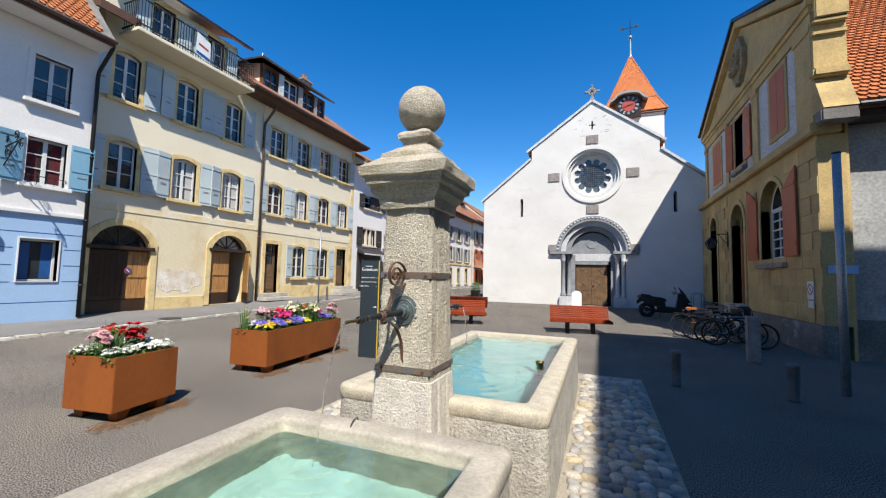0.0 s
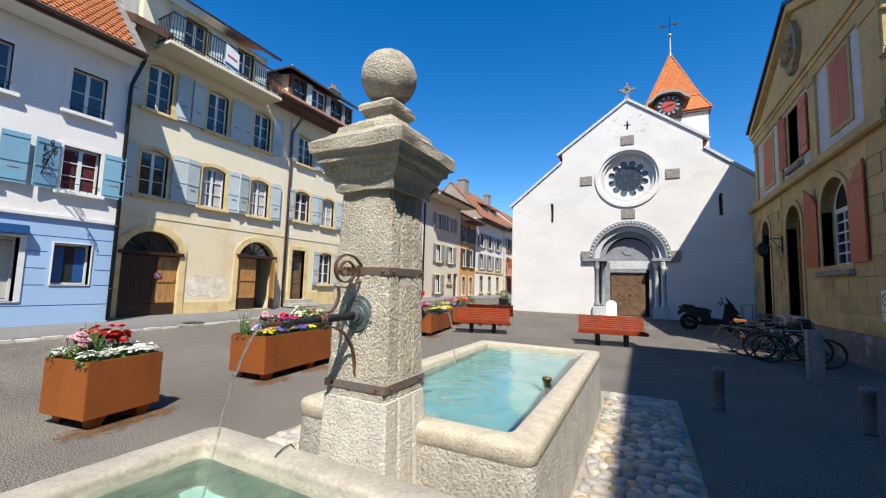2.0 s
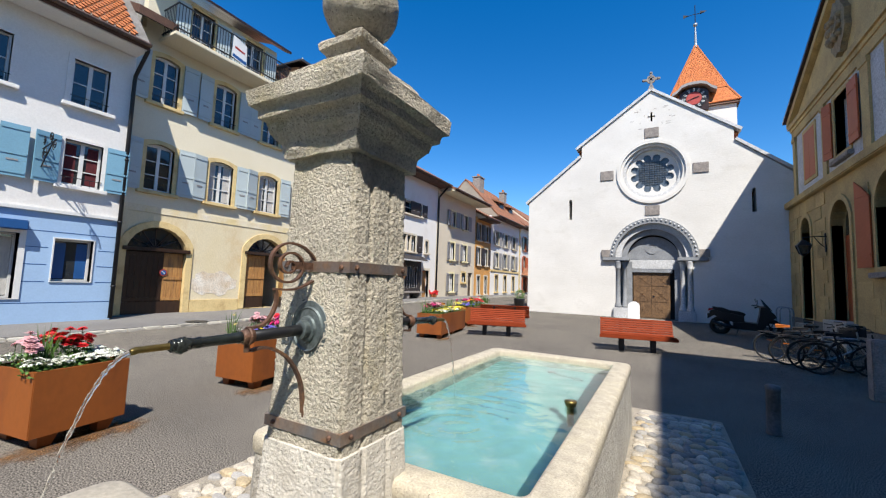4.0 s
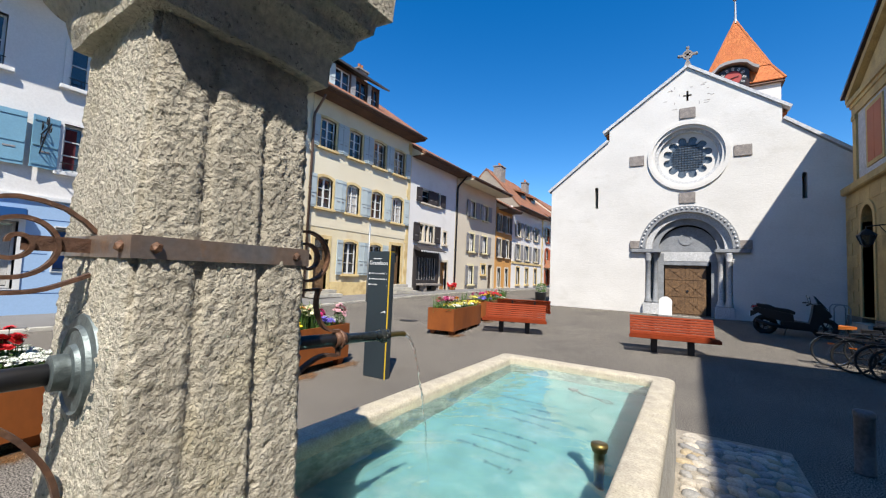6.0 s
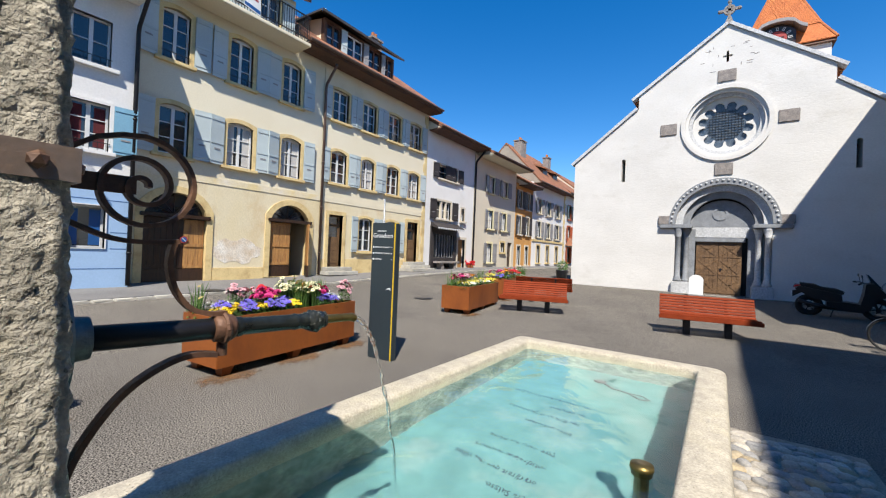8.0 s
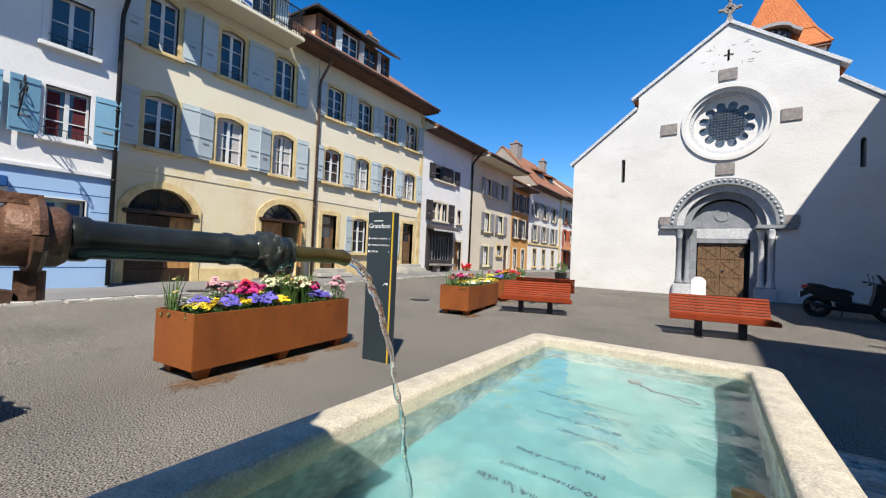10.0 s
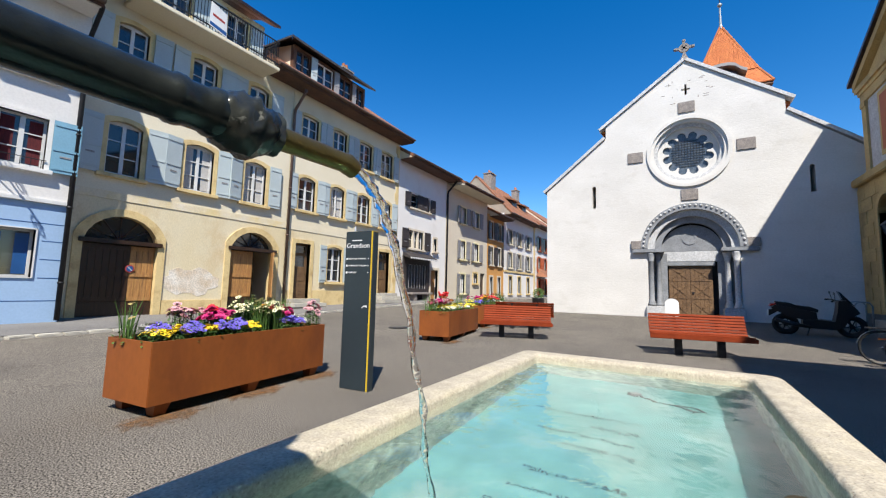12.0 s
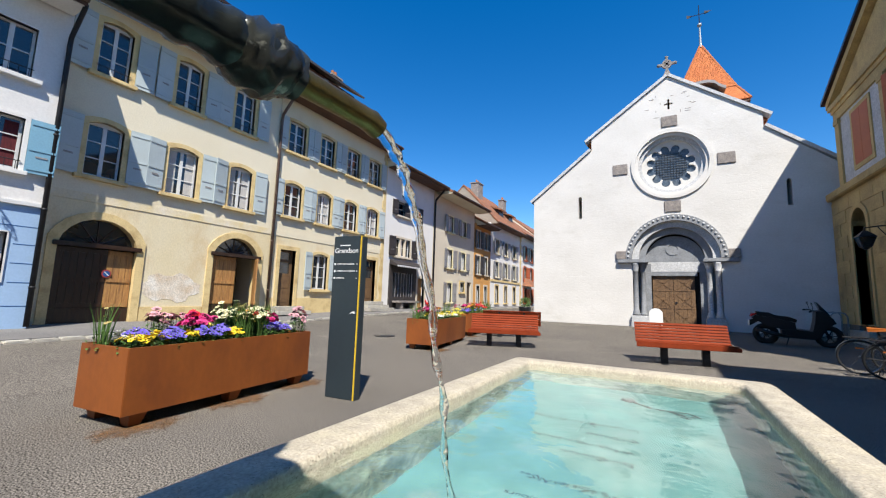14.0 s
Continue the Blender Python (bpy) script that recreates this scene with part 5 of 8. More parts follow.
for k in range(12):
    yy = 20.72 + 2.66 * k / 11
    plate(bm, [(yy + 0.11 * math.cos(a * math.pi / 6), 2.88 + 0.11 * math.sin(a * math.pi / 6)) for a in range(6, 13)], [], (HX + 0.634, 0, 0), YV, ZV, 0.01)
pieces("scallop", bm, M_WHITEPAINT, shop)
front = part("door", plate(B(), rect(23.72, 24.53, 0.46, 2.28), [], (HX - 0.2, 0, 0), YV, ZV, 0.05), M_WOOD, h4)
part("surround", plate(B(), rect(23.56, 24.69, 0.3, 2.45), [rect(23.7, 24.55, 0.31, 2.3)], (HX + 0.03, 0, 0), YV, ZV, 0.2), M_GREIGE, front)
pitched_roof(h4, H4Y0 + 0.01, H4Y1 + 0.3, 8.45, 0.9, 10, 30, M_OLDTILE)
downpipe(H4Y1 + 0.05, 0.4, 8.4, overhang=0.8, mat=M_DARKIRON, r=0.07)

# fifth house: greige with grey shutters
h5 = thing("house", "greige plastered house with grey shutters and pale yellow sills", "house", HM, group="street houses")
H5Y0, H5Y1 = 25.5, 32.15
o5 = [(27.6, 28.3), (29.8, 30.5)]
z5 = [(5.9, 7.05), (3.3, 4.6), (0.85, 2.2)]
facade(h5, H5Y0, H5Y1, 0.0, 8.3, [rect(a, b, c, d) for a, b in o5 for c, d in z5[:2]] + [rect(27.6, 28.3, 0.85, 2.2), rect(29.7, 30.4, 1.6, 2.35), rect(30.95, 31.75, 0.45, 2.4)], M_GREIGE)
house_body(h5, H5Y0, H5Y1, 0, 8.2, 10, M_GREIGE)
for a, b in o5:
    for c, d in z5[:2]:
        shuttered(h5, a, b, c, d, M_GREYSHUTTER, w=0.5, surround=M_PALEYELLOW, rails=2, curtain=M_CURTAIN)
shuttered(h5, 27.6, 28.3, 0.85, 2.2, M_GREYSHUTTER, w=0.5, surround=M_PALEYELLOW, rails=2, curtain=M_CURTAIN)
window_unit(h5, 29.7, 30.4, 1.6, 2.35, surround=M_YELLOWTRIM, rails=1)
part("door", plate(B(), rect(30.96, 31.74, 0.46, 2.38), [], (HX - 0.15, 0, 0), YV, ZV, 0.05), M_DARKWOOD, h5)
bm = B()
for k in range(17):
    w = 0.3 if k % 2 else 0.2
    box(bm, HX - 0.2, HX + 0.02, H5Y0 + 0.001, H5Y0 + w, 0.4 + k * 0.45, 0.395 + (k + 1) * 0.45)
pieces("quoin", bm, M_CREAM, h5)
pitched_roof(h5, H5Y0 + 0.32, H5Y1 + 0.4, 8.25, 1.2, 10, 22, M_OLDTILE, eave_mat=M_CREAM)

# sixth: narrow orange house
h6 = thing("house", "narrow orange plastered house with brown shutters", "house", HM, group="street houses")
H6Y0, H6Y1 = 32.2, 35.75
o6 = [(32.75, 33.35), (34.4, 35.0)]
facade(h6, H6Y0, H6Y1, 0, 7.4, [rect(a, b, c, d) for a, b in o6 for c, d in ((5.4, 6.8), (3.2, 4.7), (0.6, 2.2))], M_ORANGE)
house_body(h6, H6Y0, H6Y1, 0, 7.3, 9, M_ORANGE)
for a, b in o6:
    for c, d in ((5.4, 6.8), (3.2, 4.7)):
        shuttered(h6, a, b, c, d, M_DARKSHUTTER, w=0.4, surround=M_GREIGE, rails=2)
    window_unit(h6, a, b, 0.6, 2.2, surround=M_GREIGE, rails=2)
pitched_roof(h6, H6Y0 + 0.42, H6Y1, 7.3, 0.9, 9, 28, M_OLDTILE)

M_BROWNPLASTER = surface('brown_grey_gable_plaster', (0.42, 0.36, 0.28), (0.34, 0.3, 0.24), 0.93, scale=0.6, fine=20, fine_amount=0.1, bump=0.3, stain=(0.28, 0.25, 0.21), stain_scale=0.8)
# seventh: pale house below the big tiled gable
h7 = thing("house", "pale house with a large steep tiled roof and dormers", "house", HM, group="street houses")
H7Y0, H7Y1 = 35.8, 44.2
o7 = [(37.0, 37.8), (39.4, 40.2), (42.0, 42.8)]
facade(h7, H7Y0, H7Y1, 0, 8.1, [rect(a, b, c, d) for a, b in o7 for c, d in ((5.4, 6.7), (3.2, 4.6), (0.8, 2.4))], M_WHITEPLASTER)
house_body(h7, H7Y0, H7Y1, 0, 8.0, 5.8, M_GREIGE)
for a, b in o7:
    for c, d in ((5.4, 6.7), (3.2, 4.6)):
        shuttered(h7, a, b, c, d, M_GREYSHUTTER, w=0.5, surround=M_CREAM, rails=2)
    window_unit(h7, a, b, 0.8, 2.4, surround=M_YELLOWTRIM, rails=1)
part("string_course", box(B(), HX - 0.1, HX + 0.06, H7Y0, H7Y1, 2.75, 2.95), M_YELLOWTRIM, h7)
pitched_roof(h7, H7Y0, H7Y1, 8.0, 0.7, 5.8, 46.5, M_OLDTILE, gable_mat=M_BROWNPLASTER)
chimney(h7, HX - 2.2, 37.4, 10.0, 12.3, 0.8, M_BROWNSTONE)
chimney(h7, HX - 1.7, 43.2, 9.6, 11.9, 0.6, M_BROWNSTONE)
for yy in (40.0, 42.9):
    dm = part("dormer", box(B(), HX - 2.2, HX - 0.6, yy - 0.6, yy + 0.6, 8.8, 10.0), M_DARKWOOD, h7)
    part("dormer_roof", hexa(B(), [(HX - 0.3, yy - 0.8, 9.95), (HX - 0.3, yy + 0.8, 9.95), (HX - 3.0, yy + 0.8, 10.9), (HX - 3.0, yy - 0.8, 10.9)], [(HX - 0.3, yy - 0.8, 10.1), (HX - 0.3, yy + 0.8, 10.1), (HX - 3.0, yy + 0.8, 11.05), (HX - 3.0, yy - 0.8, 11.05)]), M_OLDTILE, dm)

# eighth: white with red shutters and a small tiled porch
h8 = thing("house", "white house with brick-red shutters and yellow corner stones", "house", HM, group="street houses")
H8Y0, H8Y1 = 44.25, 53.0
o8 = [(45.9, 46.7), (48.2, 49.0), (50.5, 51.3)]
facade(h8, H8Y0, H8Y1, 0, 8.6, [rect(a, b, c, d) for a, b in o8 for c, d in ((5.6, 7.1), (3.3, 4.8), (0.8, 2.4))], M_WHITEPLASTER)
house_body(h8, H8Y0, H8Y1, 0, 8.5, 12, M_WHITEPLASTER)
for a, b in o8:
    for c, d, mm in ((5.6, 7.1, M_DARKWOOD), (3.3, 4.8, M_REDSHUTTER), (0.8, 2.4, M_REDSHUTTER)):
        shuttered(h8, a, b, c, d, mm, w=0.55, surround=M_REDSHUTTER, rails=2)
bm = B()
for k in range(19):
    w = 0.55 if k % 2 else 0.35
    box(bm, HX - 0.2, HX + 0.03, H8Y0 + 0.001, H8Y0 + w, 0.4 + k * 0.42, 0.395 + (k + 1) * 0.42)
pieces("quoin", bm, M_YELLOWTRIM, h8)
part("porch_roof", hexa(B(), [(HX + 0.01, 45.2, 2.7), (HX + 0.01, 48.6, 2.7), (HX + 1.2, 48.6, 2.6), (HX + 1.2, 45.2, 2.6)], [(HX + 0.01, 46.2, 3.6), (HX + 0.01, 47.6, 3.6), (HX + 0.2, 47.6, 3.5), (HX + 0.2, 46.2, 3.5)]), M_OLDTILE, h8)
pitched_roof(h8, H8Y0, H8Y1, 8.2, 0.7, 10, 36, M_OLDTILE)
far = thing("house", "distant plain row house closing the street", "house", HM, group="street houses")
facade(far, 53.05, 75.0, 0, 8.5, [rect(a, a + 0.8, c, c + 1.4) for a in (55, 58, 61, 64, 67, 70) for c in (1.0, 3.4, 5.8)], M_GREIGE)
house_body(far, 53.05, 75.0, 0, 8.4, 10, M_GREIGE)
pitched_roof(far, 53.05, 75.0, 8.4, 0.7, 10, 38, M_OLDTILE)

# ---- church ----
CY = 22.07
XV = (1, 0, 0)
church = thing("church", "white rendered stone church front with rose window", "church",
               Matrix.Translation((-2.4, 4.6, 0.25)) @ Matrix.Scale(0.988, 4) @ Matrix.Translation((2.4, -4.6, -0.25)))
RC, RZ, RR = 0.0, 7.33, 1.36
outline = [(-6.03, -0.1), (5.9, -0.1), (5.9, 6.2), (3.25, 8.42), (3.25, 9.0), (0.0, 11.36), (-3.25, 9.0), (-3.25, 8.42), (-6.03, 6.18)]
slits = [arched(-3.88, -3.72, 5.14, 6.19, 0.08, 6), arched(3.82, 3.98, 5.14, 6.19, 0.08, 6)]
cross_hole = [(-0.04, 9.83), (0.04, 9.83), (0.04, 10.03), (0.16, 10.03), (0.16, 10.11), (0.04, 10.11), (0.04, 10.29), (-0.04, 10.29), (-0.04, 10.11), (-0.16, 10.11), (-0.16, 10.03), (-0.04, 10.03)]
portal_hole = arched(-1.62, 1.62, 0.0, 4.78, 1.6, 24)
bm = plate(B(), outline, slits + [cross_hole, disc(RC, RZ, RR, 48), portal_hole], (0, CY, 0), XV, ZV, 0.7)
part("front_wall", bm, M_WHITEWALL, church)
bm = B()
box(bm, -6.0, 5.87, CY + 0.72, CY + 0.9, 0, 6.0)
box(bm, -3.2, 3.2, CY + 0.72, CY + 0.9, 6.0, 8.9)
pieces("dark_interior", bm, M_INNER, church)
bm = B()
box(bm, -6.03, -5.5, CY + 0.702, CY + 26, -0.1, 6.0)
box(bm, 5.4, 5.9, CY + 0.702, CY + 26, -0.1, 6.0)
box(bm, -3.2, -2.7, CY + 0.702, CY + 26, 6.0, 8.9)
box(bm, 2.7, 3.2, CY + 0.702, CY + 26, 6.0, 8.9)
pieces("side_wall", bm, M_WHITEWALL, church)
bm = B()
for sx in (-1, 1):
    hexa(bm, [(sx * 3.45, CY + 0.3, 8.72), (sx * 3.45, CY + 26, 8.72), (0, CY + 26, 11.22), (0, CY + 0.3, 11.22)], [(sx * 3.45, CY + 0.3, 8.85), (sx * 3.45, CY + 26, 8.85), (0, CY + 26, 11.36), (0, CY + 0.3, 11.36)])
    hexa(bm, [(sx * 6.1, CY + 0.3, 6.0), (sx * 6.1, CY + 26, 6.0), (sx * 3.2, CY + 26, 8.4), (sx * 3.2, CY + 0.3, 8.4)], [(sx * 6.1, CY + 0.3, 6.12), (sx * 6.1, CY + 26, 6.12), (sx * 3.2, CY + 26, 8.5), (sx * 3.2, CY + 0.3, 8.5)])
pieces("roof", bm, M_TILE, church)


def coping(pts, w=0.5, h=0.12):
    bm = B()
    for (xa, za), (xb, zb) in zip(pts, pts[1:]):
        d = Vector((xb - xa, 0, zb - za)).normalized()
        n = Vector((-d.z, 0, d.x)) * (1 if d.x > 0 else -1)
        lo = [(xa, CY - 0.08, za), (xb, CY - 0.08, zb), (xb, CY + w, zb), (xa, CY + w, za)]
        hexa(bm, lo, [(p[0] + n.x * h, p[1], p[2] + n.z * h) for p in lo])
    return bm


for sx in (-1, 1):
    part("coping", coping([(sx * 3.5, 8.83), (0.0, 11.37)]), M_COPING, church)
    part("coping", coping([(sx * 6.15, 6.09), (sx * 3.26, 8.43)]), M_COPING, church)
# stone cross on the gable
cr = new("gable_cross")
cr.parent = church
bm = B()
plate(bm, disc(0, 11.98, 0.2, 20), [disc(0, 11.98, 0.13, 20)], (0, CY - 0.0, 0), XV, ZV, 0.1)
for dx, dz in ((1, 0), (-1, 0), (0, 1), (0, -1)):
    box(bm, min(0, dx * 0.3) - 0.05, max(0, dx * 0.3) + 0.05, CY + 0.002, CY + 0.098, 11.98 + min(0, dz * 0.3) - 0.05, 11.98 + max(0, dz * 0.3) + 0.05)
    bmesh.ops.create_icosphere(bm, subdivisions=1, radius=0.085, matrix=Matrix.Translation((dx * 0.33, CY + 0.05, 11.98 + dz * 0.33)))
hexa(bm, [(-0.16, CY - 0.05, 11.4), (0.16, CY - 0.05, 11.4), (0.16, CY + 0.2, 11.4), (-0.16, CY + 0.2, 11.4)], [(-0.06, CY, 11.68), (0.06, CY, 11.68), (0.06, CY + 0.1, 11.68), (-0.06, CY + 0.1, 11.68)])
part("carved_cross", bm, M_BROWNSTONE, cr, "small lichened stone cross")
# open joints in the masonry round the gable cross
rg = random.Random(21)
for k in range(26):
    x_, z_ = rg.uniform(-0.95, 0.95), rg.uniform(9.45, 10.75)
    if abs(x_) < 0.3 and z_ < 10.4 or abs(x_) > (11.2 - z_) * 1.1:
        continue
    w_, h_ = (rg.uniform(0.08, 0.22), 0.022) if k % 3 else (0.022, rg.uniform(0.08, 0.16))
    part("open_joint", box(B(), x_, x_ + w_, CY - 0.004, CY + 0.02, z_, z_ + h_), M_BROWNSTONE, church)
# rose window
rose = new("rose_window")
rose.parent = church
for ro, ri, yo, th, nm, mt in ((1.56, 1.40, -0.07, 0.1, "outer_ring", M_WHITEWALL), (1.42, 1.28, 0.02, 0.14, "outer_ring", M_WHITEWALL), (1.36, 1.14, 0.17, 0.2, "inner_ring", M_COPING)):
    part(nm, plate(B(), disc(RC, RZ, ro, 56), [disc(RC, RZ, ri, 56)], (0, CY + yo, 0), XV, ZV, th), mt, rose)
foil = []
for k in range(288):
    d_ = (k % 24 - 12) / 24 * math.pi / 6
    off = 0.8 * math.sin(d_)
    r_ = 0.8 * math.cos(d_) + math.sqrt(0.165 ** 2 - off ** 2) if abs(off) < 0.164 else 0.7
    a_ = 2 * math.pi * k / 288
    foil.append((RC + r_ * math.cos(a_), RZ + r_ * math.sin(a_)))
part("tracery", plate(B(), disc(RC, RZ, 1.16, 56), [foil], (0, CY + 0.34, 0), XV, ZV, 0.12), M_WHITEWALL, rose, "ring of round lobes in pale stone")
M_LEADED = surface("dark_leaded_glass", (0.07, 0.1, 0.14), (0.14, 0.16, 0.18), 0.2, scale=6, fine=30, fine_amount=0.4, bump=0.6, bump_scale=20)
part("glass", plate(B(), disc(RC, RZ, 1.1, 40), [], (0, CY + 0.43, 0), XV, ZV, 0.01), M_LEADED, rose)
bm = B()
for k in range(-5, 6):
    for t in (0, 1):
        ln = math.sqrt(max(0.0, 0.64 ** 2 - (k * 0.11) ** 2))
        if t:
            box(bm, RC - ln, RC + ln, CY + 0.40, CY + 0.415, RZ + k * 0.11 - 0.008, RZ + k * 0.11 + 0.008)
        else:
            box(bm, RC + k * 0.11 - 0.008, RC + k * 0.11 + 0.008, CY + 0.416, CY + 0.43, RZ - ln, RZ + ln)
pieces("lead_bar", bm, M_DARKIRON, rose)
for x, z in ((0, 9.26), (-2.02, 7.3), (1.98, 7.3), (-0.0, 5.42)):
    part("stone_block", box(B(), x - 0.31, x + 0.31, CY - 0.045, CY + 0.1, z - 0.24, z + 0.24, 0.015), M_BROWNSTONE, church, "projecting rough brown stone block")
# portal
pt = new("portal")
pt.parent = church
AZ = 3.17
for ro, ri, y0, th, nm, mt in ((1.88, 1.62, -0.12, 0.14, "hood_mould", M_GREYSTONE), (1.64, 1.36, 0.06, 0.25, "archivolt", M_COPING), (1.38, 1.1, 0.24, 0.25, "archivolt", M_GREYSTONE)):
    half = lambda r, n=24: [(r * math.cos(math.pi * k / n), AZ + r * math.sin(math.pi * k / n)) for k in range(n + 1)]
    ring = half(ro) + half(ri)[::-1]
    part(nm, plate(B(), ring, [], (0, CY + y0, 0), XV, ZV, th), mt, pt)
bm = B()
for k in range(29):
    a = math.pi * (k + 0.5) / 29
    bmesh.ops.create_icosphere(bm, subdivisions=1, radius=0.055, matrix=Matrix.Translation((1.78 * math.cos(a), CY - 0.125, AZ + 1.78 * math.sin(a))))
pieces("bead", bm, M_COPING, pt)
part("tympanum", plate(B(), [(1.12 * math.cos(math.pi * k / 20), AZ - 0.1 + 1.12 * math.sin(math.pi * k / 20)) for k in range(21)], [], (0, CY + 0.48, 0), XV, ZV, 0.12), M_GREYSTONE, pt)
bm = plate(B(), disc(-0.05, AZ + 0.45, 0.27, 24), [disc(-0.05, AZ + 0.45, 0.2, 24)], (0, CY + 0.455, 0), XV, ZV, 0.05)
part("carved_roundel", bm, M_GREYSTONE, pt)
part("door_lintel", box(B(), -1.1, 1.05, CY + 0.46, CY + 0.65, 2.62, 3.06, 0.02), M_COPING, pt)
part("door_lintel", box(B(), -0.98, 0.82, CY + 0.43, CY + 0.6, 2.44, 2.615, 0.02), M_GREYSTONE, pt)
for sx in (-1, 1):
    part("impost", box(B(), min(sx * 1.0, sx * 2.22), max(sx * 1.0, sx * 2.22), CY - 0.17, CY + 0.4, 2.98, 3.15, 0.03), M_GREYSTONE, pt, "dark carved impost slab")
    part("corbel_block", box(B(), min(sx * 1.82, sx * 2.27), max(sx * 1.82, sx * 2.27), CY - 0.1, CY + 0.1, 3.16, 3.52, 0.02), M_BROWNSTONE, pt)
    part("jamb", box(B(), min(sx * 0.9, sx * 1.6), max(sx * 0.9, sx * 1.6), CY + 0.36, CY + 0.62, 0.2, 2.975), M_GREYSTONE, pt)
    for xx, yy in ((1.5, 0.02), (1.22, 0.2)):
        bm = lathe(B(), [(0.16, 0.72), (0.16, 0.8), (0.12, 0.86), (0.135, 0.9), (0.1, 0.95), (0.095, 2.6), (0.12, 2.63), (0.1, 2.66), (0.17, 2.92), (0.18, 2.97)], (sx * xx, CY + yy, 0), 16)
        part("column", bm, M_COPING if sx > 0 else M_GREYSTONE, pt, "slender stone column", smooth=True)
    part("plinth", box(B(), min(sx * 1.02, sx * 1.72), max(sx * 1.02, sx * 1.72), CY - 0.17, CY + 0.4, 0.2, 0.71, 0.03), M_COPING, pt)
cd = new("church_door")
cd.parent = pt
for a, b in ((-0.86, -0.075), (-0.065, 0.72)):
    part("door_leaf", box(B(), a, b, CY + 0.55, CY + 0.6, 0.24, 2.46), M_CHURCHDOOR, cd)
    for k in range(5):
        aa = a + (b - a) * k / 5
        part("door_board", box(B(), aa + 0.006, aa + (b - a) / 5 - 0.006, CY + 0.53, CY + 0.548, 0.26, 2.44), M_CHURCHDOOR, cd)
    bm = B()
    for z0, z1 in ((0.3, 0.95), (1.05, 1.7), (1.8, 2.4)):
        box(bm, a + 0.03, b - 0.03, CY + 0.515, CY + 0.529, z0, z0 + 0.06)
        strap(bm, [(a + 0.05, CY + 0.52, z0 + 0.05), (b - 0.05, CY + 0.52, z1)], 0.012, 0.05, (0, 1, 0))
        strap(bm, [(a + 0.05, CY + 0.52, z1), (b - 0.05, CY + 0.52, z0 + 0.05)], 0.012, 0.05, (0, 1, 0))
    pieces("door_brace", bm, M_CHURCHDOOR, cd)
part("door_ring", cyl(B(), (0.02, CY + 0.5, 1.3), (0.02, CY + 0.53, 1.3), 0.05, n=14), M_DARKIRON, cd)
part("threshold_step", box(B(), -1.3, 1.3, CY - 0.25, CY + 0.65, 0.05, 0.235, 0.02), M_KERB, pt)
# tower
TX, TY, TW = 3.3, 42.6, 2.6
tower = thing("church_tower", "white church tower with steep orange tiled spire and clock", "church tower")
part("tower_wall", box(B(), TX - TW, TX + TW, TY - TW, TY + TW, 0, 17.4), M_WHITEWALL, tower)
ring = [(-1, -1), (1, -1), (1, 1), (-1, 1)]
bm = B()
hexa(bm, [(TX + a * (TW + 0.22), TY + b * (TW + 0.22), 17.3) for a, b in ring], [(TX + a * (TW + 0.12), TY + b * (TW + 0.12), 17.56) for a, b in ring])
spire = part("eave", bm, M_EAVE, tower)
bm = B()
prof = [(TW + 0.25, 17.5), (TW - 0.5, 19.0), (0.06, 24.35)]
square_turn(bm, prof, TX, TY)
sp = part("spire", bm, M_TOWERTILE, tower, "steep orange tiled spire")
for sgx, sgy in ((-1, -1), (1, -1), (1, 1), (-1, 1)):
    pts = [(TX + sgx * r, TY + sgy * r, z + 0.02) for r, z in prof]
    part("ridge_tiles", tube(B(), pts, 0.09, 6), M_TILE, sp)
# courses of tiles on the slope that faces the square
rows = 60
verts, faces = [], []
for j in range(rows):
    z = 17.55 + (24.1 - 17.55) * j / rows
    r = (TW + 0.25) - (z - 17.5) * 0.5 if z < 19.0 else (TW - 0.5) * (24.35 - z) / 5.35 + 0.06
    n = max(1, int(2 * r / 0.2))
    for i in range(n):
        xa = TX - r + 2 * r * (i + (0.5 if j % 2 else 0)) / n
        k = len(verts)
        w = 2 * r / n
        if xa + w > TX + r:
            w = TX + r - xa
        verts += [(xa + 0.008, TY - r - 0.035, z), (xa + w - 0.008, TY - r - 0.035, z), (xa + w - 0.008, TY - r + 0.03, z + 0.11), (xa + 0.008, TY - r + 0.03, z + 0.11), (xa + 0.008, TY - r, z - 0.01), (xa + w - 0.008, TY - r, z - 0.01)]
        faces += [(k, k + 1, k + 2, k + 3), (k + 4, k + 5, k + 1, k)]
me = bpy.data.meshes.new("spire_tiles")
me.from_pydata(verts, [], faces)
me.materials.append(M_TOWERTILE)
st_ob = new("spire_tiles", me)
st_ob.parent = sp
st_ob["kind"] = "stuff"
part("finial", tube(B(), [(TX, TY, 24.2), (TX, TY, 24.6), (TX, TY, 26.3)], [0.2, 0.11, 0.06], 8), M_GALV, tower)
bm = B()
bmesh.ops.create_icosphere(bm, subdivisions=2, radius=0.19, matrix=Matrix.Translation((TX, TY, 26.45)))
part("finial_ball", bm, M_GALV, tower, smooth=True)
bm = B()
cyl(bm, (TX, TY, 26.5), (TX, TY, 28.4), 0.035, n=6)
cyl(bm, (TX - 0.7, TY, 27.5), (TX + 0.7, TY, 27.5), 0.03, n=6)
plate(bm, [(0.4, 27.4), (0.95, 27.6), (0.4, 27.75)], [], (TX, TY + 0.01, 0), XV, ZV, 0.02)
plate(bm, [(-0.95, 27.35), (-0.4, 27.5), (-0.95, 27.7)], [], (TX, TY + 0.01, 0), XV, ZV, 0.02)
part("weather_vane", bm, M_DARKIRON, tower)
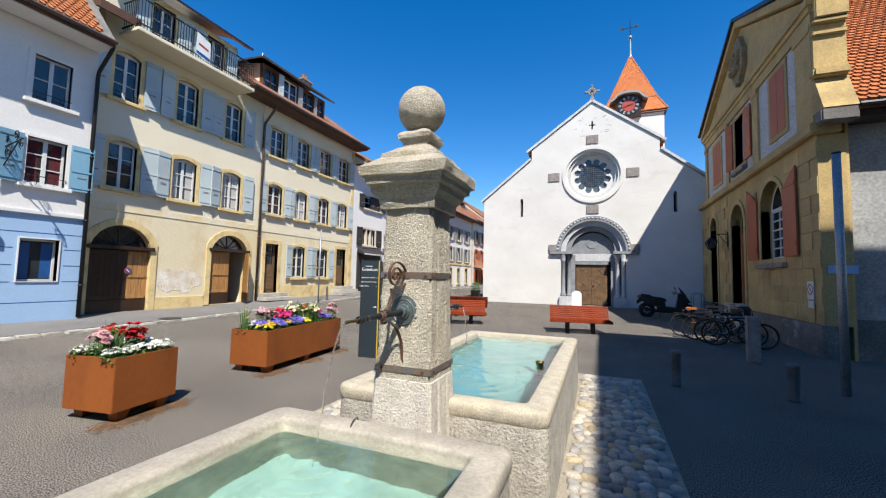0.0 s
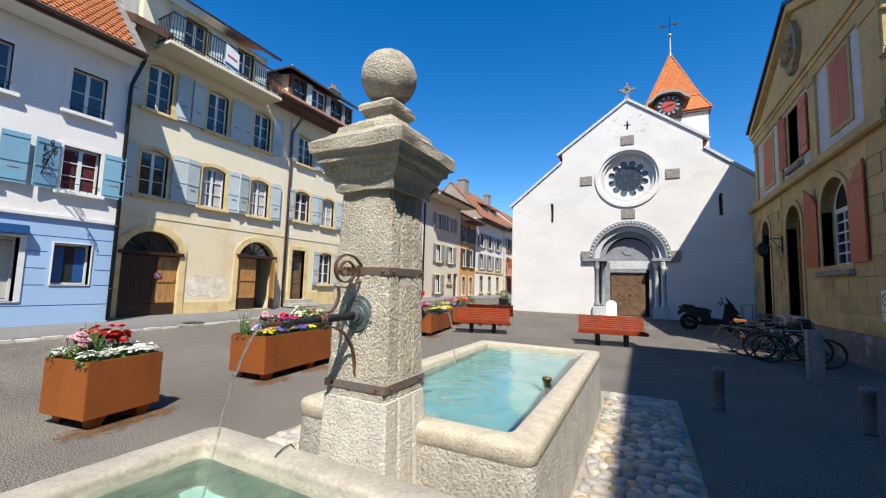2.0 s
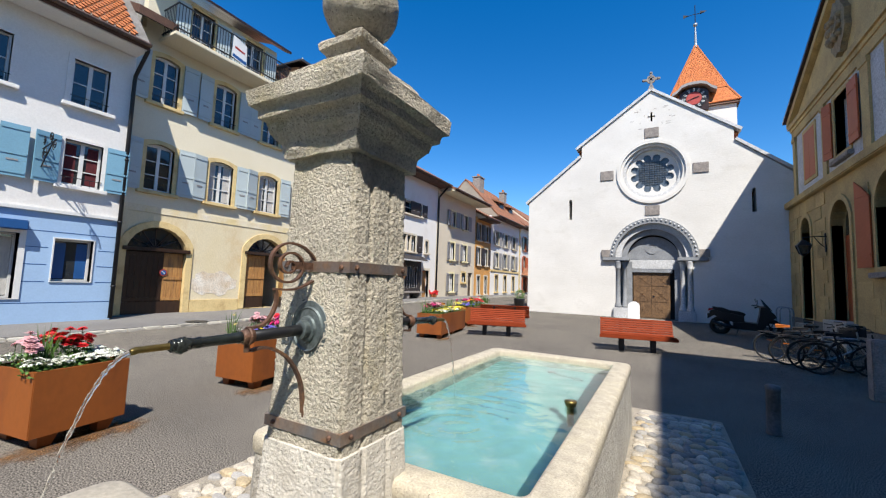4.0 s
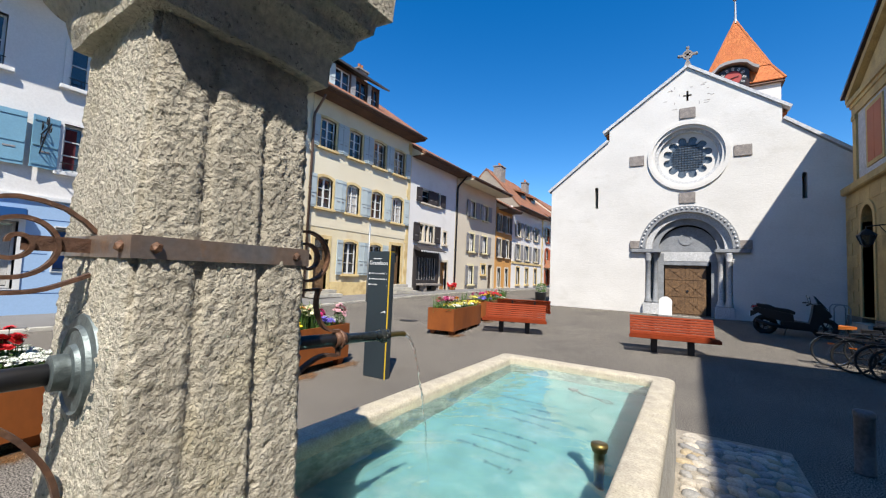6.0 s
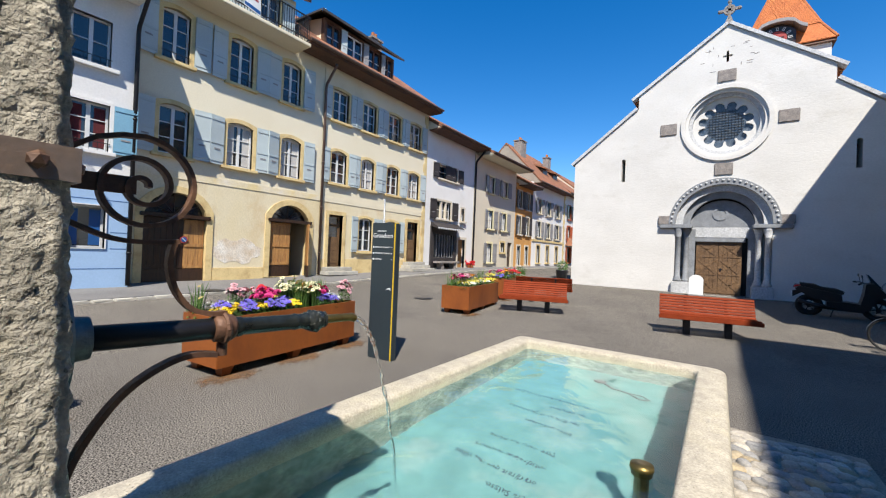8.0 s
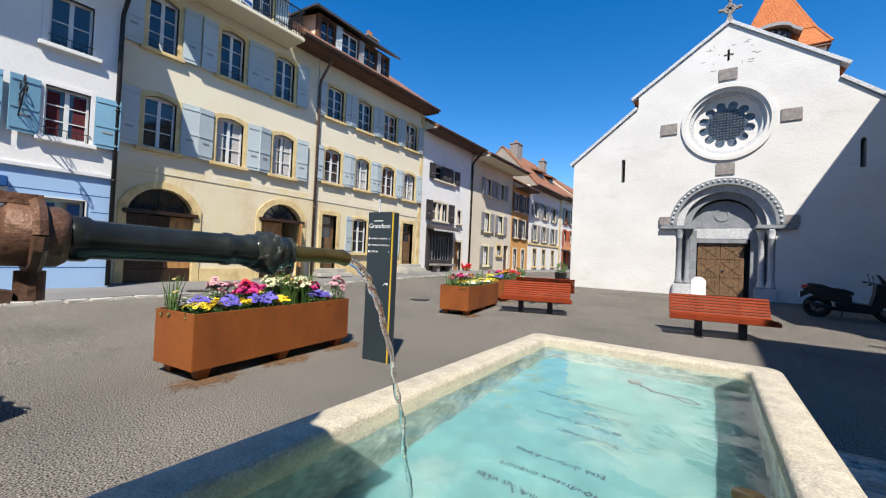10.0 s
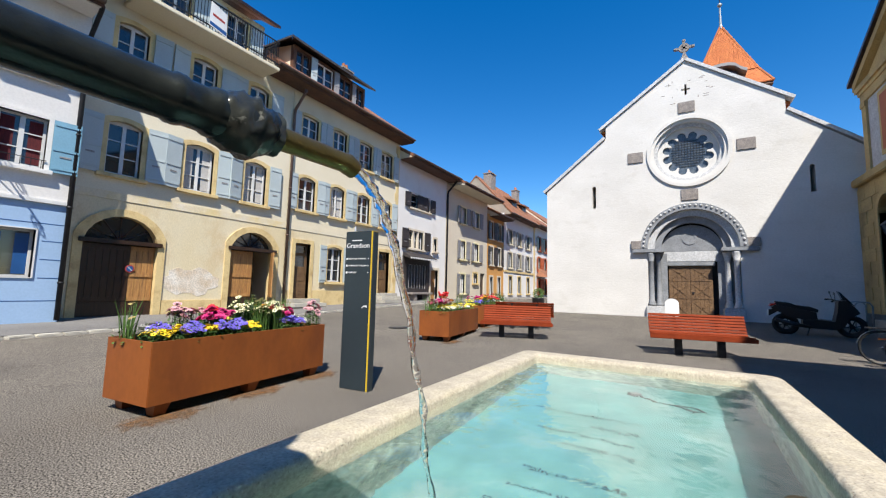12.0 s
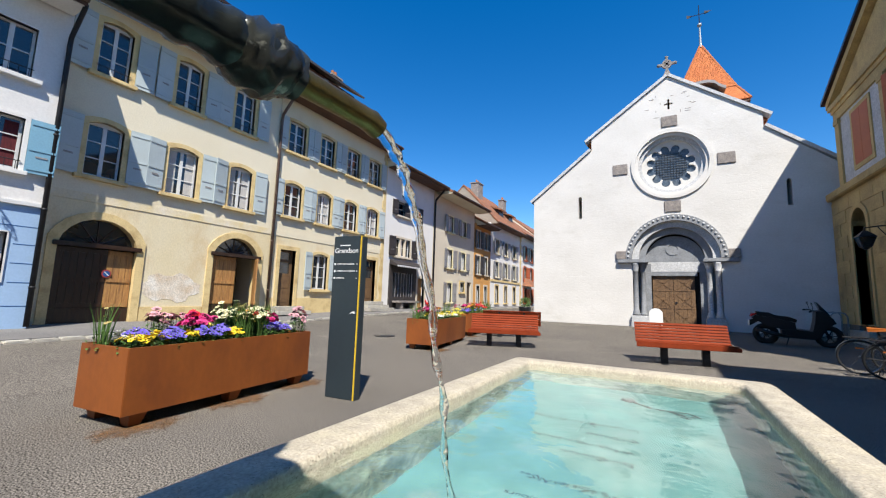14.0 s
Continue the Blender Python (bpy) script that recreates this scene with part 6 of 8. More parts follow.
# clock with its small curved roof
ck = new("clock")
ck.parent = tower
CYY = TY - TW - 0.3
CX, CZ, CR = TX - 0.4, 18.12, 0.94
part("clock_board", plate(B(), arched(CX - CR - 0.12, CX + CR + 0.12, CZ - CR - 0.2, CZ + CR + 0.02, 0.5), [], (0, CYY, 0), XV, ZV, 1.0), M_DARKWOOD, ck)
part("dial_ring", plate(B(), disc(CX, CZ, CR * 0.98, 40), [disc(CX, CZ, CR * 0.62, 40)], (0, CYY - 0.05, 0), XV, ZV, 0.04), M_BLACK, ck)
part("dial", plate(B(), disc(CX, CZ, CR * 0.6, 40), [], (0, CYY - 0.04, 0), XV, ZV, 0.03), M_REDCLOCK, ck, "red clock dial")
for k in range(12):
    a = math.pi * 2 * k / 12
    bm = plate(B(), rect(-0.07, 0.07, CR * 0.66, CR * 0.92), [rect(-0.03, 0.03, CR * 0.7, CR * 0.88)], (0, 0, 0), XV, ZV, 0.02)
    nob = part("numeral_bar", bm, M_COPING, ck)
    nob.matrix_basis = Matrix.Translation((CX, CYY - 0.055, CZ)) @ pose(0, 0, 0, 0, math.degrees(a), 0)
for ln, ang, w in ((0.4, 75, 0.07), (0.5, 250, 0.05)):
    nob = part("pointer", plate(B(), rect(-w / 2, w / 2, -0.1, ln), [], (0, 0, 0), XV, ZV, 0.015), M_DARKWOOD, ck)
    nob.matrix_basis = Matrix.Translation((CX, CYY - 0.075, CZ)) @ pose(0, 0, 0, 0, ang, 0)
prof2 = [(-1.62, 0.3), (-1.45, 0.38), (-1.2, 0.56), (-0.9, 0.9), (-0.5, 1.04), (0, 1.08), (0.5, 1.04), (0.9, 0.9), (1.2, 0.56), (1.45, 0.38), (1.62, 0.3)]
bm = B()
for (xa, za), (xb, zb) in zip(prof2, prof2[1:]):
    lo = [(CX + xa, CYY - 0.45, CZ + za), (CX + xb, CYY - 0.45, CZ + zb), (CX + xb, CYY + 1.5, CZ + zb + 0.1), (CX + xa, CYY + 1.5, CZ + za + 0.1)]
    hexa(bm, lo, [(p[0], p[1], p[2] + 0.24) for p in lo])
part("clock_hood", bm, M_GREYSHUTTER, ck, "curved wooden hood over the clock")
part("hood_finial", tube(B(), [(CX, CYY + 0.3, CZ + 1.15), (CX, CYY + 0.3, CZ + 2.1)], [0.12, 0.02], 8), M_TOWERTILE, ck)

# ---- yellow stone building ----
RX = 4.93
NX = (0, -1, 0)
yb = thing("courthouse", "yellow sandstone building with pediment and brick-red shutters", "public building")
YA, YB, YM = 10.95, 21.75, 15.8
YU = 20.72  # the upper storey stops short of the church


def yopen(yc, w, z0, z1, rise):
    return arched(-(yc + w / 2), -(yc - w / 2), z0, z1, rise)


low_open = [(13.6, 1.62, 2.35, 4.6, 0.78), (16.6, 1.42, 0.9, 4.45, 0.68), (19.72, 1.05, 0.6, 4.42, 0.5)]
up_open = [(12.88, 0.96, 5.76, 7.5, 0), (16.12, 1.0, 5.76, 7.48, 0), (18.92, 1.1, 5.72, 7.42, 0)]
bm = plate(B(), rect(-YB, -YA, 0.75, 5.05), [yopen(*q) for q in low_open[:1]] + [yopen(q[0], q[1], 0.76, q[3], q[4]) for q in low_open[1:]], (RX, 0, 0), NX, ZV, 0.5)
part("lower_wall", bm, M_YELLOWSTONE, yb)
bm = B()
for a, b in ((YA - 0.04, 15.87), (17.33, 19.17), (20.27, YB)):
    box(bm, RX - 0.05, RX + 0.4, a, b, -0.1, 0.745, 0.01)
pieces("plinth", bm, M_DARKBASE, yb)
bm = plate(B(), rect(-YU, -YA, 5.32, 7.9), [yopen(*q) for q in up_open], (RX, 0, 0), NX, ZV, 0.5)
part("upper_wall", bm, M_COPING, yb)
part("string_course", box(B(), RX - 0.16, RX + 0.4, YA - 0.16, YB, 5.052, 5.318, 0.03), M_YELLOWSTONE, yb)
bm = B()
for y0, y1 in ((YA - 0.03, 11.72), (14.27, 14.72), (17.26, 17.6), (20.4, 20.72)):
    box(bm, RX - 0.06, RX + 0.2, y0, y1, 5.32, 7.66)
    box(bm, RX - 0.09, RX + 0.2, y0 - 0.03, y1 + 0.03, 7.5, 7.66)
pieces("pilaster", bm, M_YELLOWSTONE, yb)
# side wall towards the fountain
part("side_wall", box(B(), RX + 0.5, RX + 0.56, YA + 0.02, YA + 0.45, -0.1, 8.0), M_YELLOWSTONE, yb)
bm = B()
box(bm, RX + 0.5, RX + 0.74, YU - 0.45, YU - 0.02, 0, 8.0)
pieces("rear_wall", bm, M_YELLOWSTONE, yb)
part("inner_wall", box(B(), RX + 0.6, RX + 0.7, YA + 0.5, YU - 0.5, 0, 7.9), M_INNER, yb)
# coursed blocks on the lower wall
for j in range(10):
    zz = 0.76 + j * 0.42
    yy = YA + (0.0 if j % 2 else 0.35)
    while yy < YB - 0.2:
        ln = 0.85
        a, b = yy, min(yy + ln, YB)
        if all(b < q[0] - q[1] / 2 - 0.12 or a > q[0] + q[1] / 2 + 0.12 or zz > q[3] + 0.1 or zz + 0.4 < q[2] - 0.05 for q in low_open):
            part("stone_block", box(B(), RX - 0.022, RX + 0.01, a + 0.008, b - 0.008, zz + 0.008, zz + 0.412), M_YELLOWSTONE, yb)
        yy += ln
# entablature and pediment
bm = B()
for x0, z0, z1 in ((0.06, 7.67, 7.95), (0.1, 7.95, 8.08), (0.16, 8.08, 8.25)):
    box(bm, RX - x0, RX + 0.5, YA - x0, YU + x0, z0, z1 - 0.002)
pieces("cornice", bm, M_YELLOWSTONE, yb)
PZ = 10.54
part("pediment_wall", plate(B(), [(-YU - 0.05, 8.25), (-YA + 0.1, 8.25), (-YM, PZ)], [], (RX + 0.02, 0, 0), NX, ZV, 0.4), M_YELLOWSTONE, yb)
for ya in (10.6, 21.0):
    s = 1 if ya < YM else -1
    hexa(bm := B(), [(RX - 0.16, ya, 8.22), (RX + 0.54, ya, 8.22), (RX + 0.54, YM, PZ + 0.06), (RX - 0.16, YM, PZ + 0.06)], [(RX - 0.16, ya, 8.46), (RX + 0.54, ya, 8.46), (RX + 0.54, YM, PZ + 0.29), (RX - 0.16, YM, PZ + 0.29)])
    part("raking_cornice", bm, M_YELLOWSTONE, yb)
    hexa(bm := B(), [(RX - 0.25, ya - s * 0.15, 8.45), (RX + 0.54, ya - s * 0.15, 8.45), (RX + 0.54, YM, PZ + 0.3), (RX - 0.25, YM, PZ + 0.3)], [(RX - 0.25, ya - s * 0.15, 8.57), (RX + 0.54, ya - s * 0.15, 8.57), (RX + 0.54, YM, PZ + 0.42), (RX - 0.25, YM, PZ + 0.42)])
    pieces("roof", bm, M_DARKWOOD, yb)
hexa(bm := B(), [(RX + 0.55, 21.15, 8.45), (RX + 9.0, 21.15, 8.45), (RX + 9.0, YM + 0.02, PZ + 0.3), (RX + 0.55, YM + 0.02, PZ + 0.3)], [(RX + 0.55, 21.15, 8.57), (RX + 9.0, 21.15, 8.57), (RX + 9.0, YM + 0.02, PZ + 0.42), (RX + 0.55, YM + 0.02, PZ + 0.42)])
part("rear_roof", bm, M_OLDTILE, yb)
part("rear_side_wall", box(B(), RX + 0.75, RX + 9.0, YU - 0.4, YU - 0.02, 0, 8.4), M_YELLOWSTONE, yb)
bm = plate(B(), [(-YM + 0.55 * math.cos(k / 20 * 2 * math.pi) * (1 + 0.15 * math.sin(k * 2.1)), 9.35 + 0.82 * math.sin(k / 20 * 2 * math.pi) * (1 + 0.1 * math.sin(k * 3.3))) for k in range(20)], [], (RX - 0.13, 0, 0), NX, ZV, 0.17)
plate(bm, disc(-YM, 9.45, 0.32, 20), [disc(-YM, 9.45, 0.23, 20)], (RX - 0.22, 0, 0), NX, ZV, 0.1)
for k in range(9):
    bmesh.ops.create_icosphere(bm, subdivisions=2, radius=0.1 + 0.03 * (k % 3), matrix=Matrix.Translation((RX - 0.15, YM - 0.28 + 0.28 * (k % 3), 8.8 + 0.27 * (k // 3) + 0.25)))
M_CARVED = surface("weathered_carved_sandstone", (0.36, 0.27, 0.15), (0.24, 0.185, 0.11), 0.92, scale=5, fine=40, bump=0.6, bump_scale=30, depth=0.02)
part("carved_shield", bm, M_CARVED, yb, "carved stone coat of arms")
# sunlit return of the cornice with its sloped ledge
E_ = RX + 0.54  # end of the return towards the annex
hexa(bm := B(), [(RX - 0.06, YA - 0.5, 5.5), (E_, YA - 0.5, 5.5), (E_, YA - 0.02, 5.5), (RX - 0.06, YA - 0.02, 5.5)], [(RX - 0.06, YA - 0.14, 6.3), (E_, YA - 0.14, 6.3), (E_, YA - 0.02, 6.3), (RX - 0.06, YA - 0.02, 6.3)])
part("sloped_ledge", bm, M_YELLOWSTONE, yb)
part("ledge_block", box(B(), RX - 0.1, E_, YA - 0.5, YA - 0.18, 5.2, 5.495, 0.03), M_DARKBASE, yb, "dark ledge block")
part("side_ledge", box(B(), RX - 0.12, E_, YA - 0.3, YA - 0.021, 6.31, 6.52, 0.04), M_YELLOWSTONE, yb)
part("side_pilaster", box(B(), RX - 0.05, E_, YA - 0.13, YA - 0.035, 6.53, 7.3), M_YELLOWSTONE, yb)
for z0, z1, d_ in ((7.3, 7.4, 0.2), (7.4, 7.56, 0.16), (7.56, 7.66, 0.26)):
    part("side_moulding", box(B(), RX - 0.08, E_, YA - d_, YA - 0.035, z0 + 0.002, z1, 0.02), M_YELLOWSTONE, yb)
part("side_parapet", box(B(), RX - 0.05, E_, YA - 0.3, YA - 0.17, 7.67, 8.4, 0.02), M_YELLOWSTONE, yb)


def ywin(yc, w, z0, z1, rise, closed=False, sw=0.6, open_shutters=True, lattice=True):
    wn = new("window")
    wn.parent = yb
    part("surround", plate(B(), yopen(yc, w + 0.26, z0 - 0.13, z1 + 0.13, rise), [yopen(yc, w, z0, z1, rise)], (RX - 0.035, 0, 0), NX, ZV, 0.25), M_YELLOWSTONE, wn)
    u0, u1 = -(yc + w / 2), -(yc - w / 2)
    if closed:
        for a, b in ((u0, (u0 + u1) / 2 - 0.006), ((u0 + u1) / 2 + 0.006, u1)):
            part("shutter", plate(B(), rect(a, b, z0, z1), [], (RX - 0.04, 0, 0), NX, ZV, 0.04), M_REDSHUTTER, wn)
        return wn
    n = 3
    cw = (w - 0.1) / n
    rows_ = 5
    zs = z0 + 0.06
    zt = z1 - max(rise, 0.05) - 0.05
    holes = [rect(u0 + 0.05 + cw * i + 0.02, u0 + 0.05 + cw * (i + 1) - 0.02, zs + (zt - zs) * j / rows_ + 0.02, zs + (zt - zs) * (j + 1) / rows_ - 0.02) for i in range(n) for j in range(rows_)]
    part("window_frame", plate(B(), yopen(yc, w, z0, z1, rise), holes, (RX + 0.26, 0, 0), NX, ZV, 0.05), M_WHITEPAINT, wn)
    part("pane", plate(B(), rect(u0, u1, z0, zt + 0.05), [], (RX + 0.29, 0, 0), NX, ZV, 0.01), M_PANE, wn)
    if rise > 0.3:
        part("pane", plate(B(), yopen(yc, w * 0.84, zt + 0.12, z1 - 0.08, rise * 0.84), [], (RX + 0.255, 0, 0), NX, ZV, 0.006), M_PANE, wn)
    if open_shutters:
        for s in (-1, 1):
            sh = new("shutter")
            sh.parent = wn
            hy = yc + s * (w / 2 + 0.12)
            sh.matrix_basis = pose(RX - 0.06, hy, 0, 0, 0, 13 if s > 0 else -1)
            a, b = (0, sw) if s < 0 else (-sw * 0.62, 0)
            top = [(a, z0), (b, z0)] + ([(b, z1 - rise * 0.6), ((a + b) / 2, z1 - rise * 0.25), (a, z1)] if s > 0 else [(b, z1), ((a + b) / 2, z1 - rise * 0.25), (a, z1 - rise * 0.6)])
            if rise == 0:
                top = rect(a, b, z0, z1)
            part("board", plate(B(), top, [], (-0.02, 0, 0), NX, ZV, 0.04), M_REDSHUTTER, sh)
            bm = B()
            for q in (0.12, 0.8):
                box(bm, -0.035, -0.021, -b + 0.03, -a - 0.03, z0 + (z1 - z0) * q, z0 + (z1 - z0) * q + 0.08)
            pieces("cross_bar", bm, M_REDSHUTTER, sh)
    part("sill", box(B(), RX - 0.14, RX + 0.1, yc - w / 2 - 0.2, yc + w / 2 + 0.2, z0 - 0.27, z0 - 0.135, 0.015), M_BROWNSTONE, wn)
    return wn


ywin(*low_open[0], sw=0.8)
ywin(*up_open[0], closed=True)
ywin(*up_open[1], sw=0.64)
ywin(*up_open[2], closed=True)
for yc, w, z0, z1, rise in low_open[1:]:
    dr = new("door")
    dr.parent = yb
    part("surround", plate(B(), yopen(yc, w + 0.3, 0.77, z1 + 0.16, rise), [yopen(yc, w, 0.775, z1, rise)], (RX - 0.04, 0, 0), NX, ZV, 0.3), M_YELLOWSTONE, dr)
    part("leaf", plate(B(), yopen(yc, w, z0, z1 - 1.0, 0), [], (RX + 0.3, 0, 0), NX, ZV, 0.06), M_REDSHUTTER if yc < 17 else M_DARKWOOD, dr)
    part("fanlight", plate(B(), yopen(yc, w, z1 - 0.99, z1, rise), [], (RX + 0.32, 0, 0), NX, ZV, 0.03), M_PANE, dr)
    part("doorstep", box(B(), RX - 0.25, RX + 0.3, yc - w / 2 - 0.2, yc + w / 2 + 0.2, 0.0, z0 - 0.01, 0.015), M_KERB, dr)

# low building beside it with the red tiled roof
lb = thing("annex", "grey lime-washed annex with red tiled roof", "house")
part("front_wall", box(B(), RX + 0.56, RX + 9.5, 11.2, 11.6, -0.1, 5.5), M_SHADEWALL, lb)
part("plinth", box(B(), RX + 0.56, RX + 9.5, 11.14, 11.198, -0.1, 0.9), M_DARKBASE, lb)
part("fascia", box(B(), RX + 0.6, RX + 9.5, 10.62, 11.6, 5.28, 5.44), M_DARKWOOD, lb)
hexa(bm := B(), [(RX + 0.55, 10.55, 5.45), (RX + 9.6, 10.55, 5.45), (RX + 9.6, 15.8, 10.78), (RX + 0.55, 15.8, 10.78)], [(RX + 0.55, 10.55, 5.57), (RX + 9.6, 10.55, 5.57), (RX + 9.6, 15.8, 10.9), (RX + 0.55, 15.8, 10.9)])
lbr = part("roof", bm, M_TILE, lb)
upv = Vector((0, 6.45, 6.55)).normalized()
tile_field(lbr, (RX + 0.55, 10.53, 5.575), (1, 0, 0), tuple(upv), 30, 37, 0.17, 0.2, M_TILE)
part("gutter", tube(B(), [(RX + 0.55, 10.48, 5.5), (RX + 9.6, 10.48, 5.5)], 0.06, 8), M_DARKIRON, lb)

# plain buildings that close the square behind and beside the walker
# unseen; added and sized so its shadow edge falls beside the fountain
closing = thing("building", "unseen plain plastered building closing the square", "building", group="closing buildings")
bm = box(B(), 5.25, 14.0, -16.0, 5.2, 0, 12.5)
part("wall", bm, M_SHADEWALL, closing)
closing2 = thing("building", "unseen plain plastered building closing the square", "building", group="closing buildings")
part("wall", box(B(), -13.9, 4.9, -26.0, -16.1, 0, 8.0), M_GREIGE, closing2)
closing3 = thing("building", "unseen plain plastered building closing the square", "building", group="closing buildings")
part("wall", box(B(), -23.0, HX, -26.0, 0.55, 0, 8.5), M_GREIGE, closing3)
closing4 = thing("building", "plain plastered building closing the street", "building", group="closing buildings")
part("wall", box(B(), -6.0, 6.0, 49.0, 70.0, 0, 8.0), M_WHITEPLASTER, closing4)

# ---- pavement, kerb and cobbles ----
KERB = [(-11.25, -16), (-11.3, 0), (-11.4, 5), (-11.65, 8), (-11.95, 10.6), (-12.35, 14.2), (-12.7, 20), (-12.9, 30), (-13.0, 56)]


def kerb_x(y):
    for (xa, ya), (xb, yb_) in zip(KERB, KERB[1:]):
        if ya <= y <= yb_:
            return xa + (xb - xa) * (y - ya) / (yb_ - ya)
    return KERB[-1][0]


bm = B()
prev = None
for k in range(145):
    y = -16 + k * 0.5
    x0, x1 = -14.75, kerb_x(y) - 0.13
    row = [bm.verts.new((x, y, ground_z(x, y) + h)) for x, h in ((x0, 0.07), (x1, 0.06), (x1, -0.05))]
    if prev:
        for a in range(2):
            bm.faces.new((prev[a], prev[a + 1], row[a + 1], row[a]))
    prev = row
tagged(part("pavement", bm, M_PAVE), "grey asphalt pavement along the house fronts", "pavement", kind="structure")
kerb = tagged(new("kerb"), "row of pale worn kerb stones", "kerb", kind="structure")
meshes = []
for v in range(5):
    bm = box(B(), -0.11, 0.11, -0.2, 0.2, -0.1, 0.0, 0.02)
    for vert in bm.verts:
        vert.co += Vector((noise.noise(vert.co * 9 + Vector((v, 0, 0))), noise.noise(vert.co * 9 + Vector((0, v, 3))), 0)) * 0.02
    ob = part("kerb_stone", bm, M_KERB, kerb)
    meshes.append(ob.data)
    bpy.data.objects.remove(ob)
rng = random.Random(3)
for k in range(112):
    y = -1 + k * 0.42
    x = kerb_x(y)
    ob = new("kerb_stone", meshes[k % 5])
    ob.parent = kerb
    sl = math.atan2(kerb_x(y + 0.3) - kerb_x(y - 0.3), 0.6)
    ob.matrix_basis = pose(x, y, ground_z(x, y) + 0.055 + rng.uniform(-0.008, 0.008), 0, 0, -math.degrees(sl) + rng.uniform(-3, 3))

apron = tagged(part("cobbled_apron", box(B(), -2.85, 0.97, -3.5, 7.1, -0.05, 0.006), M_MORTAR), "mortared apron of mixed river cobbles round the fountain", "cobbles", kind="structure")
cob_meshes = []
for v in range(8):
    bm = B()
    n = 9
    rx, ry = 0.046 + 0.018 * ((v * 3) % 4) / 3, 0.066 + 0.036 * ((v * 5) % 7) / 6
    rings = []
    for s_, z in ((1.0, -0.012), (0.93, 0.016), (0.6, 0.03)):
        rings.append([bm.verts.new((rx * s_ * math.cos(2 * math.pi * k / n) * (1 + 0.14 * math.sin(k * 2.1 + v)), ry * s_ * math.sin(2 * math.pi * k / n) * (1 + 0.12 * math.cos(k * 1.7 + v)), z)) for k in range(n)])
    for a, b in zip(rings, rings[1:]):
        for k in range(n):
            bm.faces.new((a[k], a[(k + 1) % n], b[(k + 1) % n], b[k]))
    bm.faces.new(rings[-1])
    ob = part("cobble", bm, M_COBBLE[(0, 1, 2, 1, 0, 1, 3, 1)[v]], apron, smooth=True)
    cob_meshes.append(ob.data)
    bpy.data.objects.remove(ob)
placed, singles, rest = [], 0, []
rng = random.Random(11)
spots = []
for x0, x1, y0, y1 in ((0.03, 0.93, 0.8, 7.05), (-2.82, -1.78, 0.6, 5.6)):
    yy = y0
    while yy < y1:
        xx = x0 + 0.06 + rng.uniform(0, 0.05)
        while xx < x1 - 0.04:
            spots.append((xx + rng.uniform(-0.025, 0.025), yy + rng.uniform(-0.04, 0.04)))
            xx += 0.108
        yy += 0.125
for x, y in spots:
    m = pose(x, y, 0.004 + rng.uniform(-0.006, 0.004), rng.uniform(-5, 5), rng.uniform(-5, 5), rng.choice((0, 90, 60, 100)) + rng.uniform(-35, 35))
    v = rng.randrange(8)
    if (x > 0 and y > 2.2) and singles < 290:
        ob = new("cobble", cob_meshes[v])
        ob.parent = apron
        ob.matrix_basis = m
        singles += 1
    else:
        rest.append((v, m))
for pick, mt in (((0, 4), M_COBBLE[0]), ((1, 3, 5, 7), M_COBBLE[1]), ((2,), M_COBBLE[2]), ((6,), M_COBBLE[3])):
    verts, faces = [], []
    for v, m in rest:
        if v in pick:
            k = len(verts)
            verts += [tuple(m @ q.co) for q in cob_meshes[v].vertices]
            faces += [tuple(k + i for i in p.vertices) for p in cob_meshes[v].polygons]
    if verts:
        me = bpy.data.meshes.new("cobbles")
        me.from_pydata(verts, [], faces)
        me.materials.append(mt)
        ob = new("cobbles", me)
        ob.parent = apron
        ob["kind"] = "stuff"
for x, y in ((-8.7, 8.6), (-11.9, 7.9), (-7.6, 12.2)):
    z = ground_z(x, y) + (0.066 if x < -11.8 else 0.0)
    bm = lathe(B(), [(0.3, -0.02), (0.3, 0.006), (0.27, 0.007), (0.26, 0.004), (0.02, 0.005)], (x, y, z), 24)
    tagged(part("manhole_cover", bm, M_DARKIRON), "round dark iron manhole cover set in asphalt", "manhole cover", "manhole covers")


# ---- planters and flowers ----
def petal_mat(name, c):
    return surface(name, c, tuple(v * 0.75 for v in c), 0.55, scale=30, fine=60, fine_amount=0.2, bump=0)


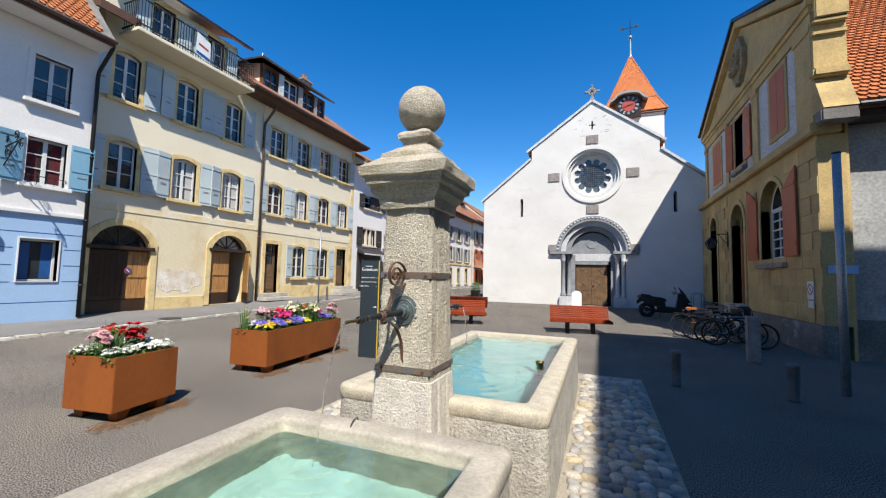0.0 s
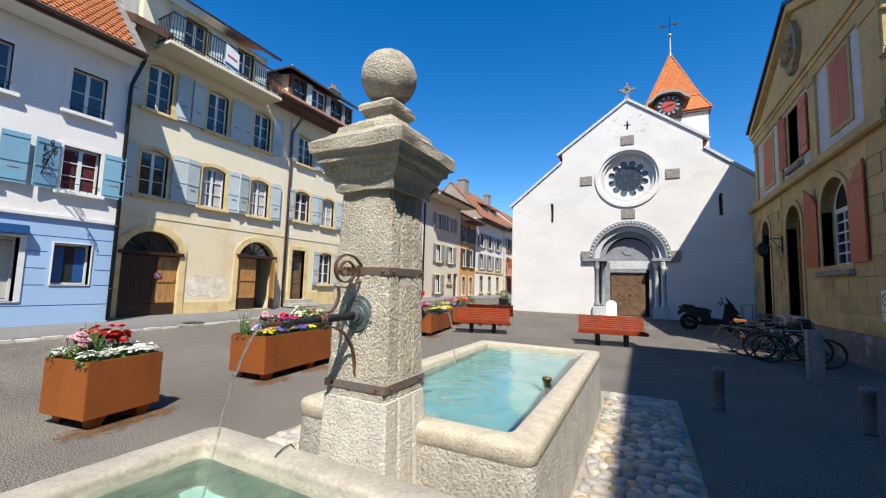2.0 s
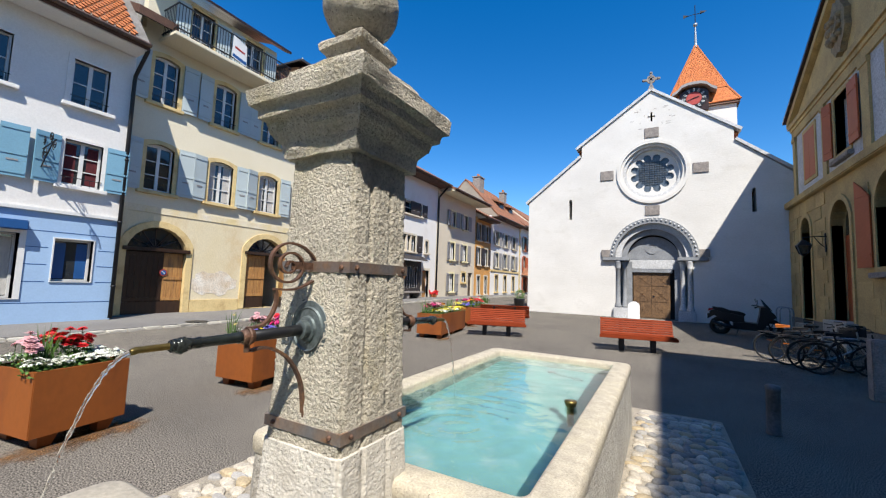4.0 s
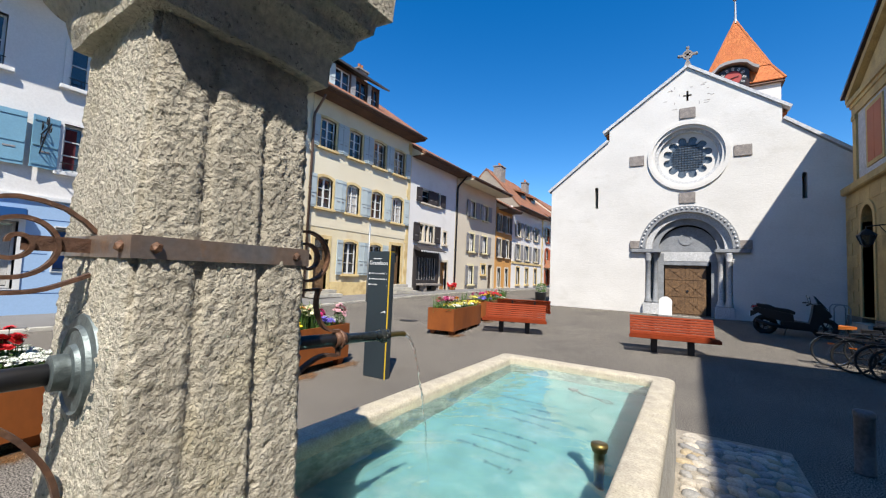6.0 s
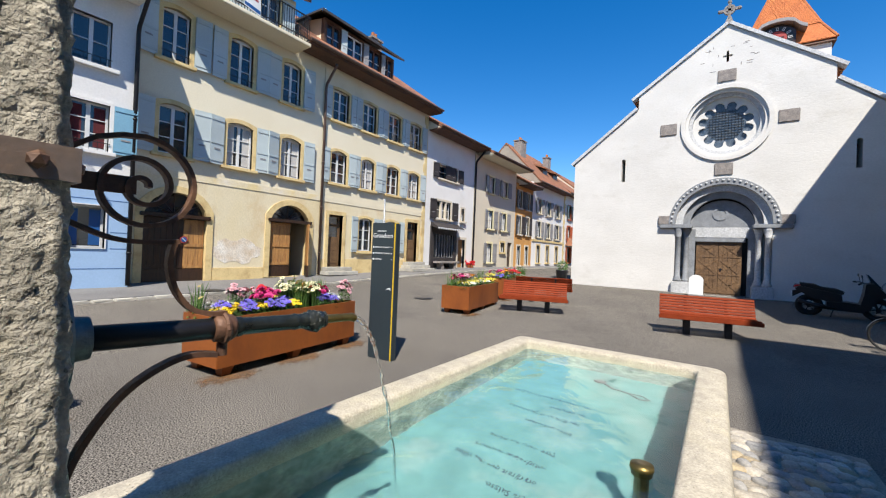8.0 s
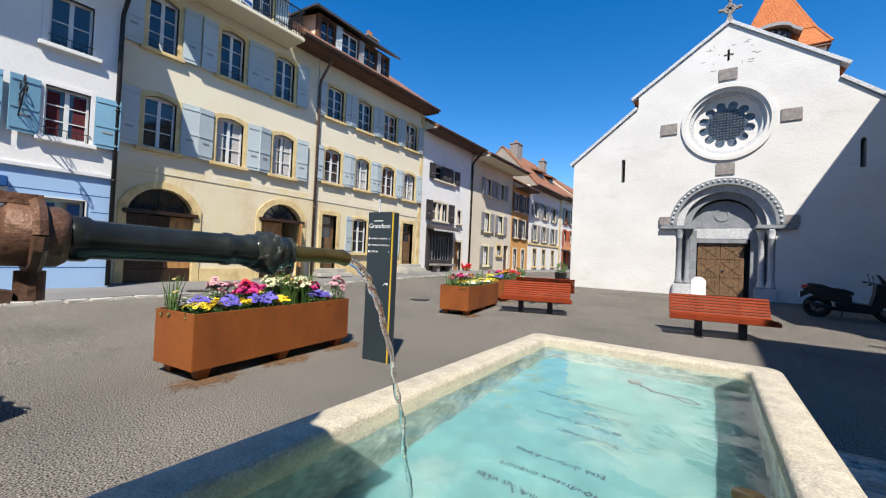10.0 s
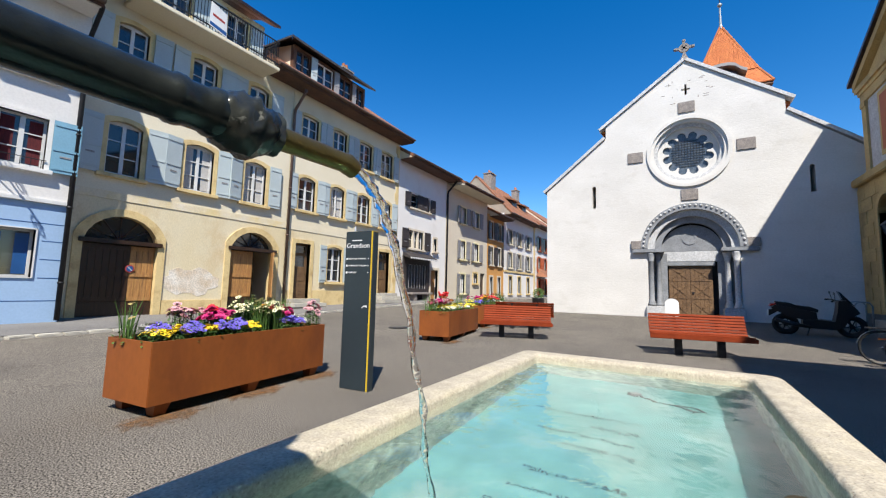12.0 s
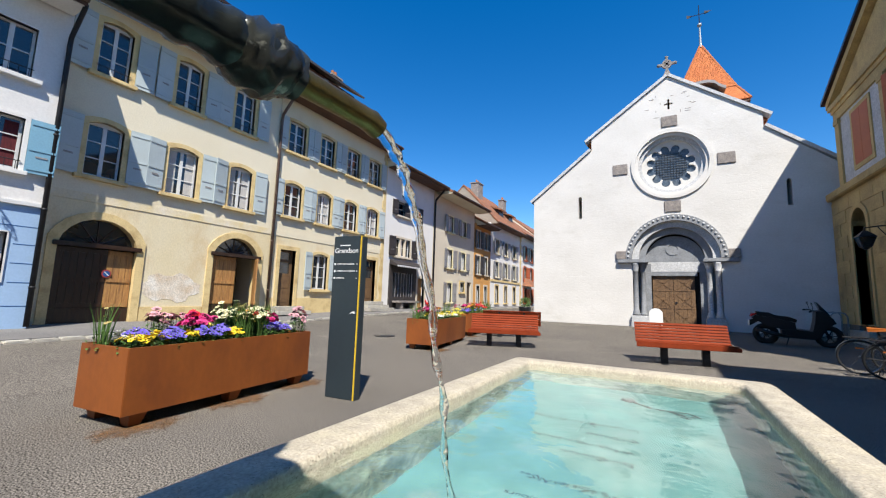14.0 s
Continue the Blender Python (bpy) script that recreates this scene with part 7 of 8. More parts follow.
FLOWERS = {
    "violet pansies": ("pansy_clump", petal_mat("violet_petals", (0.17, 0.12, 0.6)), 0.036, 34, 0.18, 0),
    "yellow pansies": ("pansy_clump", petal_mat("yellow_petals", (0.9, 0.62, 0.02)), 0.033, 30, 0.15, 0),
    "white daisies": ("daisy_clump", petal_mat("white_petals", (0.82, 0.82, 0.72)), 0.021, 64, 0.15, 0),
    "magenta ranunculus": ("ranunculus_clump", petal_mat("magenta_petals", (0.68, 0.03, 0.2)), 0.05, 18, 0.3, 1),
    "red ranunculus": ("ranunculus_clump", petal_mat("red_petals", (0.66, 0.015, 0.02)), 0.05, 16, 0.33, 1),
    "pale pink ranunculus": ("ranunculus_clump", petal_mat("pink_petals", (0.78, 0.42, 0.45)), 0.05, 18, 0.33, 1),
    "orange ranunculus": ("ranunculus_clump", petal_mat("orange_petals", (0.85, 0.4, 0.03)), 0.05, 16, 0.31, 1),
    "cream daffodils": ("daffodil_clump", petal_mat("cream_petals", (0.82, 0.76, 0.45)), 0.038, 26, 0.4, 2),
    "yellow primroses": ("primrose_clump", petal_mat("primrose_petals", (0.82, 0.68, 0.06)), 0.031, 30, 0.189, 0),
    "grass-like leaves": ("leaf_tuft", petal_mat("dry_bloom", (0.45, 0.35, 0.12)), 0.018, 6, 0.42, 2),
}


VP, YP, WD, MR, RR_, PR, OR_, CD, YPR, GL = list(FLOWERS)


def clump(kind, m, spread, seed):
    name, pm, size, count, height, style = FLOWERS[kind]
    rg = random.Random(seed)
    top = thing(name, "clump of " + kind + " growing in the rusty planter", "flowers", m, group="planter flowers")
    bm = B()
    blades = (28 if kind == GL else 80) if style == 2 else 0
    for k in range(blades):
        a, r = rg.uniform(0, 6.28), rg.uniform(0, spread * 0.6)
        x, y = r * math.cos(a), r * math.sin(a)
        h, lean, w = height * rg.uniform(0.6, 1.15), rg.uniform(0.02, 0.12), rg.uniform(0.004, 0.007)
        dx, dy = lean * math.cos(a), lean * math.sin(a)
        b = rg.uniform(0, 3.14)
        cx, cy = w * math.cos(b), w * math.sin(b)
        v = [bm.verts.new(p) for p in ((x - cx, y - cy, 0), (x + cx, y + cy, 0), (x + dx * 0.4 + cx, y + dy * 0.4 + cy, h * 0.6), (x + dx * 0.4 - cx, y + dy * 0.4 - cy, h * 0.6), (x + dx, y + dy, h))]
        bm.faces.new(v[:4]), bm.faces.new((v[3], v[2], v[4]))
    for k in range((110, 190)[style] if style < 2 else 26):
        a, r = rg.uniform(0, 6.28), spread * math.sqrt(rg.random())
        x, y, z = r * math.cos(a), r * math.sin(a), rg.uniform(0.0, height * (0.75 if style == 0 else 0.88 if style == 1 else 0.6)) * (1.1 - 0.5 * r / spread)
        ln, w, b, t = rg.uniform(0.03, 0.06), rg.uniform(0.010, 0.018), rg.uniform(0, 6.28), rg.uniform(-0.5, 0.9)
        d, s_ = Vector((math.cos(b) * math.cos(t), math.sin(b) * math.cos(t), math.sin(t))), Vector((-math.sin(b), math.cos(b), 0))
        p = Vector((x, y, z))
        v = [bm.verts.new(q) for q in (p, p + d * ln * 0.5 + s_ * w, p + d * ln + Vector((0, 0, -0.006)), p + d * ln * 0.5 - s_ * w)]
        bm.faces.new(v)
    part("foliage", bm, M_LEAF, top)["kind"] = "stuff"
    bm, heart = B(), B()
    for k in range(count):
        a, r = rg.uniform(0, 6.28), spread * math.sqrt(rg.random())
        c = Vector((r * math.cos(a), r * math.sin(a), height * rg.uniform(0.75, 1.1) * (1.06 - 0.3 * r / spread)))
        nrm = Vector((math.cos(a) * 0.5 * r / spread + rg.uniform(-0.4, 0.4), math.sin(a) * 0.5 * r / spread + rg.uniform(-0.4, 0.4) - 0.25, 1)).normalized()
        u = nrm.orthogonal().normalized()
        w = nrm.cross(u)
        layers = ((1.0, 0.1), (0.72, 0.45), (0.42, 0.8)) if style == 1 else ((1.0, 0.15),)
        for scale_, liftz in layers:
            n = 7 if style == 1 else 5
            sz = size * scale_ * rg.uniform(0.85, 1.15)
            o = rg.uniform(0, 1)
            for i in range(n):
                b0 = 2 * math.pi * (i + o) / n
                rad = u * math.cos(b0) + w * math.sin(b0)
                tan = nrm.cross(rad)
                base = c + nrm * size * liftz * 0.5
                v = [bm.verts.new(q) for q in (base, base + rad * sz * 0.65 + tan * sz * 0.42 + nrm * sz * 0.15, base + rad * sz + nrm * sz * (0.1 + 0.5 * liftz), base + rad * sz * 0.65 - tan * sz * 0.42 + nrm * sz * 0.15)]
                bm.faces.new(v)
        bmesh.ops.create_icosphere(heart, subdivisions=1, radius=size * 0.22, matrix=Matrix.Translation(c + nrm * size * 0.2))
        if style != 0:
            tube(heart, [c, c - Vector((0, 0, height * 0.8))], 0.0028, 4)
    part("blossoms", bm, pm, top)["kind"] = "stuff"
    part("flower_heart", heart, M_LEAF, top)["kind"] = "stuff"
    return top


def planter(corner, yaw, w, ln, feet, kinds, seed, z0=0.0, h=0.69):
    """A rusted steel trough on short feet: corner is its near top corner, w to the left of it, ln away from it."""
    m = pose(corner[0], corner[1], z0, 0, 0, yaw)
    top = thing("planter", "long rusted corten steel planter on short feet full of flowers" if ln > 1.5 else "short rusted corten steel planter on short feet full of flowers", "planter", m, group="steel planters")
    zb = 0.115
    bm = plate(B(), rect(-w, 0, 0, ln), [rect(-w + 0.025, -0.025, 0.025, ln - 0.025)], (0, 0, h), (1, 0, 0), (0, 1, 0), h - zb)
    bmesh.ops.bevel(bm, geom=[e for e in bm.edges if abs(e.verts[0].co.z - e.verts[1].co.z) > 0.3], offset=0.006, segments=2, affect="EDGES")
    part("trough", bm, M_CORTEN, top)
    part("bottom_plate", box(B(), -w + 0.03, -0.03, 0.03, ln - 0.03, zb, zb + 0.03), M_CORTEN, top)
    part("soil", box(B(), -w + 0.026, -0.026, 0.026, ln - 0.026, h - 0.12, h - 0.05), M_SOIL, top)
    for f in feet:
        for xx in (-0.16, -w + 0.06):
            hexa(bm := B(), [(xx, f, 0), (xx + 0.1, f, 0), (xx + 0.1, f + 0.1, 0), (xx, f + 0.1, 0)], [(xx - 0.02, f - 0.02, zb), (xx + 0.14, f - 0.02, zb), (xx + 0.14, f + 0.13, zb), (xx - 0.02, f + 0.13, zb)])
            part("foot", bm, M_CORTEN, top)
    rg = random.Random(seed)
    n = len(kinds)
    for i, row in enumerate(kinds):
        for j, kd in enumerate(row):
            y = ln * (i + 0.5) / n + rg.uniform(-0.03, 0.03)
            x = -w * (j + 0.5) / len(row)
            sp = min(ln / n * 0.62, w / len(row) * 0.62)
            clump(kd, m @ pose(x, y, h - 0.055, 0, 0, rg.uniform(0, 360)), sp, seed * 50 + i * 7 + j)
    for f in feet:
        fm = m @ pose(0.02, f + 0.05, 0.0)
        ob = part("rust_stain", plate(B(), [(0.32 * math.cos(k / 24 * 6.283), 0.52 * math.sin(k / 24 * 6.283)) for k in range(24)], [], (0, 0, 0.004), (1, 0, 0), (0, 1, 0), 0.002), M_RUSTSTAIN)
        ob.matrix_basis = fm
        tagged(ob, "orange-brown rust stain on the asphalt", "stain", "rust stains", "structure")
    return top


planter((-4.47, 2.36), 9, 0.7, 0.77, (0.1, 0.56), [[WD, PR, WD], [WD, GL, WD], [WD, RR_, RR_], [WD, RR_, WD], [WD, WD, WD]], 1)
planter((-4.68, 4.64), 6, 0.73, 2.28, (0.1, 1.1, 2.08), [[YP, GL], [YP, VP, WD], [VP, YP, WD], [YP, VP, PR], [VP, MR, PR], [VP, MR, RR_], [YP, VP, YPR], [CD, CD], [CD, CD], [VP, YPR, OR_], [VP, MR, RR_], [WD, GL], [PR, WD]], 2)
planter((-5.05, 10.72), 9, 0.75, 2.3, (0.1, 1.12, 2.1), [[YPR, GL], [WD, MR], [YPR, MR], [WD, PR], [YPR, OR_], [WD, YPR], [YPR, WD], [YPR, GL]], 3, 0.02)
planter((-5.62, 13.85), 5, 0.75, 2.3, (0.1, 1.12, 2.1), [[VP, YPR], [OR_, MR], [RR_, YPR], [RR_, MR], [WD, GL], [CD, VP]], 4, 0.08)


# ---- benches ----
def bench(m):
    top = thing("bench", "red-stained slatted bench on dark metal legs", "bench", m, group="slatted benches")
    L = 0.85
    prof = []
    for k in range(6):
        prof.append((-0.42 + k * 0.074, 0.40 + 0.01 * abs(k - 3), 0))
    for k in range(7):
        prof.append((0.015 + k * 0.028, 0.435 + k * 0.056, 63))
    for y, z, tilt in prof:
        bm = box(B(), -L, L, -0.026, 0.026, -0.014, 0.014, 0.006)
        ob = part("slat", bm, M_BENCH, top)
        ob.matrix_basis = pose(0, y, z, tilt, 0, 0)
    part("front_rail", box(B(), -L - 0.03, L + 0.03, -0.475, -0.445, 0.34, 0.42, 0.008), M_BENCH, top)
    for x in (-0.36, 0.36):
        bm = B()
        box(bm, x - 0.065, x + 0.065, -0.26, -0.16, 0.012, 0.37, 0.006)
        part("leg", bm, M_DARKIRON, top)
        part("base_plate", box(B(), x - 0.07, x + 0.07, -0.42, 0.08, 0.0, 0.012), M_DARKIRON, top)
        part("bracket", strap(B(), [(x, -0.44, 0.372), (x, -0.2, 0.372), (x, -0.02, 0.4), (x, 0.05, 0.45), (x, 0.2, 0.76)], 0.05, 0.02), M_DARKIRON, top)
    return top


b1 = bench(pose(-0.26, 12.38, 0.03, 0, 0, 9))
copy_thing(b1, pose(-4.14, 12.62, 0.03, 0, 0, 18))
copy_thing(b1, pose(-4.55, 14.4, 0.08, 0, 0, 198))

# ---- information pylon ----
py = thing("information_pylon", "anthracite information pylon with white lettering and yellow edge", "sign pylon", pose(-3.97, 6.55, 0, 0, 0, 5))
part("panel", box(B(), -0.2, 0.19, -0.05, 0.05, 0.0, 1.93, 0.006), M_PYLON, py)
part("edge_strip", box(B(), 0.191, 0.21, -0.045, 0.055, 0.0, 1.93), M_YELLOWEDGE, py, "bright yellow edge strip")
part("side_panel", box(B(), 0.211, 0.225, -0.04, 0.05, 0.0, 1.92), M_PYLON, py)
text_mesh("place_name", "Grandson", 0.088, pose(-0.18, -0.0525, 1.72, 90), M_WHITEINK, py)
for k, words in enumerate(("OFFICE DU TOURISME", "MAISON DES TERROIRS", "CHÂTEAU")):
    text_mesh("direction", words, 0.026, pose(-0.135, -0.0525, 1.575 - 0.085 * k, 90), M_WHITEINK, py)
    part("pictogram", plate(B(), disc(-0.165, 1.584 - 0.085 * k, 0.014, 14), [], (0, -0.0525, 0), (1, 0, 0), ZV, 0.003), M_WHITEINK, py)
    part("arrow", plate(B(), [(0.155, 1.575 - 0.085 * k), (0.172, 1.583 - 0.085 * k), (0.155, 1.591 - 0.085 * k)], [], (0, -0.0525, 0), (1, 0, 0), ZV, 0.003), M_WHITEINK, py)
part("emblem", plate(B(), [(0.08, 0.98), (0.13, 1.0), (0.17, 0.985), (0.16, 1.02), (0.12, 1.012)], [], (0, -0.0525, 0), (1, 0, 0), ZV, 0.003), M_WHITEINK, py)
part("small_print", plate(B(), rect(-0.1, 0.05, 1.808, 1.82), [], (0, -0.0525, 0), (1, 0, 0), ZV, 0.003), M_WHITEINK, py)

# ---- bollards, poles, lantern, small signs ----
for x, y, h in ((1.45, 6.98, 0.56), (2.88, 6.82, 0.53)):
    bm = lathe(B(), [(0.075, 0), (0.075, 0.02), (0.07, 0.03), (0.07, h - 0.07), (0.076, h - 0.065), (0.076, h - 0.02), (0.06, h - 0.005), (0.02, h)], (x, y, 0), 18)
    tagged(part("bollard", bm, M_BOLLARD, smooth=True), "short round grey metal bollard on the asphalt", "bollard", "bollards")
pole = thing("sign_pole", "grey galvanised pole standing beside the annex", "pole")
part("post", tube(B(), [(3.75, 7.5, 0), (3.75, 7.5, 3.68)], 0.055, 14), M_GALV, pole, smooth=True)
part("cap", lathe(B(), [(0.058, 3.68), (0.058, 3.71), (0.02, 3.73)], (3.75, 7.5, 0), 14), M_BLACK, pole)
stp = thing("post", "thin grey street sign post on the pavement", "post")
part("tube", tube(B(), [(-12.3, 15.2, 0.2), (-12.3, 15.2, 3.75)], 0.035, 10), M_GALV, stp, smooth=True)
tagged(part("bollard", lathe(B(), [(0.06, 0.25), (0.06, 0.95), (0.03, 1.0)], (-12.5, 16.1, 0), 12), M_BOLLARD), "slim grey bollard on the pavement edge", "bollard", "bollards")
stone = thing("stone_post", "square pale stone post beside the yellow building", "stone post")
part("post", box(B(), 3.2, 3.42, 9.75, 9.97, 0, 0.95, 0.02), M_BROWNSTONE, stone)
np_ = thing("no_parking_sign", "red and white no-parking plate on the yellow wall", "sign")
part("plate", box(B(), RX - 0.05, RX - 0.03, 11.25, 11.55, 1.3, 1.72, 0.005), M_WHITEPAINT, np_)
part("ring", plate(B(), disc(-11.4, 1.53, 0.13, 20), [disc(-11.4, 1.53, 0.1, 20)], (RX - 0.051, 0, 0), NX, ZV, 0.003), M_REDCLOCK, np_)
part("slash", plate(B(), [(-11.49, 1.61), (-11.47, 1.63), (-11.31, 1.45), (-11.33, 1.43)], [], (RX - 0.052, 0, 0), NX, ZV, 0.003), M_BLUEPAINT, np_)
part("supplement", box(B(), RX - 0.05, RX - 0.03, 11.27, 11.53, 1.1, 1.27, 0.005), M_WHITEPAINT, np_)
bs = thing("street_plate", "pale blue plate on the shaded corner wall", "sign")
part("plate", box(B(), RX + 0.1, RX + 0.6, YA - 0.04, YA - 0.005, 1.9, 2.08), M_BLUEWALL, bs)

lan = thing("wall_lantern", "black wrought-iron lantern hanging from a wall bracket", "lantern")
LX, LY, LZ = 4.36, 17.75, 2.95
part("bracket", tube(B(), [(RX, LY, LZ + 0.55), (RX - 0.25, LY, LZ + 0.56), (LX, LY, LZ + 0.52)], 0.018, 6), M_DARKIRON, lan)
part("bracket_brace", tube(B(), [(RX, LY, LZ + 0.15), (RX - 0.15, LY, LZ + 0.3), (RX - 0.3, LY, LZ + 0.53)], 0.012, 6), M_DARKIRON, lan)
part("wall_plate", box(B(), RX - 0.045, RX - 0.022, LY - 0.04, LY + 0.04, LZ + 0.05, LZ + 0.65), M_DARKIRON, lan)
part("cap", hexa(B(), [(LX - 0.19, LY - 0.19, LZ + 0.26), (LX + 0.19, LY - 0.19, LZ + 0.26), (LX + 0.19, LY + 0.19, LZ + 0.26), (LX - 0.19, LY + 0.19, LZ + 0.26)], [(LX - 0.04, LY - 0.04, LZ + 0.44), (LX + 0.04, LY - 0.04, LZ + 0.44), (LX + 0.04, LY + 0.04, LZ + 0.44), (LX - 0.04, LY + 0.04, LZ + 0.44)]), M_DARKIRON, lan)
part("hook", cyl(B(), (LX, LY, LZ + 0.43), (LX, LY, LZ + 0.53), 0.015), M_DARKIRON, lan)
sq = lambda r, z: [(LX - r, LY - r, z), (LX + r, LY - r, z), (LX + r, LY + r, z), (LX - r, LY + r, z)]
part("glass_body", hexa(B(), sq(0.09, LZ), sq(0.16, LZ + 0.255)), M_PANE, lan)
bm = B()
for a, b in zip(sq(0.095, LZ), sq(0.166, LZ + 0.255)):
    cyl(bm, a, b, 0.012, n=5)
pieces("lantern_rib", bm, M_DARKIRON, lan)
part("foot", hexa(B(), sq(0.03, LZ - 0.08), sq(0.1, LZ)), M_DARKIRON, lan)

af = thing("pavement_sign", "white rounded pavement sign board in front of the portal", "sign board", pose(-0.78, 20.9, 0.222, 0, 0, 4))
part("board", plate(B(), arched(-0.24, 0.24, 0.06, 0.82, 0.16), [], (0, -0.06, 0), (1, 0.0, 0), (0, 0.12, 1), 0.03), M_WHITEPAINT, af)
part("board", plate(B(), arched(-0.24, 0.24, 0.06, 0.82, 0.16), [], (0, 0.2, 0), (1, 0.0, 0), (0, -0.12, 1), 0.03), M_WHITEPAINT, af)
part("foot_bar", box(B(), -0.26, 0.26, -0.1, 0.24, 0.0, 0.06, 0.01), M_GREYSHUTTER, af)
part("print_bar", plate(B(), rect(-0.15, 0.05, 0.12, 0.16), [], (0, -0.055, 0), (1, 0, 0), (0, 0.12, 1), 0.004), M_DARKWOOD, af)

pot = thing("plant_pot", "tall black plant pot with a small round shrub beside the church", "plant pot", pose(-6.35, 21.6, 0.225))
part("pot", lathe(B(), [(0.2, 0), (0.24, 0.02), (0.29, 0.62), (0.3, 0.66), (0.27, 0.66), (0.25, 0.6)], (0, 0, 0), 20), M_BLACK, pot, smooth=True)
bm = B()
rg = random.Random(8)
for k in range(700):
    v = Vector((rg.gauss(0, 1), rg.gauss(0, 1), rg.gauss(0, 1))).normalized() * rg.uniform(0.12, 0.27)
    p = v + Vector((0, 0, 0.86))
    d, s_ = v.normalized() * 0.04, v.orthogonal().normalized() * 0.016
    t = Vector((rg.uniform(-1, 1), rg.uniform(-1, 1), rg.uniform(-1, 1))) * 0.02
    bm.faces.new([bm.verts.new(q) for q in (p, p + d * 0.5 + s_ + t, p + d + t, p + d * 0.5 - s_ + t)])
part("shrub", bm, M_LEAF, pot)
part("stem", cyl(B(), (0, 0, 0.55), (0, 0, 0.8), 0.02), M_DARKWOOD, pot)

sb = thing("stone_bench", "dark weathered stone bench against the white house", "stone bench", HM)
part("seat", box(B(), HX + 0.15, HX + 0.65, 20.9, 23.0, 0.78, 0.9, 0.02), M_BROWNSTONE, sb)
for yy in (21.2, 22.5):
    part("leg", box(B(), HX + 0.2, HX + 0.58, yy, yy + 0.25, 0.3, 0.779, 0.02), M_BROWNSTONE, sb)
pots = thing("flower_pot", "pot of bright red and white flowers by the door", "flower pot", HM @ pose(HX + 0.25, 24.95, 0.38))
part("pot", lathe(B(), [(0.16, 0), (0.2, 0.25), (0.21, 0.28)], (0, 0, 0), 14), M_TILE, pots)
bm = B()
for k in range(40):
    bmesh.ops.create_icosphere(bm, subdivisions=1, radius=0.06, matrix=Matrix.Translation((rg.uniform(-0.25, 0.25), rg.uniform(-0.35, 0.35), 0.3 + rg.uniform(0, 0.25))))
part("blossoms", bm, FLOWERS[RR_][1], pots)["kind"] = "stuff"


# ---- scooter and bicycles ----
def wheel_parts(parent, x, z, r, w, tyre_r, spokes, rim_mat):
    wh = new("wheel")
    wh.parent = parent
    pts = [(x + r * math.cos(2 * math.pi * k / 28), 0, z + r * math.sin(2 * math.pi * k / 28)) for k in range(29)]
    part("tyre", tube(B(), pts, tyre_r, 8), M_RUBBER, wh, smooth=True)
    rr = r - tyre_r * 0.9
    pts = [(x + rr * math.cos(2 * math.pi * k / 28), 0, z + rr * math.sin(2 * math.pi * k / 28)) for k in range(29)]
    part("rim", tube(B(), pts, max(0.008, tyre_r * 0.4), 6), rim_mat, wh)
    bm = B()
    for k in range(spokes):
        a = 2 * math.pi * k / spokes
        cyl(bm, (x + 0.02 * math.cos(a), w * (1 if k % 2 else -1) * 0.3, z + 0.02 * math.sin(a)), (x + rr * math.cos(a + 0.15), 0, z + rr * math.sin(a + 0.15)), 0.0022 if spokes > 12 else 0.016, n=4)
    cyl(bm, (x, -w / 2, z), (x, w / 2, z), 0.025 if spokes > 12 else 0.06, n=10)
    part("spokes", bm, rim_mat, wh)
    return wh


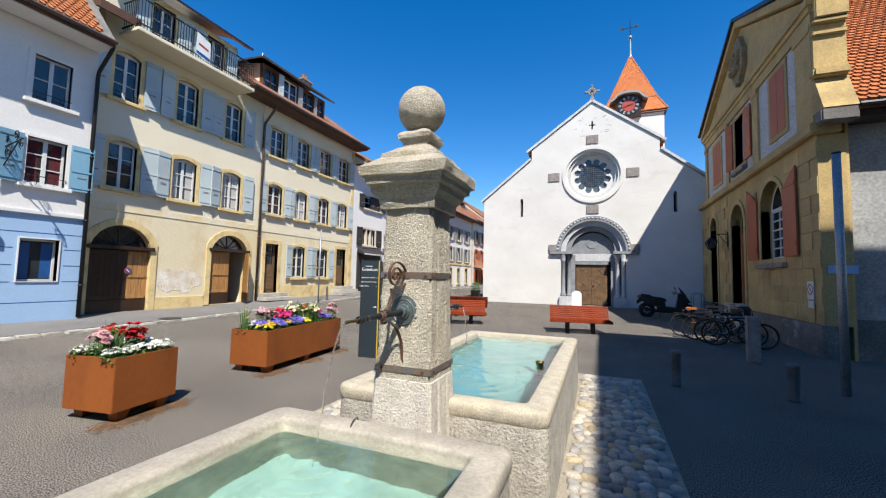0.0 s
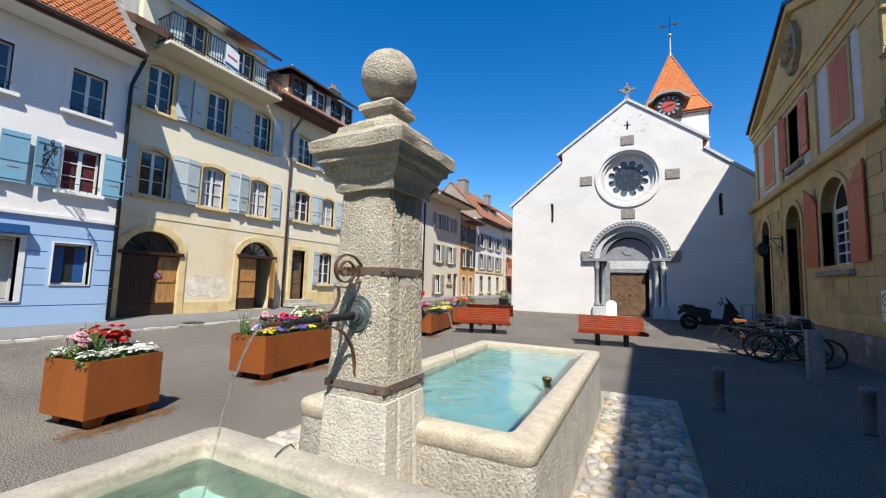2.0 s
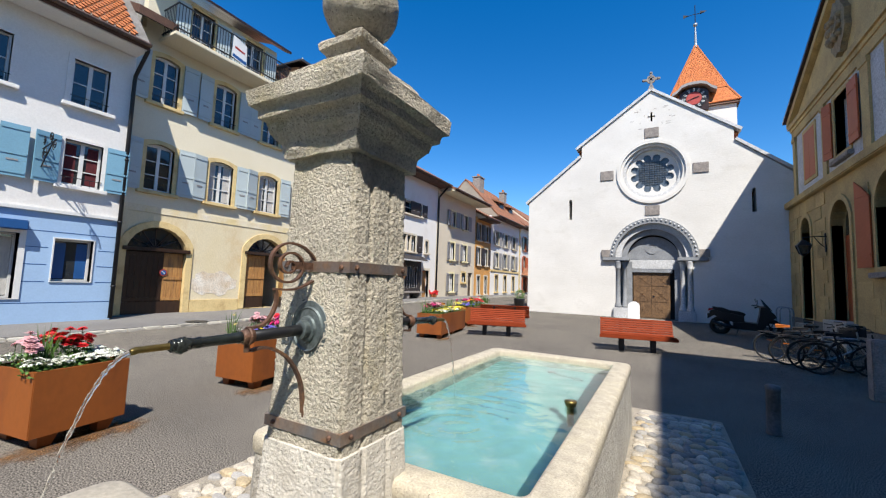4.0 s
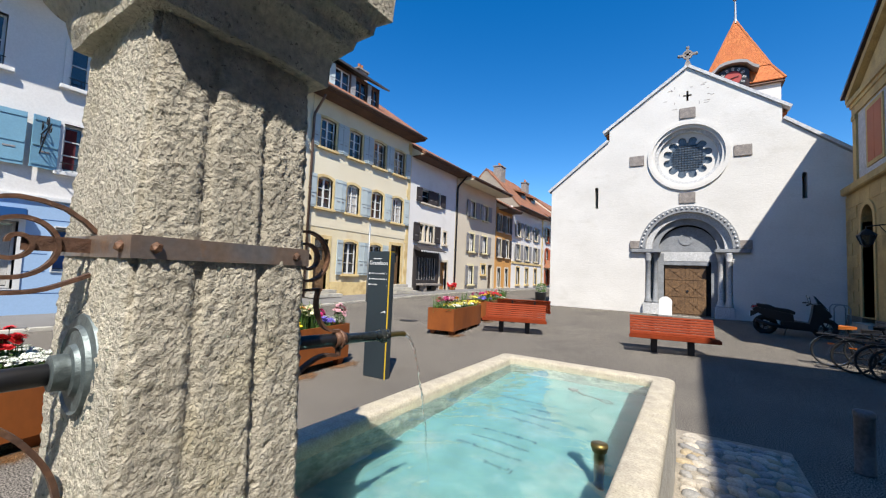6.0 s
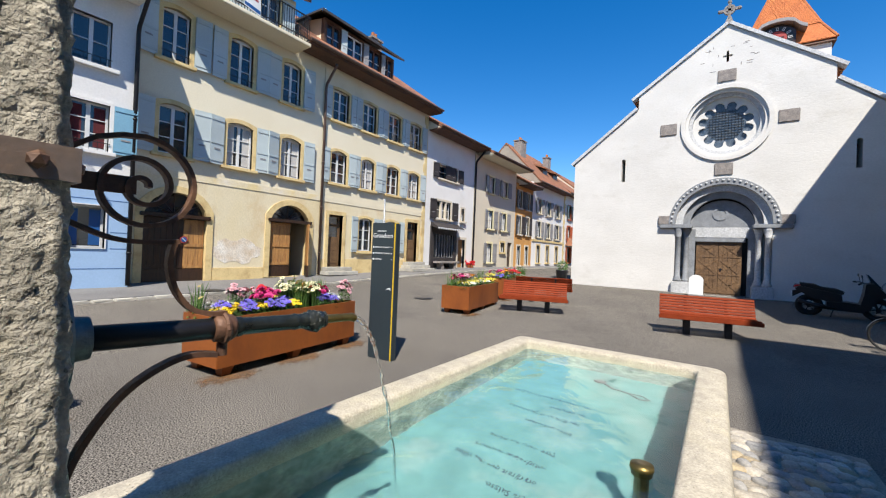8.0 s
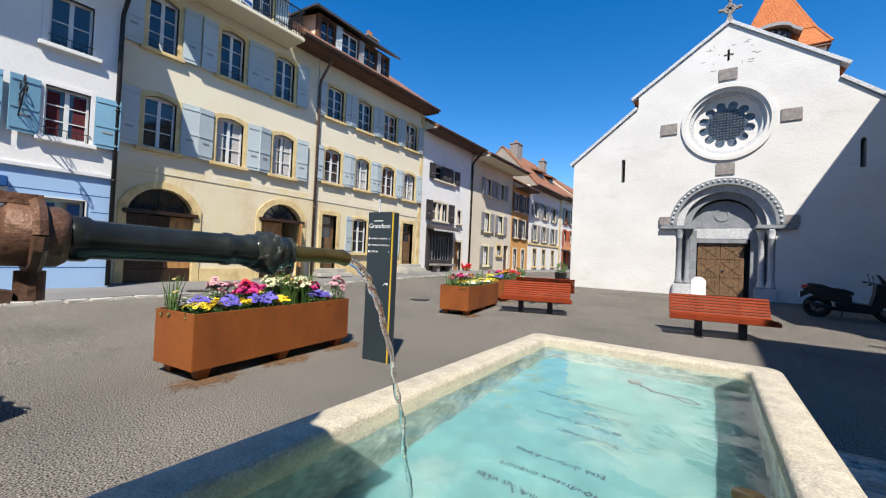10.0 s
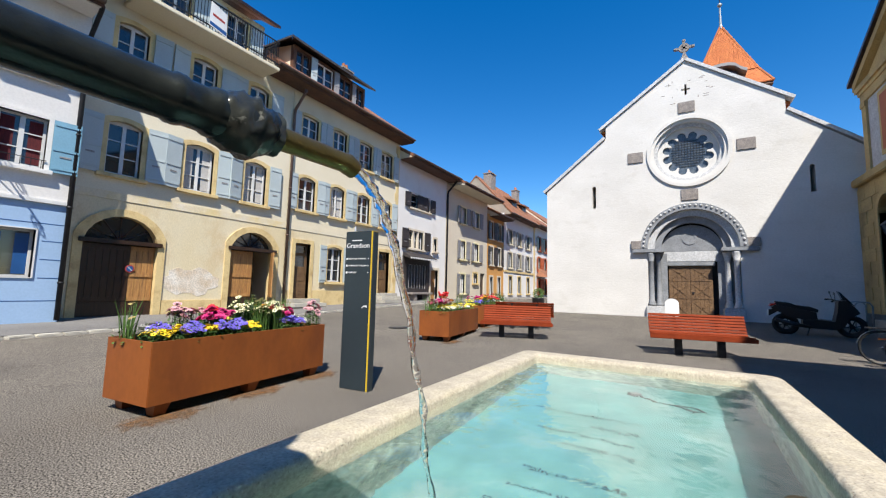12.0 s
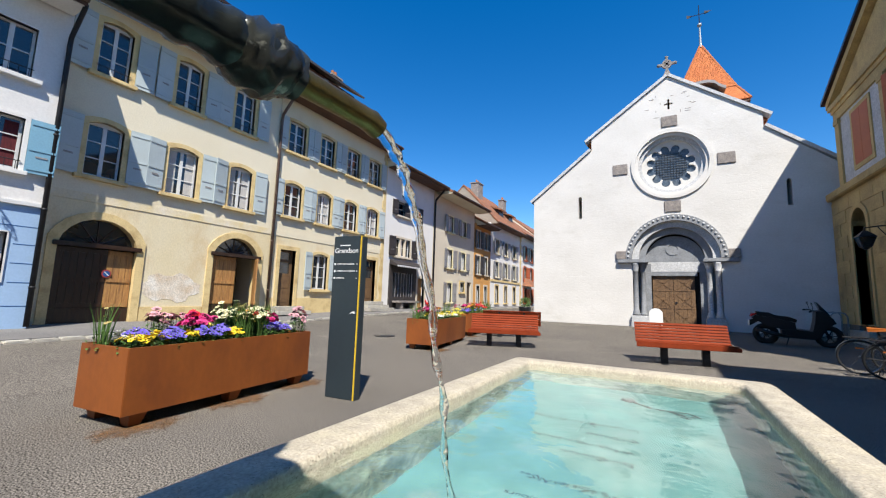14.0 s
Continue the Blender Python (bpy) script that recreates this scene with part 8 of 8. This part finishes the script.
def motor_scooter(m):
    top = thing("motor_scooter", "black maxi scooter parked on its stand by the church", "scooter", m)
    wheel_parts(top, -0.66, 0.28, 0.24, 0.12, 0.075, 6, M_BLACK)
    wheel_parts(top, 0.72, 0.29, 0.25, 0.1, 0.065, 6, M_BLACK)

    def slab(name, outline, half, mat, bev=0.03, label=""):
        bm = plate(B(), outline, [], (0, -half, 0), (1, 0, 0), ZV, 2 * half)
        bmesh.ops.bevel(bm, geom=[e for e in bm.edges if len(e.link_faces) == 2 and abs(e.verts[0].co.y - e.verts[1].co.y) < 0.001 and e.calc_face_angle(0) > 0.5], offset=bev, segments=2, affect="EDGES", clamp_overlap=True)
        part(name, bm, mat, top, label)
    slab("rear_body", [(-0.98, 0.74), (-0.62, 0.52), (-0.15, 0.42), (0.02, 0.45), (0.0, 0.66), (-0.35, 0.74), (-0.9, 0.84)], 0.16, M_BLACK)
    slab("seat", [(-0.85, 0.82), (-0.4, 0.74), (0.03, 0.66), (0.05, 0.74), (-0.1, 0.8), (-0.4, 0.83), (-0.55, 0.9), (-0.88, 0.93)], 0.14, M_RUBBER, 0.03, "black padded seat")
    slab("footboard", [(-0.3, 0.22), (0.4, 0.2), (0.55, 0.32), (0.45, 0.42), (0.05, 0.46), (-0.3, 0.44)], 0.18, M_BLACK)
    slab("front_fairing", [(0.35, 0.36), (0.55, 0.3), (0.66, 0.55), (0.86, 0.68), (0.8, 0.8), (0.6, 1.02), (0.45, 1.0), (0.42, 0.7)], 0.19, M_BLACK)
    slab("front_mudguard", [(0.48, 0.4), (0.62, 0.58), (0.88, 0.56), (1.02, 0.42), (0.9, 0.48), (0.7, 0.52), (0.56, 0.46)], 0.06, M_BLACK, 0.01)
    slab("windscreen", [(0.56, 1.0), (0.78, 0.86), (0.74, 0.92), (0.5, 1.24), (0.46, 1.26)], 0.12, M_PANE, 0.005)
    slab("tail_light", [(-1.02, 0.78), (-0.9, 0.84), (-0.78, 0.88), (-0.98, 0.87)], 0.13, M_REDLIGHT, 0.01, "red tail light")
    part("number_plate", box(B(), -1.06, -1.04, -0.09, 0.09, 0.52, 0.66), M_WHITEPAINT, top)
    part("plate_bracket", hexa(B(), [(-1.03, -0.05, 0.5), (-0.8, -0.05, 0.66), (-0.8, 0.05, 0.66), (-1.03, 0.05, 0.5)], [(-1.03, -0.05, 0.68), (-0.8, -0.05, 0.74), (-0.8, 0.05, 0.74), (-1.03, 0.05, 0.68)]), M_BLACK, top)
    part("handlebar", tube(B(), [(0.3, -0.36, 1.0), (0.36, -0.2, 1.02), (0.45, 0, 1.0), (0.36, 0.2, 1.02), (0.3, 0.36, 1.0)], 0.018, 8), M_BLACK, top)
    for s_ in (-1, 1):
        part("grip", cyl(B(), (0.33, s_ * 0.28, 1.01), (0.28, s_ * 0.4, 1.0), 0.024), M_RUBBER, top)
        mr = part("mirror", tube(B(), [(0.38, s_ * 0.2, 1.03), (0.36, s_ * 0.27, 1.18)], 0.008, 6), M_BLACK, top)
        part("mirror_head", box(B(), 0.33, 0.36, s_ * 0.27 - 0.06, s_ * 0.27 + 0.06, 1.17, 1.25, 0.01), M_CHROME, mr)
        part("fork_leg", cyl(B(), (0.72, s_ * 0.07, 0.29), (0.58, s_ * 0.07, 0.62), 0.022), M_DARKIRON, top)
    part("exhaust", tube(B(), [(-0.1, -0.17, 0.25), (-0.45, -0.2, 0.3), (-0.9, -0.2, 0.42)], [0.03, 0.06, 0.055], 10), M_DARKIRON, top, smooth=True)
    part("stand", tube(B(), [(-0.15, -0.1, 0.24), (-0.22, -0.16, 0.0)], 0.015, 6), M_DARKIRON, top)
    return top


motor_scooter(pose(2.78, 18.0, 0.165, 0, 0, -4) @ pose(0, 0, 0, 4))


def bicycle(m, paint, saddle, basket=False):
    top = thing("bicycle", "city bicycle with mudguards leaning in the bike row", "bicycle", m, group="parked bicycles")
    bright = M_CHROME if saddle is M_ORANGEPLASTIC else M_DARKIRON
    wheel_parts(top, -0.52, 0.34, 0.325, 0.09, 0.02, 24, bright)
    wheel_parts(top, 0.52, 0.34, 0.325, 0.09, 0.02, 24, bright)
    fr = [((-0.12, 0, 0.3), (0.36, 0, 0.62)), ((-0.12, 0, 0.3), (-0.26, 0, 0.86)), ((-0.22, 0, 0.78), (0.33, 0, 0.8)), ((-0.12, 0, 0.3), (-0.52, 0, 0.34)), ((-0.22, 0, 0.76), (-0.52, 0, 0.34)), ((0.36, 0, 0.6), (0.3, 0, 0.95)), ((0.37, 0, 0.6), (0.52, 0, 0.34))]
    bm = B()
    for a, b in fr:
        cyl(bm, a, b, 0.016, n=8)
    part("bicycle_frame", bm, paint, top)
    for x in (-0.52, 0.52):
        bm = strap(B(), [(x + 0.36 * math.cos(a), 0, 0.34 + 0.36 * math.sin(a)) for a in (0.2 + k * 0.25 for k in range(12))], 0.05, 0.004, (0, 1, 0))
        part("mudguard", bm, M_GALV if bright is M_CHROME else M_BLACK, top)
    part("saddle", hexa(B(), [(-0.4, -0.09, 0.86), (-0.12, -0.03, 0.88), (-0.12, 0.03, 0.88), (-0.4, 0.09, 0.86)], [(-0.4, -0.1, 0.93), (-0.12, -0.025, 0.93), (-0.12, 0.025, 0.93), (-0.4, 0.1, 0.93)]), saddle, top)
    part("handlebar", tube(B(), [(0.18, -0.3, 1.02), (0.3, -0.15, 1.03), (0.31, 0, 0.98), (0.3, 0.15, 1.03), (0.18, 0.3, 1.02)], 0.012, 6), M_BLACK, top)
    part("rack", box(B(), -0.75, -0.3, -0.06, 0.06, 0.715, 0.73), M_DARKIRON, top)
    part("reflector", box(B(), -0.58, -0.46, 0.02, 0.03, 0.5, 0.53), M_ORANGEPLASTIC, top)
    bm = lathe(B(), [(0.09, -0.006), (0.09, 0.006)], (0, 0, 0), 16)
    ch = part("chainring", bm, M_CHROME, top)
    ch.matrix_basis = pose(-0.12, 0.04, 0.3, 90)
    part("kickstand", cyl(B(), (-0.2, 0.03, 0.3), (-0.28, 0.16, 0.0), 0.008), M_DARKIRON, top)
    if basket:
        part("basket", plate(B(), rect(0.38, 0.68, -0.16, 0.16), [rect(0.4, 0.66, -0.14, 0.14)], (0, 0, 0.98), (1, 0, 0), (0, 1, 0), 0.22), M_DARKIRON, top)
    return top


for x, y, a, mm, sd_, bk in ((3.02, 12.9, -14, M_DARKIRON, M_ORANGEPLASTIC, False), (3.22, 12.45, -10, M_BLACK, M_BLACK, True), (3.45, 12.05, -8, M_GALV, M_BLACK, False), (3.55, 11.7, -10, M_BLACK, M_BLACK, False), (3.6, 13.25, -12, M_DARKIRON, M_BLACK, True)):
    bicycle(pose(x, y, ground_z(x, y), 0, 0, a) @ pose(0, 0, 0, 5) @ Matrix.Scale(0.92, 4), mm, sd_, bk)
rack = thing("bicycle_stand", "pale bent-tube bicycle stand near the church wall", "bicycle stand")
for y in (20.2, 20.7):
    z = ground_z(4.5, y)
    part("hoop", tube(B(), [(4.2, y, z), (4.2, y, z + 0.8), (4.26, y, z + 0.9), (4.4, y, z + 0.92), (4.54, y, z + 0.9), (4.6, y, z + 0.8), (4.6, y, z)], 0.024, 8), M_GALV, rack, smooth=True)
